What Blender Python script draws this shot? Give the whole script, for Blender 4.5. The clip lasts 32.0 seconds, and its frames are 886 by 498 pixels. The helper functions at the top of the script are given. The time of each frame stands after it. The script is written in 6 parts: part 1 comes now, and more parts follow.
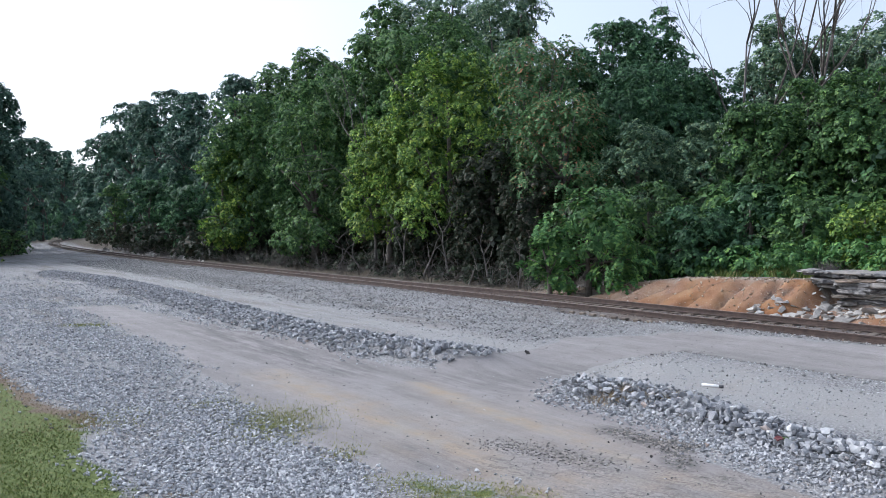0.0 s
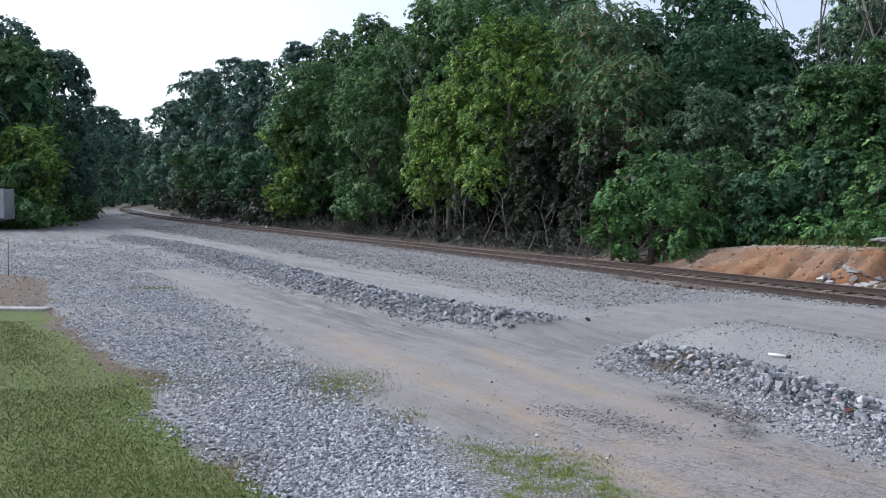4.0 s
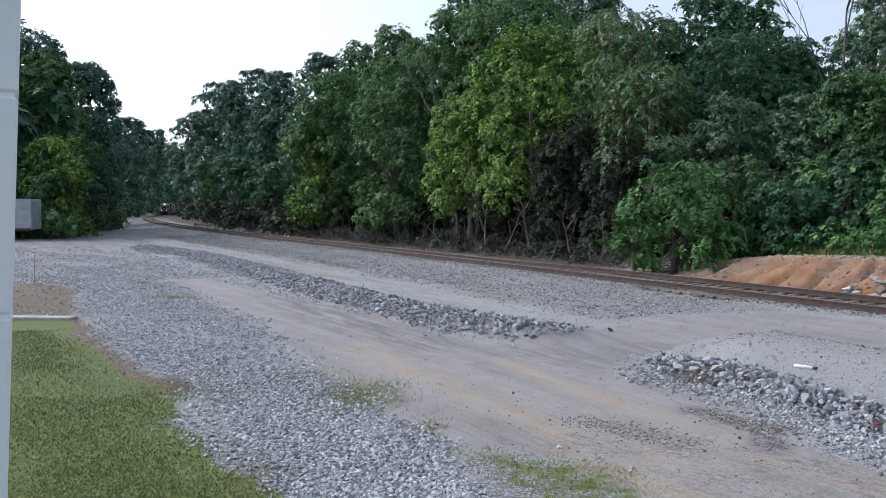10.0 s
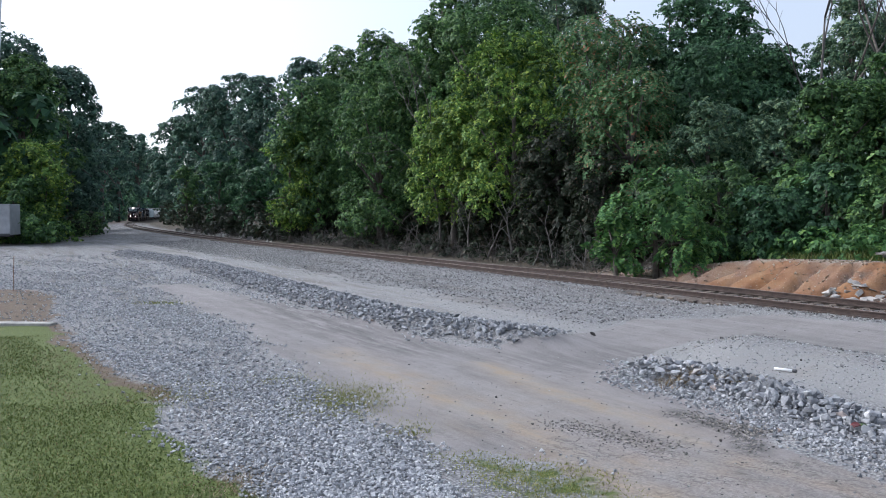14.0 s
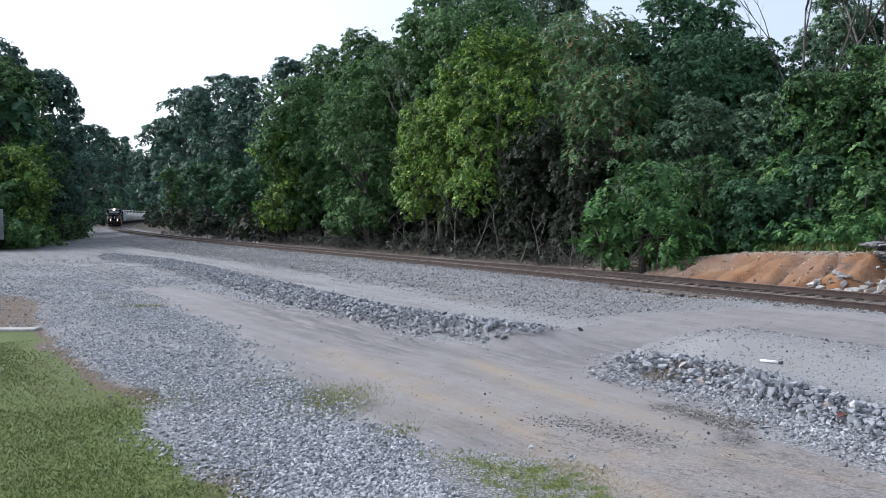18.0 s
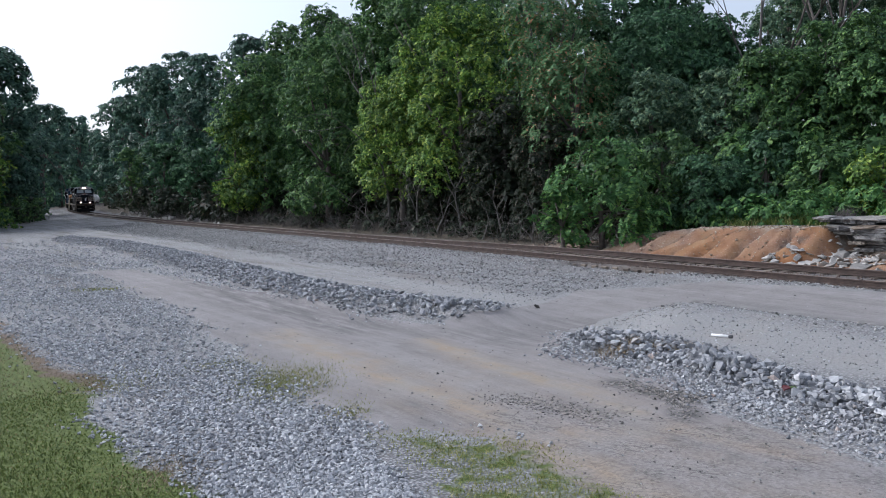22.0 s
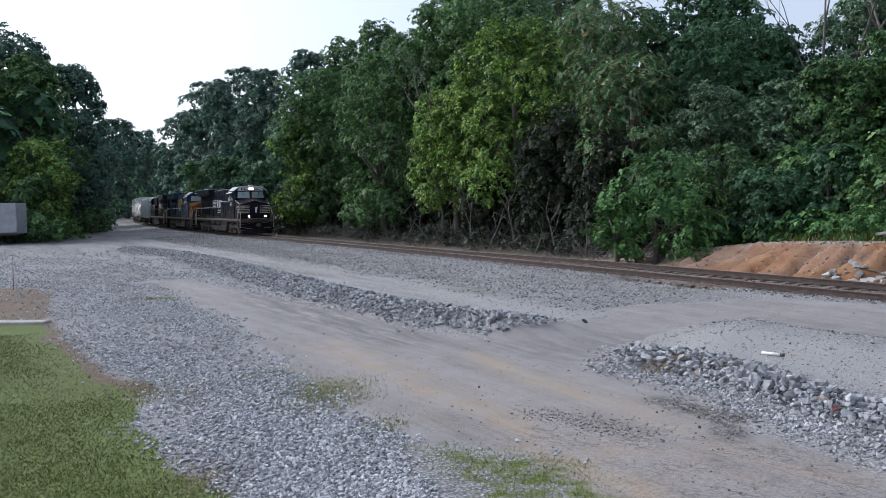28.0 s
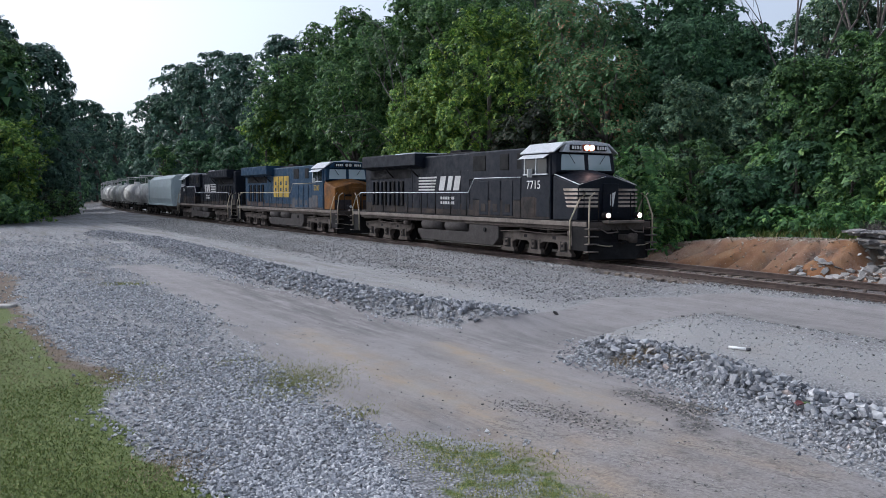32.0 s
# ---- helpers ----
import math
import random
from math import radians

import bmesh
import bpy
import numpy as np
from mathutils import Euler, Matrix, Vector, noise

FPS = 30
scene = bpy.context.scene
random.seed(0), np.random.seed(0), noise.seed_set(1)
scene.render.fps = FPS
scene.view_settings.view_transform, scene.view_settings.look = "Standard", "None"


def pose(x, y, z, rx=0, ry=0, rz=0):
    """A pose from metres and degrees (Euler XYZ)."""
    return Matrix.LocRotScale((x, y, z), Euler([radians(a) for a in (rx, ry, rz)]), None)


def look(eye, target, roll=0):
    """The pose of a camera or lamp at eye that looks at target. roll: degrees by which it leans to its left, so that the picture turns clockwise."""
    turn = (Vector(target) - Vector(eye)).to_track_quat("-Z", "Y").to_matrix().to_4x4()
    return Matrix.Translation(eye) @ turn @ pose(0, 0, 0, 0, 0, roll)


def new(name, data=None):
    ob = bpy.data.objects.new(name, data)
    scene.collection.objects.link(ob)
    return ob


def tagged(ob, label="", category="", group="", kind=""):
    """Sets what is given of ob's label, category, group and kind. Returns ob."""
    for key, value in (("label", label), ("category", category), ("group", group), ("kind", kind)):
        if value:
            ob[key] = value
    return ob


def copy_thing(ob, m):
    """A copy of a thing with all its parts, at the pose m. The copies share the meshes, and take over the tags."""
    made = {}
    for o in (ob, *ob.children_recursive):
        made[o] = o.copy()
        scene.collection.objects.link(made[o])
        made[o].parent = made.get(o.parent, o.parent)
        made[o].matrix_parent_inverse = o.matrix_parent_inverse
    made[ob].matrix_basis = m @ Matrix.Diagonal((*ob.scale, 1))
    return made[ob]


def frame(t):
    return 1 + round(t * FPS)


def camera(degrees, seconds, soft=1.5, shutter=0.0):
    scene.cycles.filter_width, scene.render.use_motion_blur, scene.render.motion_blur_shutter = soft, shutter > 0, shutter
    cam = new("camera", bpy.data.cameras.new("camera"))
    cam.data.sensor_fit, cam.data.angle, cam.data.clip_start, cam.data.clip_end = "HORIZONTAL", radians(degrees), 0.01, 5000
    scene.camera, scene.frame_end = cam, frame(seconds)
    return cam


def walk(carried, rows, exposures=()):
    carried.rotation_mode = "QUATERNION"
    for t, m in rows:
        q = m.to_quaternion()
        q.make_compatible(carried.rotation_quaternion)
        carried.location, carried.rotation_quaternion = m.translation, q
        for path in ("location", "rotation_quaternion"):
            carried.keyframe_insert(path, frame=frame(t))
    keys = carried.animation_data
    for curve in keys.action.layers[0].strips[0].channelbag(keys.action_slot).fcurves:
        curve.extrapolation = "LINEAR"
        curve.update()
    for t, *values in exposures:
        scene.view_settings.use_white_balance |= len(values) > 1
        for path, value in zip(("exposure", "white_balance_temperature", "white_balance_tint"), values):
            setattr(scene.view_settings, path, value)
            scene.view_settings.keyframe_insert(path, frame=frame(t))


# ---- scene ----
cam = camera(56.35, 32.0, soft=0.8)
# seconds, eye x y z, yaw to the left, pitch up, roll
EYES = [
    (0, -0.469, -0.130, 3.010, -3.243, -1.035, 0.223),
    (0.5, -0.473, -0.106, 2.993, -2.699, -1.234, 0.189),
    (1, -0.491, -0.094, 2.999, -1.178, -1.661, 0.418),
    (1.5, -0.480, -0.109, 2.999, -0.633, -1.617, 0.883),
    (2, -0.472, -0.096, 2.988, -0.923, -1.867, 1.117),
    (2.5, -0.486, -0.107, 2.987, -0.809, -2.436, 1.128),
    (3, -0.481, -0.096, 2.986, -0.234, -2.776, 0.960),
    (3.5, -0.486, -0.104, 2.985, 0.217, -3.100, 0.655),
    (4, -0.489, -0.097, 2.983, 0.867, -3.344, 0.369),
    (4.5, -0.497, -0.096, 2.996, 1.478, -3.302, 0.144),
    (6.5, -0.489, -0.091, 2.985, 2.119, -3.405, -0.045),
    (7, -0.483, -0.100, 2.983, 2.152, -3.254, -0.062),
    (7.5, -0.485, -0.101, 2.981, 2.164, -3.076, -0.045),
    (8, -0.489, -0.094, 2.985, 2.184, -2.998, -0.053),
    (8.5, -0.485, -0.083, 2.985, 2.371, -3.027, -0.028),
    (9, -0.490, -0.087, 2.992, 2.437, -2.993, 0.042),
    (9.5, -0.486, -0.084, 2.986, 2.327, -2.859, 0.112),
    (10, -0.489, -0.082, 2.988, 2.352, -2.692, 0.295),
    (10.5, -0.492, -0.105, 2.991, 2.450, -2.396, 0.332),
    (11, -0.482, -0.097, 2.988, 2.384, -2.173, 0.219),
    (11.5, -0.477, -0.091, 2.990, 2.098, -2.103, 0.088),
    (12, -0.483, -0.085, 2.985, 1.969, -2.100, 0.060),
    (12.5, -0.487, -0.095, 2.984, 1.979, -2.085, 0.082),
    (13, -0.481, -0.086, 2.978, 2.017, -2.033, 0.122),
    (13.5, -0.481, -0.095, 2.989, 1.816, -1.995, 0.244),
    (14, -0.484, -0.097, 2.978, 1.185, -2.330, 0.273),
    (14.5, -0.473, -0.095, 2.985, 0.692, -2.531, -0.020),
    (16.5, -0.459, -0.106, 2.994, 0.262, -2.253, -0.742),
    (17, -0.461, -0.083, 2.983, 0.108, -2.089, -0.694),
    (17.5, -0.467, -0.089, 2.982, 0.103, -2.151, -0.620),
    (18, -0.468, -0.098, 2.983, 0.307, -2.484, -0.653),
    (18.5, -0.465, -0.104, 2.985, 0.507, -2.562, -0.593),
    (19, -0.465, -0.102, 2.989, 0.316, -2.431, -0.666),
    (19.5, -0.465, -0.089, 2.985, -0.261, -2.617, -0.810),
    (20, -0.457, -0.090, 2.978, -0.611, -2.796, -0.944),
    (20.5, -0.472, -0.095, 2.986, -0.495, -2.936, -0.866),
    (21, -0.464, -0.088, 2.984, -0.806, -2.670, -0.977),
    (21.5, -0.339, -0.077, 3.000, -2.410, -2.392, -1.223),
    (22, -0.216, 0.020, 2.986, -2.009, -4.036, -1.216),
    (22.5, -0.172, 0.019, 3.029, -0.236, -4.966, -1.247),
    (23, -0.105, 0.045, 3.021, 0.876, -4.999, -0.746),
    (23.5, -0.008, 0.010, 3.009, 1.204, -4.476, -0.250),
    (24, 0.076, 0.018, 2.999, 0.361, -4.464, -0.177),
    (24.5, 0.037, 0.029, 2.992, -0.230, -4.839, 0.046),
    (25, 0.011, 0.022, 2.993, -0.131, -4.454, 0.106),
    (25.5, -0.019, 0.044, 2.990, 0.691, -4.437, -0.390),
    (26, -0.011, 0.022, 3.011, 1.613, -3.835, -0.695),
    (26.5, -0.013, 0.022, 2.974, 1.967, -2.992, -0.691),
    (28.5, 0.025, 0.021, 2.991, 1.685, -3.163, -1.237),
    (29, 0.024, 0.020, 3.007, 1.101, -3.416, -1.317),
    (29.5, 0.015, 0.009, 3.003, 0.713, -3.193, -1.269),
    (30, 0.013, 0.004, 3.002, 0.662, -3.029, -0.895),
    (30.5, -0.002, -0.004, 3.012, 0.841, -3.295, -0.570),
    (31, 0.007, -0.010, 3.011, 0.567, -3.559, -0.262),
    (31.5, -0.000, 0.005, 3.006, 0.459, -3.655, 0.036),
    (32, 0.000, 0.000, 3.000, 0.000, -3.800, 0.127),
]


def aim(x, y, z, yaw, pitch, roll):
    return Matrix.Translation((x, y, z)) @ pose(0, 0, 0, 0, 0, yaw) @ pose(0, 0, 0, 90 + pitch) @ pose(0, 0, 0, 0, 0, roll)


walk(cam, [(r[0], aim(*r[1:])) for r in EYES], exposures=[(0, 0.86, 5700, 11), (2, 0.84, 5700, 11), (4, 0.72, 5700, 11), (8, 0.73, 5700, 11), (14, 0.72, 5700, 11), (19, 0.83, 5700, 11), (23, 0.53, 5700, 12), (26, 0.60, 5700, 12), (31, 0.59, 5700, 12), (32, 0.47, 5700, 12)])

# ---- light: a bright hazy evening sky, sun low behind thin cloud ----
SUN_ELEVATION, SUN_AZIMUTH = radians(36), radians(160)
world = bpy.data.worlds.new("hazy_sky")
scene.world = world
world.use_nodes = True
wn, wl = world.node_tree.nodes, world.node_tree.links
sky = wn.new("ShaderNodeTexSky")
sky.sky_type, sky.sun_disc = "NISHITA", False
sky.sun_elevation, sky.sun_rotation = SUN_ELEVATION, radians(90) - SUN_AZIMUTH
sky.dust_density, sky.air_density, sky.ozone_density = 4.0, 1.0, 1.0
soften = wn.new("ShaderNodeHueSaturation")
soften.inputs["Saturation"].default_value = 0.4
soften.inputs["Value"].default_value = 1.0
wl.new(sky.outputs[0], soften.inputs["Color"])
wl.new(soften.outputs[0], wn["Background"].inputs[0])
wn["Background"].inputs[1].default_value = 0.15
sun = new("sun", bpy.data.lights.new("sun", "SUN"))
sun.data.energy, sun.data.angle, sun.data.color = 0.45, radians(20), (1.0, 0.93, 0.82)
sun.matrix_world = look((0, 0, 50), (-50 * math.cos(SUN_AZIMUTH), -50 * math.sin(SUN_AZIMUTH), 50 - 50 * math.tan(SUN_ELEVATION)))

rng = np.random.default_rng(7)


# ---- materials ----
class Mat:
    """A small builder for node materials."""

    def __init__(self, name, rough=0.8, metal=0.0):
        self.m = bpy.data.materials.new(name)
        self.m.use_nodes = True
        self.n, self.l = self.m.node_tree.nodes, self.m.node_tree.links
        self.b = self.n["Principled BSDF"]
        self.b.inputs["Roughness"].default_value = rough
        self.b.inputs["Metallic"].default_value = metal

    def put(self, value, socket):
        if hasattr(value, "is_output"):
            self.l.new(value, socket)
        elif isinstance(value, tuple):
            socket.default_value = value if len(value) == 4 else (*value, 1)
        else:
            socket.default_value = value

    def coords(self, kind="Object"):
        return self.n.new("ShaderNodeTexCoord").outputs[kind]

    def noise(self, scale, detail=4, rough=0.6, where=None):
        x = self.n.new("ShaderNodeTexNoise")
        x.inputs["Scale"].default_value, x.inputs["Detail"].default_value, x.inputs["Roughness"].default_value = scale, detail, rough
        self.l.new(where or self.coords(), x.inputs["Vector"])
        return x.outputs["Fac"]

    def cells(self, scale, out="Color", feature="F1", where=None):
        x = self.n.new("ShaderNodeTexVoronoi")
        x.feature = feature
        x.inputs["Scale"].default_value = scale
        self.l.new(where or self.coords(), x.inputs["Vector"])
        return x.outputs[out]

    def ramp(self, fac, *stops):
        x = self.n.new("ShaderNodeValToRGB")
        e = x.color_ramp.elements
        while len(e) < len(stops):
            e.new(0.5)
        for el, (p, c) in zip(e, stops):
            el.position, el.color = p, (*c, 1) if isinstance(c, tuple) else (c, c, c, 1)
        self.l.new(fac, x.inputs[0])
        return x.outputs[0]

    def mix(self, fac, a, b, how="MIX"):
        x = self.n.new("ShaderNodeMix")
        x.data_type, x.blend_type = "RGBA", how
        self.put(fac, x.inputs[0])
        self.put(a, x.inputs[6])
        self.put(b, x.inputs[7])
        return x.outputs[2]

    def math(self, how, a, b=0.0):
        x = self.n.new("ShaderNodeMath")
        x.operation = how
        self.put(a, x.inputs[0])
        self.put(b, x.inputs[1])
        return x.outputs[0]

    def attr(self, name):
        x = self.n.new("ShaderNodeAttribute")
        x.attribute_name = name
        return x.outputs["Fac"]

    def island(self):
        return self.n.new("ShaderNodeNewGeometry").outputs["Random Per Island"]

    def random(self):
        return self.n.new("ShaderNodeObjectInfo").outputs["Random"]

    def colour(self, value):
        self.put(value, self.b.inputs["Base Color"])
        return self

    def bump(self, height, strength=0.5, distance=0.02):
        x = self.n.new("ShaderNodeBump")
        x.inputs["Strength"].default_value, x.inputs["Distance"].default_value = strength, distance
        self.l.new(height, x.inputs["Height"])
        self.l.new(x.outputs[0], self.b.inputs["Normal"])
        return self


def leaf_material(name, dark, light, tint, tint_at=0.86):
    """Leaves: each leaf its own shade, some of another tint, light shining through."""
    k = Mat(name, 0.55)
    shade = k.ramp(k.island(), (0.0, dark), (0.55, tuple((a + b) / 2 for a, b in zip(dark, light))), (tint_at - 0.03, light), (tint_at, tint), (1.0, tint))
    patch = k.ramp(k.noise(0.35, 4), (0.35, 0.85), (0.65, 1.6))
    both = k.mix(1.0, shade, patch, "MULTIPLY")
    k.colour(both)
    k.b.inputs["Specular IOR Level"].default_value = 0.25
    see = k.n.new("ShaderNodeBsdfTranslucent")
    k.l.new(both, see.inputs[0])
    mixer = k.n.new("ShaderNodeMixShader")
    mixer.inputs[0].default_value = 0.3
    k.l.new(k.b.outputs[0], mixer.inputs[1])
    k.l.new(see.outputs[0], mixer.inputs[2])
    k.l.new(mixer.outputs[0], k.n["Material Output"].inputs[0])
    return k.m


LEAVES = {
    "A": leaf_material("leaves_green", (0.024, 0.06, 0.024), (0.104, 0.198, 0.066), (0.15, 0.245, 0.07)),
    "B": leaf_material("leaves_yellow_green", (0.038, 0.088, 0.022), (0.175, 0.29, 0.055), (0.27, 0.35, 0.06), 0.84),
    "C": leaf_material("leaves_dark_green", (0.021, 0.056, 0.03), (0.084, 0.174, 0.082), (0.11, 0.21, 0.09)),
    "D": leaf_material("leaves_reddish", (0.045, 0.108, 0.045), (0.15, 0.255, 0.105), (0.34, 0.17, 0.10), 0.92),
    "E": leaf_material("leaves_bright", (0.03, 0.088, 0.03), (0.112, 0.225, 0.07), (0.15, 0.26, 0.065)),
    "F": leaf_material("leaves_greyish", (0.038, 0.078, 0.05), (0.15, 0.235, 0.135), (0.20, 0.265, 0.135)),
    # Shade under the canopy put into the leaf colour, almost black.
    "H": leaf_material("leaves_shade_dark", (0.012, 0.02, 0.012), (0.038, 0.052, 0.028), (0.06, 0.052, 0.035)),
    # Distance haze put into the leaf colour: bluer and paler.
    "G": leaf_material("leaves_far_haze", (0.026, 0.06, 0.045), (0.095, 0.165, 0.118), (0.11, 0.19, 0.12)),
}
BARK = Mat("bark", 0.9).colour((0.09, 0.075, 0.06))
BARK.colour(BARK.ramp(BARK.noise(6, 5), (0.3, (0.05, 0.04, 0.035)), (0.7, (0.16, 0.14, 0.12)))).bump(BARK.noise(20), 0.6)
BARK = BARK.m
DEADWOOD = Mat("dead_wood", 0.9)
DEADWOOD.colour(DEADWOOD.ramp(DEADWOOD.noise(3, 4), (0.3, (0.05, 0.045, 0.04)), (0.7, (0.19, 0.175, 0.16))))
DEADWOOD = DEADWOOD.m


# ---- helpers for meshes ----
def mesh_of(name, verts, faces, material, smooth=False):
    me = bpy.data.meshes.new(name)
    me.from_pydata(verts, [], faces)
    me.materials.append(material)
    if smooth:
        me.polygons.foreach_set("use_smooth", [True] * len(me.polygons))
    me.update()
    return me


def quads_mesh(name, v, material, size=4):
    """A mesh from an array (n, size, 3) of separate polygons, made quickly."""
    n = len(v)
    me = bpy.data.meshes.new(name)
    me.vertices.add(n * size)
    me.vertices.foreach_set("co", np.ascontiguousarray(v, dtype=np.float32).ravel())
    me.loops.add(n * size)
    me.loops.foreach_set("vertex_index", np.arange(n * size, dtype=np.int32))
    me.polygons.add(n)
    me.polygons.foreach_set("loop_start", np.arange(0, n * size, size, dtype=np.int32))
    me.materials.append(material)
    me.update(calc_edges=True)
    return me


def solids_mesh(name, v, faces, material):
    """A mesh of many copies of one small solid: v is (n, k, 3), faces index the k corners (triangles)."""
    n, k = v.shape[:2]
    f = (np.asarray(faces)[None] + (np.arange(n) * k)[:, None, None]).reshape(-1, 3)
    me = bpy.data.meshes.new(name)
    me.vertices.add(n * k)
    me.vertices.foreach_set("co", np.ascontiguousarray(v, dtype=np.float32).ravel())
    me.loops.add(len(f) * 3)
    me.loops.foreach_set("vertex_index", f.astype(np.int32).ravel())
    me.polygons.add(len(f))
    me.polygons.foreach_set("loop_start", np.arange(0, len(f) * 3, 3, dtype=np.int32))
    me.polygons.foreach_set("use_smooth", [False] * len(f))
    me.materials.append(material)
    me.update(calc_edges=True)
    return me


def part(name, bm, material, parent, label="", at=None):
    """Links a bmesh (or a ready mesh) as one mesh object under a thing or a part."""
    if isinstance(bm, bmesh.types.BMesh):
        me = bpy.data.meshes.new(name)
        bm.to_mesh(me)
        bm.free()
        me.materials.append(material)
    else:
        me = bm
    ob = new(name, me)
    ob.parent = parent
    if at is not None:
        ob.matrix_basis = at
    if label:
        tagged(ob, label)
    return ob


def tube(points, radii, sides=6):
    """Vertices and faces of a tapered tube along points."""
    verts, faces = [], []
    pts = [Vector(p) for p in points]
    for i, p in enumerate(pts):
        d = (pts[min(i + 1, len(pts) - 1)] - pts[max(i - 1, 0)]).normalized()
        a = d.orthogonal().normalized()
        b = d.cross(a)
        for j in range(sides):
            w = 2 * math.pi * j / sides
            verts.append(p + radii[i] * (math.cos(w) * a + math.sin(w) * b))
    for i in range(len(pts) - 1):
        for j in range(sides):
            k = (j + 1) % sides
            faces.append((i * sides + j, i * sides + k, (i + 1) * sides + k, (i + 1) * sides + j))
    faces.append(tuple(range(sides))[::-1])
    faces.append(tuple((len(pts) - 1) * sides + j for j in range(sides)))
    return verts, faces


def tubes_mesh(name, tubes, material, sides=6):
    verts, faces = [], []
    for points, radii in tubes:
        v, f = tube(points, radii, sides)
        faces += [tuple(i + len(verts) for i in q) for q in f]
        verts += v
    return mesh_of(name, verts, faces, material, True)


# ---- the line of the track ----
# s runs away along the track from the place where the leading engine's lights stand at the end; n runs from its middle towards the yard
STEP = np.arange(0, 760, 1.0)
BEND = np.where(STEP < 18, -0.00045, -0.00045 + 0.00135 * np.clip((STEP - 18) / 40, 0, 1))
TURN = 0.5165 - np.cumsum(BEND)
LINE_S = np.concatenate([[-160.0], STEP])
LINE_H = np.concatenate([[0.5165], TURN])
LINE_X = np.concatenate([[6.99 + 160 * math.sin(0.5165)], 6.99 - np.cumsum(np.sin(TURN)) + math.sin(0.5165)])
LINE_Y = np.concatenate([[28.88 - 160 * math.cos(0.5165)], 28.88 + np.cumsum(np.cos(TURN)) - math.cos(0.5165)])


def on_track(s, n=0.0):
    """Plan place and heading (to the left of +y) of a point of the line."""
    h = np.interp(s, LINE_S, LINE_H)
    return np.interp(s, LINE_S, LINE_X) - n * np.cos(h), np.interp(s, LINE_S, LINE_Y) - n * np.sin(h), h


def track_coords(x, y):
    s = -(x - 6.99) * math.sin(0.5165) + (y - 28.88) * math.cos(0.5165)
    for _ in range(5):
        px, py, h = on_track(s)
        s = np.clip(s - (x - px) * np.sin(h) + (y - py) * np.cos(h), -150, 755)
    px, py, h = on_track(s)
    return s, -(x - px) * np.cos(h) - (y - py) * np.sin(h)


RAIL_TOP = 0.55


# ---- the lie of the land ----
def smooth(a, b, v):
    t = np.clip((v - a) / (b - a), 0, 1)
    return t * t * (3 - 2 * t)


def wobble(x, y, scale, seed=0):
    """Cheap smooth noise of about -1 to 1."""
    u, v = x / scale + 3.1 * seed, y / scale - 1.7 * seed
    return (np.sin(u * 1.7 + 1.3 * np.sin(v * 1.1 + seed)) + np.sin(v * 2.3 + 1.9 * np.sin(u * 0.9 - seed)) + np.sin((u + v) * 3.1 + seed)) / 3


def inside(x, y, pts):
    """Signed distance to a closed outline: positive within."""
    p = np.array(pts, float)
    q = np.roll(p, -1, 0)
    best = np.full(np.shape(x), 1e9)
    odd = np.zeros(np.shape(x), bool)
    for (ax, ay), (bx, by) in zip(p, q):
        t = np.clip(((x - ax) * (bx - ax) + (y - ay) * (by - ay)) / ((bx - ax) ** 2 + (by - ay) ** 2), 0, 1)
        best = np.minimum(best, np.hypot(x - ax - t * (bx - ax), y - ay - t * (by - ay)))
        if ay != by:
            odd ^= ((ay > y) != (by > y)) & (x < (bx - ax) * (y - ay) / (by - ay) + ax)
    return np.where(odd, best, -best)


def along(x, y, pts):
    """Distance to an open line."""
    best = np.full(np.shape(x), 1e9)
    for (ax, ay), (bx, by) in zip(pts[:-1], pts[1:]):
        t = np.clip(((x - ax) * (bx - ax) + (y - ay) * (by - ay)) / ((bx - ax) ** 2 + (by - ay) ** 2), 0, 1)
        best = np.minimum(best, np.hypot(x - ax - t * (bx - ax), y - ay - t * (by - ay)))
    return best


ROAD = [(-13.6, 33.7), (-10.7, 29.2), (-6.8, 22.5), (-4.4, 17.4), (-3.0, 14.5), (-1.9, 12.4), (-1.3, 10.8), (-0.7, 10.1), (-0.2, 10.2), (0.65, 9.7), (1.05, 8.8), (1.4, 8.0), (2.6, 5), (4.4, -6), (12, -6),
        (6.5, 5.5), (4.4, 8.7), (3.7, 10.4), (3.8, 11.6), (2.9, 13.7), (2.5, 15.2), (3.1, 17.1), (4.6, 18.6), (6.2, 19.5), (7.4, 17.4), (8.9, 15.2), (14.5, 6),
        (17, 8), (10.9, 18.3), (8.4, 21.0), (7.1, 22.2), (4.4, 22.3), (2.7, 20.2), (1.5, 18.5), (0.3, 18.0), (-1, 19), (-2.5, 21.3), (-5.2, 25), (-8.6, 30.2), (-12.3, 35)]
LAWN = [(-14.5, 21.6), (-11.3, 21.3), (-9.2, 17.9), (-7.6, 15.6), (-6.5, 14.1), (-5.1, 12.6), (-4.5, 10.8), (-3.7, 9.7), (-2.8, 8.9), (-2.2, 8), (-1, 6), (0.5, 3), (1.5, 0),
        (2, -30), (-70, -30), (-70, 22)]
BARE = [(-19, 31.8), (-16.6, 31.6), (-14.6, 28.6), (-12.5, 24), (-9.6, 19.2), (-6.6, 14.8), (-5, 13), (-6.5, 12.5), (-9.2, 16.8), (-12, 21), (-20, 22), (-60, 24), (-60, 32)]
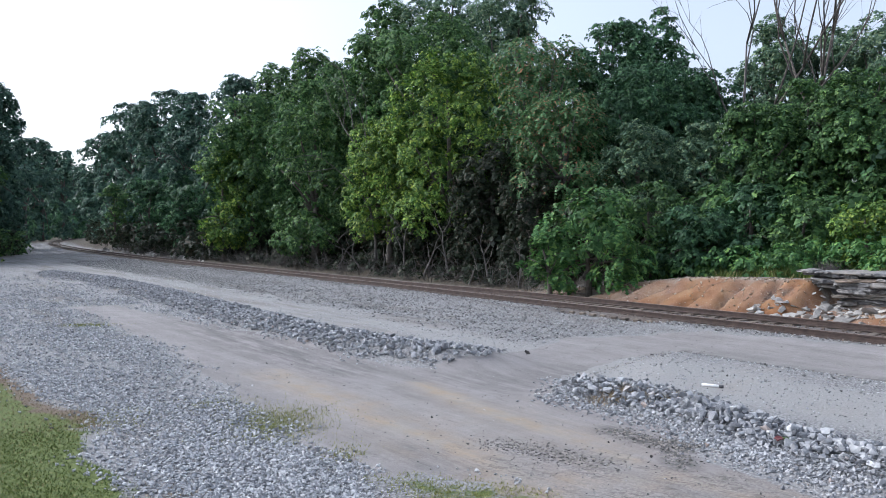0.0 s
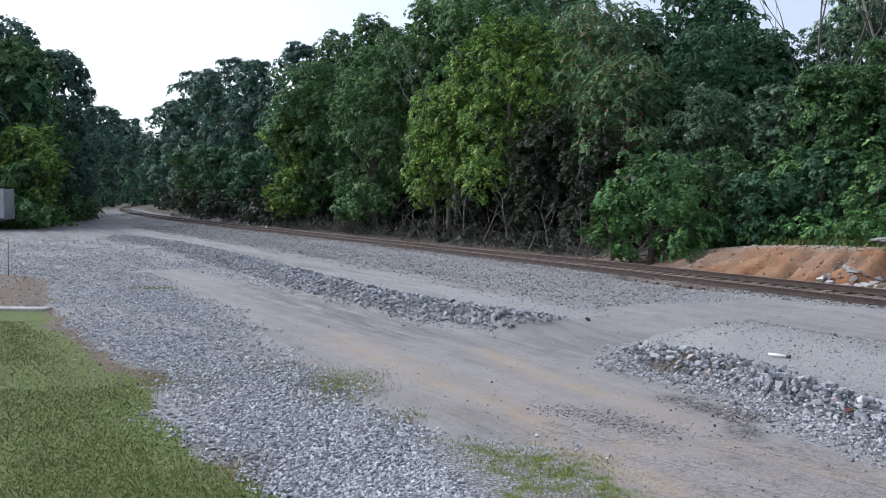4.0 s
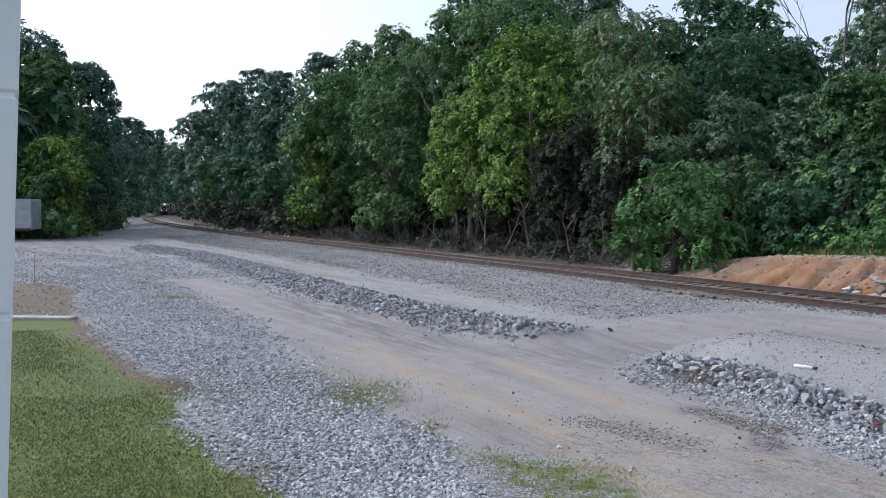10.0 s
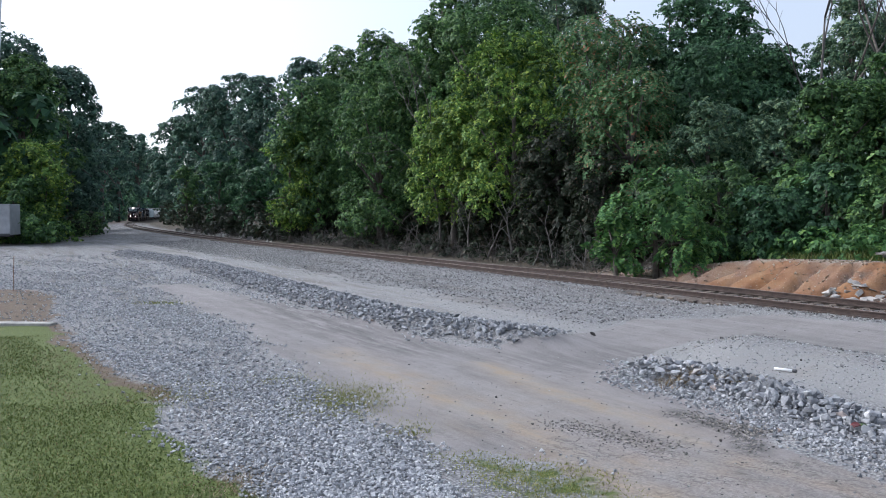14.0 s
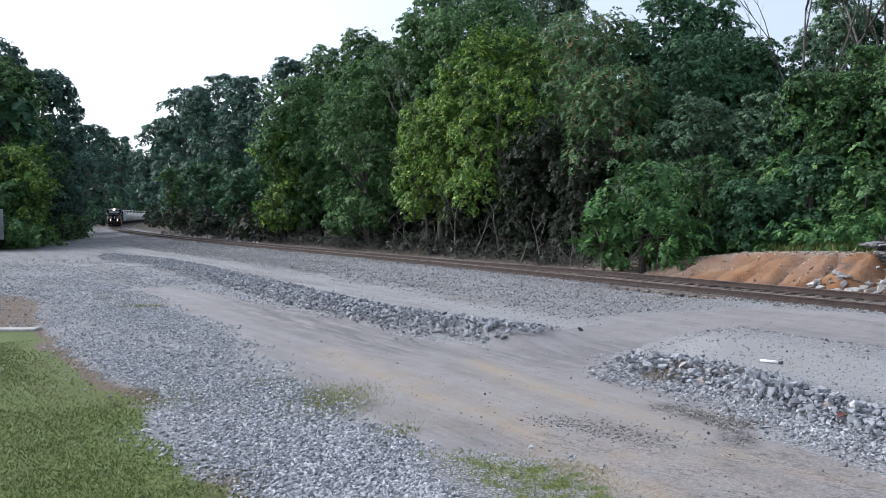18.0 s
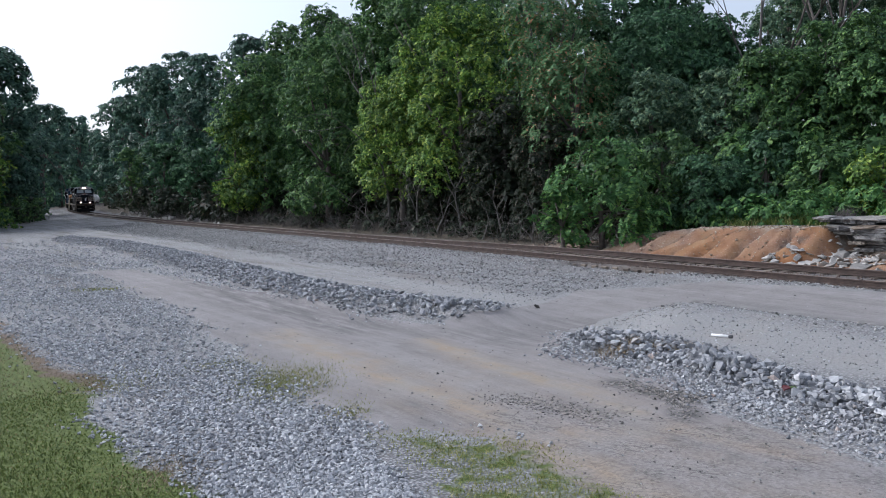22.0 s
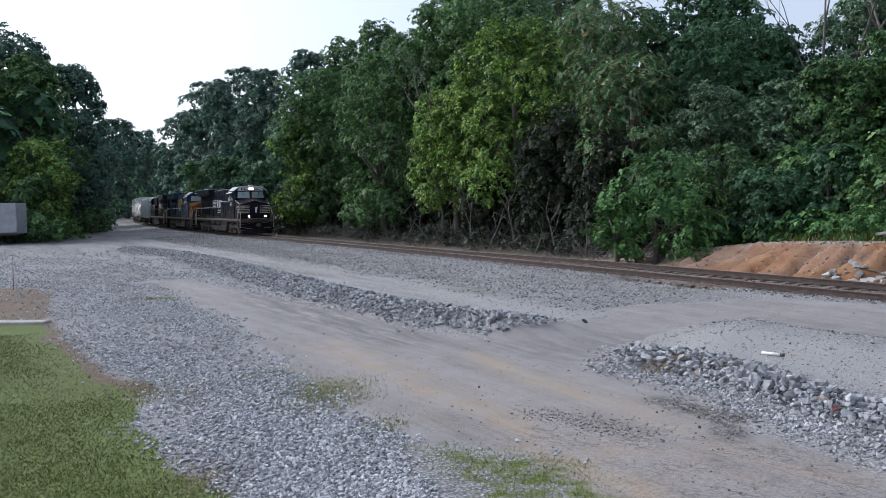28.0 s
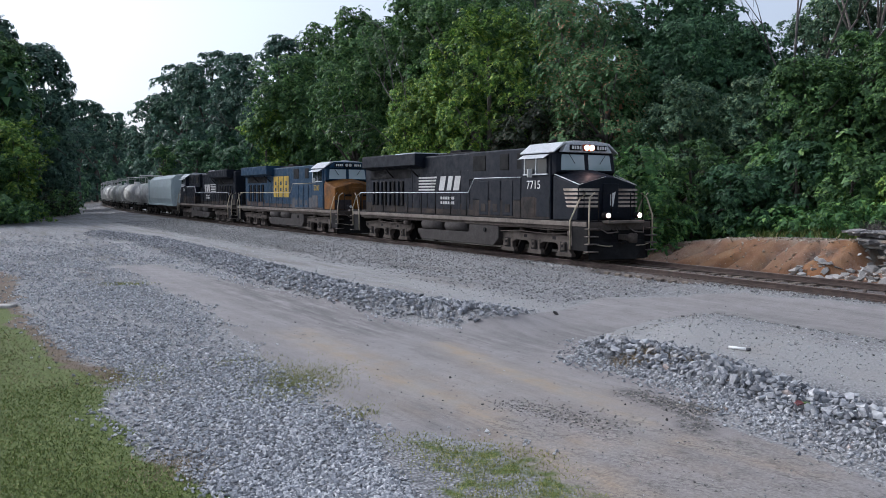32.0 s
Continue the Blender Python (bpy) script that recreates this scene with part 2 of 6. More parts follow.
VERGE = [(-0.7, 10.0), (-0.2, 10.35), (0.7, 9.85), (1.25, 9.0), (1.75, 8.1), (2.9, 5.5), (0.8, 5), (-0.1, 8.0), (-0.5, 9.2)]
BERM = [(-24, 58), (-18, 50.5), (-12, 40.2), (-7.6, 32), (-4.5, 26.3), (-1.9, 22.2), (-0.3, 20.3), (1.2, 19.0)]
PILE = [(2.95, 14.95), (3.6, 14.5), (4.08, 13.4), (4.48, 12.2), (4.88, 11.0), (5.35, 9.9), (6.05, 8.3), (7.35, 5.5), (9.3, 1.5)]


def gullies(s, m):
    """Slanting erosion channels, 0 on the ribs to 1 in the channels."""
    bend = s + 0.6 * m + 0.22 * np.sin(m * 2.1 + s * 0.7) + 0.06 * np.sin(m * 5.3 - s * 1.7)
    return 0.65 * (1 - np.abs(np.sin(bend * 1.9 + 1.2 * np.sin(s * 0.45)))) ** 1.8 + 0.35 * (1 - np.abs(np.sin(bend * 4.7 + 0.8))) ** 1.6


def land(x, y):
    """The height of the ground."""
    s, n = track_coords(x, y)
    z = 0.02 * wobble(x, y, 2.3) + 0.012 * wobble(x, y, 0.7, 2)
    # yard side: ballast shoulder, and the low shelf between it and the stone bank
    z = z + 0.16 * smooth(10.5, 6, n) * smooth(-60, -30, -np.abs(s)) * smooth(0, 3, n)
    z = z + 0.22 * smooth(4.2, 1.7, np.abs(n)) + 0.10 * smooth(7.5, 2.0, np.abs(n)) * smooth(-2, 0, n)
    z = z + 0.10 * smooth(4.2, 1.7, -n) * smooth(0.5, -0.5, n)
    z = z - 0.27 * smooth(1.12, 1.28, n) * smooth(2.6, 1.9, n) * smooth(-4.6, -3.6, s) * smooth(1.2, 0.3, s)
    d = along(x, y, BERM)
    z = z + (0.31 + 0.07 * wobble(x, y, 1.1, 3)) * np.exp(-((d / 1.15) ** 2))
    d = along(x, y, PILE)
    z = z + (0.26 + 0.08 * wobble(x, y, 0.9, 4)) * np.exp(-((d / 0.75) ** 2))
    pad = inside(x, y, [(3.6, 15.4), (4.8, 18), (6.3, 19), (8.6, 15), (13, 8), (11, 2), (7.5, 6), (5.4, 11)])
    z = z + 0.2 * smooth(-0.4, 1.0, pad)
    # wood side: a ditch, then the cut bank, then rising ground
    m = -n
    bank = smooth(11, -1, s) * (1.32 + 0.025 * np.clip(-s, 0, 20) + 0.05 * wobble(x, y, 1.4, 5))
    face = np.clip((m - 4.1) / (1.9 + 0.25 * wobble(x, y, 0.9, 6)), 0, 1)
    # under the rock ledge the face stands back behind a slope of rubble, with a clay toe beyond it
    rock = smooth(-3.9, -4.7, s)
    toe = (0.3 + 0.35 * smooth(-9.2, -10.0, s)) * np.clip((m - 4.2) / 1.4, 0, 1)
    face = (1 - rock) * face + rock * np.maximum(toe, smooth(6.5, 7.0, m))
    z = z + bank * face
    z = z - 0.62 * (1 - rock) * gullies(s, m) * smooth(10, 4, s) * smooth(4.1, 4.8, m) * smooth(6.25, 5.9, m)
    z = z + 0.35 * smooth(4, 8, m) * smooth(-2, 9, s) + 0.09 * np.clip(m - 9, 0, 60)
    # the far yard side rises into the woods
    return z + 0.06 * np.clip(n - 34, 0, 60) * smooth(45, 80, s)


# ---- ground ----
def ground_material():
    k = Mat("ground", 0.95)
    p = k.coords()
    # crushed stone: pale limestone chips and dust, the shade between chips painted dark
    chip = k.ramp(k.cells(26, "Color", where=p), (0.0, (0.17, 0.17, 0.175)), (0.45, (0.30, 0.30, 0.305)), (1.0, (0.46, 0.455, 0.45)))
    gap = k.ramp(k.cells(26, "Distance", where=p), (0.25, 1.0), (0.7, 0.36))
    gravel = k.mix(1.0, chip, gap, "MULTIPLY")
    dust = k.ramp(k.noise(90, 3, where=p), (0.3, (0.248, 0.244, 0.238)), (0.7, (0.355, 0.347, 0.336)))
    dusty = k.ramp(k.noise(0.33, 5, where=p), (0.38, 0.0), (0.62, 0.85))
    gravel = k.mix(k.math("MAXIMUM", k.attr("fine"), k.math("MULTIPLY", dusty, 0.5)), gravel, dust)
    gravel = k.mix(k.math("MULTIPLY", k.ramp(k.noise(0.5, 4, where=p), (0.55, 0.0), (0.72, 1.0)), 0.25), gravel, (0.30, 0.25, 0.19))
    turn = k.n.new("ShaderNodeMapping")
    turn.vector_type = "TEXTURE"
    turn.inputs["Rotation"].default_value, turn.inputs["Scale"].default_value = (0, 0, radians(121)), (4.5, 0.5, 1)
    k.l.new(p, turn.inputs["Vector"])
    lengthwise = turn.outputs[0]
    gravel = k.mix(1.0, gravel, k.mix(k.attr("far"), (1, 1, 1), k.ramp(k.noise(0.5, 7, 0.65, where=lengthwise), (0.38, (0.72, 0.68, 0.64)), (0.52, (1.0, 1.0, 1.0)), (0.7, (1.16, 1.15, 1.14)))), "MULTIPLY")
    # old asphalt, worn smooth and dusty, with clay dragged along its ruts
    tar = k.ramp(k.noise(160, 2, where=p), (0.3, (0.205, 0.19, 0.184)), (0.7, (0.292, 0.273, 0.265)))
    tar = k.mix(1.0, tar, k.ramp(k.noise(0.9, 7, 0.6, where=lengthwise), (0.33, 0.82), (0.5, 1.0), (0.68, 1.14)), "MULTIPLY")
    tar = k.mix(1.0, tar, k.ramp(k.noise(1.7, 5, where=p), (0.35, 0.92), (0.65, 1.08)), "MULTIPLY")
    flecks = k.ramp(k.noise(7, 6, 0.72, where=lengthwise), (0.33, 0.66), (0.42, 0.95), (0.6, 1.04), (0.72, 1.16))
    tar = k.mix(k.ramp(k.noise(0.7, 4, where=p), (0.4, 0.35), (0.6, 1.0)), tar, k.mix(1.0, tar, flecks, "MULTIPLY"))
    scuffed = k.ramp(k.noise(2.2, 8, 0.7, where=lengthwise), (0.36, 0.5), (0.5, 0.74), (0.6, 1.0))
    tar = k.mix(k.attr("worn"), tar, k.mix(1.0, tar, scuffed, "MULTIPLY"))
    clay = k.mix(k.ramp(k.noise(1.4, 5, where=p), (0.4, 0.0), (0.65, 1.0)), (0.32, 0.28, 0.23), (0.345, 0.255, 0.165))
    tar = k.mix(k.math("MULTIPLY", k.attr("clay"), k.ramp(k.noise(1.2, 6, where=lengthwise), (0.32, 0.25), (0.58, 0.85))), tar, clay)
    pebbly = k.ramp(k.cells(30, "Color", where=p), (0.0, 0.5), (0.5, 0.95), (1.0, 1.35))
    tar = k.mix(k.math("MAXIMUM", k.math("MULTIPLY", k.attr("chunky"), 1.0), 0.16), tar, k.mix(1.0, tar, pebbly, "MULTIPLY"))
    wavy = k.n.new("ShaderNodeVectorMath")
    wavy.operation = "ADD"
    k.l.new(p, wavy.inputs[0])
    k.l.new(k.mix(1.0, (0, 0, 0), k.ramp(k.noise(5, 6, where=p), (0.3, (0.0, 0.12, 0.0)), (0.5, (0.2, 0.0, 0.0)), (0.7, (0.0, 0.22, 0.0)))), wavy.inputs[1])
    web = k.ramp(k.cells(6.5, "Distance", "DISTANCE_TO_EDGE", where=wavy.outputs[0]), (0.0, 0.4), (0.04, 0.62), (0.09, 1.0))
    tar = k.mix(1.0, tar, k.mix(k.math("MULTIPLY", k.attr("cracked"), k.ramp(k.noise(1.1, 5, where=p), (0.42, 0.0), (0.58, 0.85))), (1, 1, 1), web), "MULTIPLY")
    tar = k.mix(k.math("MULTIPLY", k.attr("dark"), k.ramp(k.noise(6, 7, 0.7, where=p), (0.4, 0.0), (0.52, 0.9))), tar, (0.06, 0.058, 0.056))
    edge = k.math("ADD", k.attr("road"), k.math("MULTIPLY", k.math("SUBTRACT", k.noise(7, 5, where=p), 0.5), 0.6))
    on_road = k.ramp(edge, (0.46, 0.0), (0.54, 1.0))
    colour = k.mix(on_road, gravel, tar)
    # bare earth, then turf
    soil = k.ramp(k.noise(9, 5, where=p), (0.3, (0.08, 0.057, 0.037)), (0.7, (0.19, 0.14, 0.095)))
    on_soil = k.ramp(k.math("ADD", k.attr("soil"), k.math("MULTIPLY", k.math("SUBTRACT", k.noise(3.5, 5, where=p), 0.5), 1.1)), (0.45, 0.0), (0.62, 1.0))
    colour = k.mix(on_soil, colour, soil)
    clayred = k.ramp(k.noise(1.1, 7, where=p), (0.30, (0.10, 0.056, 0.026)), (0.43, (0.215, 0.084, 0.02)), (0.6, (0.275, 0.13, 0.04)), (0.78, (0.33, 0.21, 0.105)))
    # Shade inside the erosion channels put into the clay colour.
    clayred = k.mix(k.math("MULTIPLY", k.attr("rill_shade"), k.ramp(k.noise(6, 6, where=p), (0.35, 0.4), (0.6, 1.0))), clayred, (0.06, 0.026, 0.009))
    clayred = k.mix(k.math("MULTIPLY", k.attr("tan"), k.ramp(k.noise(2.2, 6, where=p), (0.35, 0.2), (0.6, 1.0))), clayred, k.mix(k.cells(9, "Distance", where=p), (0.36, 0.31, 0.25), (0.22, 0.19, 0.15)))
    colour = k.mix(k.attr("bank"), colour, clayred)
    turf = k.ramp(k.noise(11, 5, where=p), (0.3, (0.055, 0.085, 0.014)), (0.6, (0.11, 0.14, 0.027)), (0.75, (0.16, 0.15, 0.055)))
    on_turf = k.ramp(k.math("ADD", k.attr("turf"), k.math("MULTIPLY", k.math("SUBTRACT", k.noise(3.0, 6, where=p), 0.5), 0.9)), (0.45, 0.0), (0.6, 1.0))
    colour = k.mix(on_turf, colour, turf)
    litter = k.ramp(k.noise(5, 5, where=p), (0.3, (0.035, 0.03, 0.02)), (0.7, (0.11, 0.085, 0.055)))
    colour = k.mix(k.attr("wood"), colour, litter)
    colour = k.mix(k.math("MULTIPLY", k.attr("rusty"), k.ramp(k.noise(3, 6, where=p), (0.3, 0.6), (0.6, 1.0))), colour, (0.075, 0.055, 0.043))
    k.colour(colour)
    rough_h = k.mix(on_road, k.cells(26, "Distance", where=p), k.math("MULTIPLY", k.noise(45, 5, where=p), 0.7))
    rough_h = k.mix(k.attr("bank"), rough_h, k.noise(5, 8, 0.7, where=p))
    k.bump(rough_h, 0.6, 0.03)
    return k.m


BROKEN = [[(2.8, 12.3), (3.1, 11.75), (3.4, 11.4), (3.7, 11.1)], [(3.45, 11.3), (3.25, 10.4)]]
CRUMBLED = [(0.9, 11.7), (1.3, 11.4), (1.75, 11.0), (2.3, 10.5)]
SEAM = [(2.95, 16.9), (4.2, 17.5), (5.7, 19.0), (6.5, 19.4), (7.2, 17.7), (7.9, 16.6), (9.0, 14.9)]


def build_ground():
    """One sheet out to the horizon, finest in front of the camera."""
    front = np.radians(np.arange(48, 136.01, 0.27))
    rest = np.radians(np.arange(139, 406, 4.0))
    ang = np.concatenate([front, rest])
    rad = np.concatenate([[0.0], 2.5 * 1.0185 ** np.arange(0, 118), 22 * 1.0056 ** np.arange(0, 119), 43 * 1.0185 ** np.arange(0, 46), 100 * 1.09 ** np.arange(0, 42)])
    a, r = np.meshgrid(ang, rad)
    x, y = -0.3 + r * np.cos(a), r * np.sin(a)
    z = land(x, y)
    z = np.where(r > 900, z * 0 + np.minimum(z, 6), z)
    na, nr = len(ang), len(rad)
    i = (np.arange(nr - 1)[:, None] * na + np.arange(na)[None]).ravel()
    j = (np.arange(nr - 1)[:, None] * na + (np.arange(na)[None] + 1) % na).ravel()
    f = np.stack([i, j, j + na, i + na], 1)
    me = bpy.data.meshes.new("ground")
    me.vertices.add(na * nr)
    me.vertices.foreach_set("co", np.stack([x, y, z], -1).astype(np.float32).ravel())
    me.loops.add(len(f) * 4)
    me.loops.foreach_set("vertex_index", f.astype(np.int32).ravel())
    me.polygons.add(len(f))
    me.polygons.foreach_set("loop_start", np.arange(0, len(f) * 4, 4, dtype=np.int32))
    me.update(calc_edges=True)
    x, y = x.ravel(), y.ravel()
    s, n = track_coords(x, y)

    def zone(name, v):
        me.attributes.new(name, "FLOAT", "POINT").data.foreach_set("value", np.clip(v, 0, 1).astype(np.float32))

    jag = 0.25 * wobble(x, y, 0.9, 1) + 0.12 * wobble(x, y, 0.33, 8)
    zone("road", smooth(-0.35, 0.35, inside(x, y, ROAD) + jag * 0.6))
    def near(pts, width):
        return np.exp(-((along(x, y, pts) / width) ** 2))

    zone("clay", np.maximum.reduce([near([(-3.2, 17.9), (-2.0, 15.6), (-1.06, 14.3), (-0.3, 12.6), (0.35, 11.5), (0.7, 10.8), (0.95, 9.9), (1.25, 9.1), (2.0, 7.5)], 0.45),
                                    near([(0.0, 16.4), (1.0, 13.8), (1.4, 13.1), (1.95, 12.3), (2.45, 11.45), (2.7, 10.85)], 0.32), 0.7 * near([(1.6, 9.85), (2.3, 9.8), (3.0, 9.9), (3.4, 9.6), (4.0, 9.0)], 0.5),
                                    0.3 * smooth(0.0, -1.2, -np.abs(inside(x, y, ROAD))) * smooth(16, 12, y)]))
    zone("worn", np.maximum.reduce([near([(-7.4, 28.0), (-5.0, 23.7), (-3.7, 21.4), (-2.6, 19.9), (-1.6, 18.0)], 0.8), 0.6 * near([(0.3, 17.0), (2.0, 16.2), (3.0, 17.6)], 0.8), 0.55 * near([(-0.9, 12.4), (-0.2, 11.2), (0.4, 10.3)], 0.45)]))
    zone("chunky", np.maximum(near([(1.1, 11.5), (1.55, 11.15), (1.85, 10.85), (2.1, 10.3)], 0.38), 0.5 * smooth(10.8, 9.4, y)))
    zone("cracked", smooth(12.3, 10.3, y - 0.5 * wobble(x, y, 0.8, 6)))
    zone("far", smooth(17, 30, y))
    zone("dark", np.maximum(np.maximum(near(BROKEN[0], 0.22), near(BROKEN[1], 0.22)), near(SEAM, 0.13)))
    zone("rusty", smooth(1.75, 1.2, np.abs(n)) * (0.75 + 0.2 * wobble(x, y, 1.6, 7)))
    zone("soil", smooth(-0.5, 0.5, inside(x, y, BARE) + jag))
    turf = smooth(-0.5, 0.5, inside(x, y, LAWN) + jag)
    for cx, cy, ax, ay, w in ((-10.6, 27.4, 0.9, 0.6, 0.75), (-2.4, 12.9, 0.55, 1.0, 0.5), (-3.6, 14.6, 0.5, 0.6, 0.45)):
        turf = np.maximum(turf, w * np.exp(-(((x - cx) / ax) ** 2) - ((y - cy) / ay) ** 2))
    turf = np.maximum(turf, 0.52 * smooth(-0.45, 0.45, inside(x, y, VERGE) + 1.3 * jag))
    turf = np.maximum(turf, smooth(-7.5, -8.5, n) * smooth(10, 4, s) * smooth(-15, -11, n))
    zone("turf", turf)
    shelf = smooth(6.2, 7.4, n + 0.5 * wobble(x, y, 2.0, 4)) * smooth(10.0, 9.0, n) * smooth(90, 60, s)
    far = smooth(30, 45, y) * smooth(6, 9, n)
    zone("fine", np.maximum(np.maximum(0.85 * shelf, 0.5 * far), 0.55 * smooth(-0.8, 0.2, inside(x, y, ROAD))))
    zone("bank", smooth(3.3, 3.9, -n) * smooth(7.6, 6.9, -n) * smooth(14, 9, s) * (0.75 + 0.25 * wobble(x, y, 1.2, 9)))
    m = -n
    zone("rill_shade", smooth(0.32, 0.7, gullies(s, m) + 0.06 * wobble(x, y, 0.25, 5)) * smooth(4.0, 4.6, m) * smooth(6.4, 5.9, m) * smooth(-5, -4, s) * 0.85)
    zone("tan", np.maximum(0.85 * smooth(2.5, 6.5, s), smooth(6.0, 6.5, m + 0.2 * wobble(x, y, 0.8, 3))))
    zone("wood", np.maximum(np.maximum(smooth(4.5, 5.6, -n) * smooth(9, 13, s), smooth(9, 12, -n)), np.maximum(smooth(200, 300, np.hypot(x, y)), np.maximum(smooth(26, 34, n) * smooth(50, 62, s), smooth(0.6, 2.4, n - np.interp(s, [58, 82, 90, 103, 130, 180, 300, 340], [16.0, 12.6, 9.4, 8.2, 6.8, 6.0, 5.0, 4.0])) * smooth(82, 92, s)))))
    me.materials.append(ground_material())
    me.polygons.foreach_set("use_smooth", [True] * len(me.polygons))
    tagged(new("ground", me), "gravel yard with an old asphalt drive and a patchy lawn", "ground", kind="structure")


build_ground()

# ---- railway track ----
RAIL_STEEL = Mat("rusty_rail", 0.8)
RAIL_STEEL.colour(RAIL_STEEL.ramp(RAIL_STEEL.noise(5, 5), (0.3, (0.028, 0.018, 0.0145)), (0.7, (0.068, 0.044, 0.035))))
RAIL_STEEL = RAIL_STEEL.m
SHINE = Mat("worn_rail_head", 0.55, 0.5).colour((0.15, 0.115, 0.10)).m
TIE_WOOD = Mat("creosoted_wood", 0.9)
TIE_WOOD.colour(TIE_WOOD.mix(TIE_WOOD.random(), TIE_WOOD.ramp(TIE_WOOD.noise(4, 5), (0.3, (0.05, 0.04, 0.034)), (0.7, (0.13, 0.105, 0.085))), (0.20, 0.165, 0.13)))
TIE_WOOD = TIE_WOOD.m


def cant(s, n):
    """How far the line is tipped at its near bend, the rail on the wood side standing higher."""
    return (0.03 - 0.0333 * n * 2) * float(smooth(16, 3, np.array(s)))


def sweep(name, outline, n0, z0, stations, material, tipped=False):
    """A section swept along the track at the offset n0."""
    verts, faces, k = [], [], len(outline)
    for s in stations:
        for u, w in outline:
            x, y, _ = on_track(s, n0 + u)
            verts.append((float(x), float(y), z0 + w + (cant(s, n0) if tipped else 0)))
    for i in range(len(stations) - 1):
        for j in range(k):
            faces.append((i * k + j, i * k + (j + 1) % k, (i + 1) * k + (j + 1) % k, (i + 1) * k + j))
    return mesh_of(name, verts, faces, material)


def build_track():
    track = tagged(new("railroad_track"), "single railway track with rusty rails on wooden ties", "railway track", kind="structure")
    stations = np.concatenate([np.arange(-60, 160, 2.0), np.arange(160, 745, 6.0)])
    rail = [(-0.07, 0), (0.07, 0), (0.07, 0.02), (0.012, 0.04), (0.012, 0.13), (0.036, 0.14), (0.036, 0.172), (-0.036, 0.172), (-0.036, 0.14), (-0.012, 0.13), (-0.012, 0.04), (-0.07, 0.02)]
    for n0 in (0.75, -0.75):
        r = part("rail", sweep("rail", rail, n0, RAIL_TOP - 0.18, stations, RAIL_STEEL, True), None, track)
        part("rail_head", sweep("rail_head", [(-0.028, 0), (0.028, 0), (0.022, 0.007), (-0.022, 0.007)], n0, RAIL_TOP - 0.0085, stations, SHINE, True), None, r)
    bm = bmesh.new()
    bmesh.ops.create_cube(bm, size=1, matrix=Matrix.Diagonal((2.6, 0.23, 0.18, 1)))
    bmesh.ops.bevel(bm, geom=bm.edges[:], offset=0.015, segments=1, affect="EDGES")
    tie = bpy.data.meshes.new("tie")
    bm.to_mesh(tie)
    bm.free()
    tie.materials.append(TIE_WOOD)
    plate = bpy.data.meshes.new("tie_plates")
    pv, pf = [], []
    for u in (0.75, -0.75):
        b = len(pv)
        pv += [(u + a * 0.17, c * 0.1, z) for z in (0.088, 0.1) for a, c in ((-1, -1), (1, -1), (1, 1), (-1, 1))]
        pf += [(b + 4, b + 5, b + 6, b + 7), (b, b + 1, b + 5, b + 4), (b + 1, b + 2, b + 6, b + 5), (b + 2, b + 3, b + 7, b + 6), (b + 3, b, b + 4, b + 7)]
    for s in np.arange(-24, 100, 0.52):
        x, y, h = on_track(s)
        m = pose(x, y, RAIL_TOP - 0.275 + cant(s, 0) + rng.uniform(-0.008, 0.008), 0, 0, math.degrees(h) + rng.uniform(-1.5, 1.5)) @ pose(0, 0, 0, 0, -math.degrees((cant(s, -0.75) - cant(s, 0.75)) / 1.5), 0)
        part("tie", tie, None, track, at=m @ pose(rng.uniform(-0.06, 0.06), 0, 0))
    rest = []
    base = np.array([(a * 1.3, b * 0.115, c * 0.09) for c in (-1, 1) for b in (-1, 1) for a in (-1, 1)])
    for s in np.concatenate([np.arange(-58, -24, 0.52), np.arange(100, 330, 0.6)]):
        x, y, h = on_track(s)
        rot = np.array([[math.cos(h), -math.sin(h), 0], [math.sin(h), math.cos(h), 0], [0, 0, 1]])
        rest.append(base @ rot.T + (x, y, RAIL_TOP - 0.275))
    tagged(part("ties_far", solids_mesh("ties_far", np.array(rest), [(0, 1, 3), (0, 3, 2), (4, 6, 7), (4, 7, 5), (0, 4, 5), (0, 5, 1), (2, 3, 7), (2, 7, 6), (0, 2, 6), (0, 6, 4), (1, 5, 7), (1, 7, 3)], TIE_WOOD), None, track), kind="stuff")


build_track()


# ---- trees ----
def clear_of_line(x, y, z):
    """True clear of the line, widened at bends to fit the camera's view."""
    s, n = track_coords(x, y)
    wood = np.interp(s, [40, 60, 110, 150, 225, 300, 350], [3.4, 4.4, 5.6, 7.6, 9.0, 7.0, 3.6])
    yard = np.interp(s, [40, 58, 82, 90, 103, 130, 180, 300, 340], [17.5, 16.0, 12.6, 9.4, 8.2, 6.8, 6.0, 5.0, 4.0])
    ragged = 0.7 * np.sin(z * 1.1 + s * 0.23) + 0.5 * np.sin(z * 2.7 - s * 0.61) + 0.4 * np.sin(z * 5.3 + s * 1.9)
    return (n < -np.where(z > 9, 3.0, wood) - ragged - 0.3) | (n > np.where(z > 11, 3.0, yard) + 1.2 * ragged + 0.5)


def unit(v):
    return v / (np.linalg.norm(v, axis=-1, keepdims=True) + 1e-9)


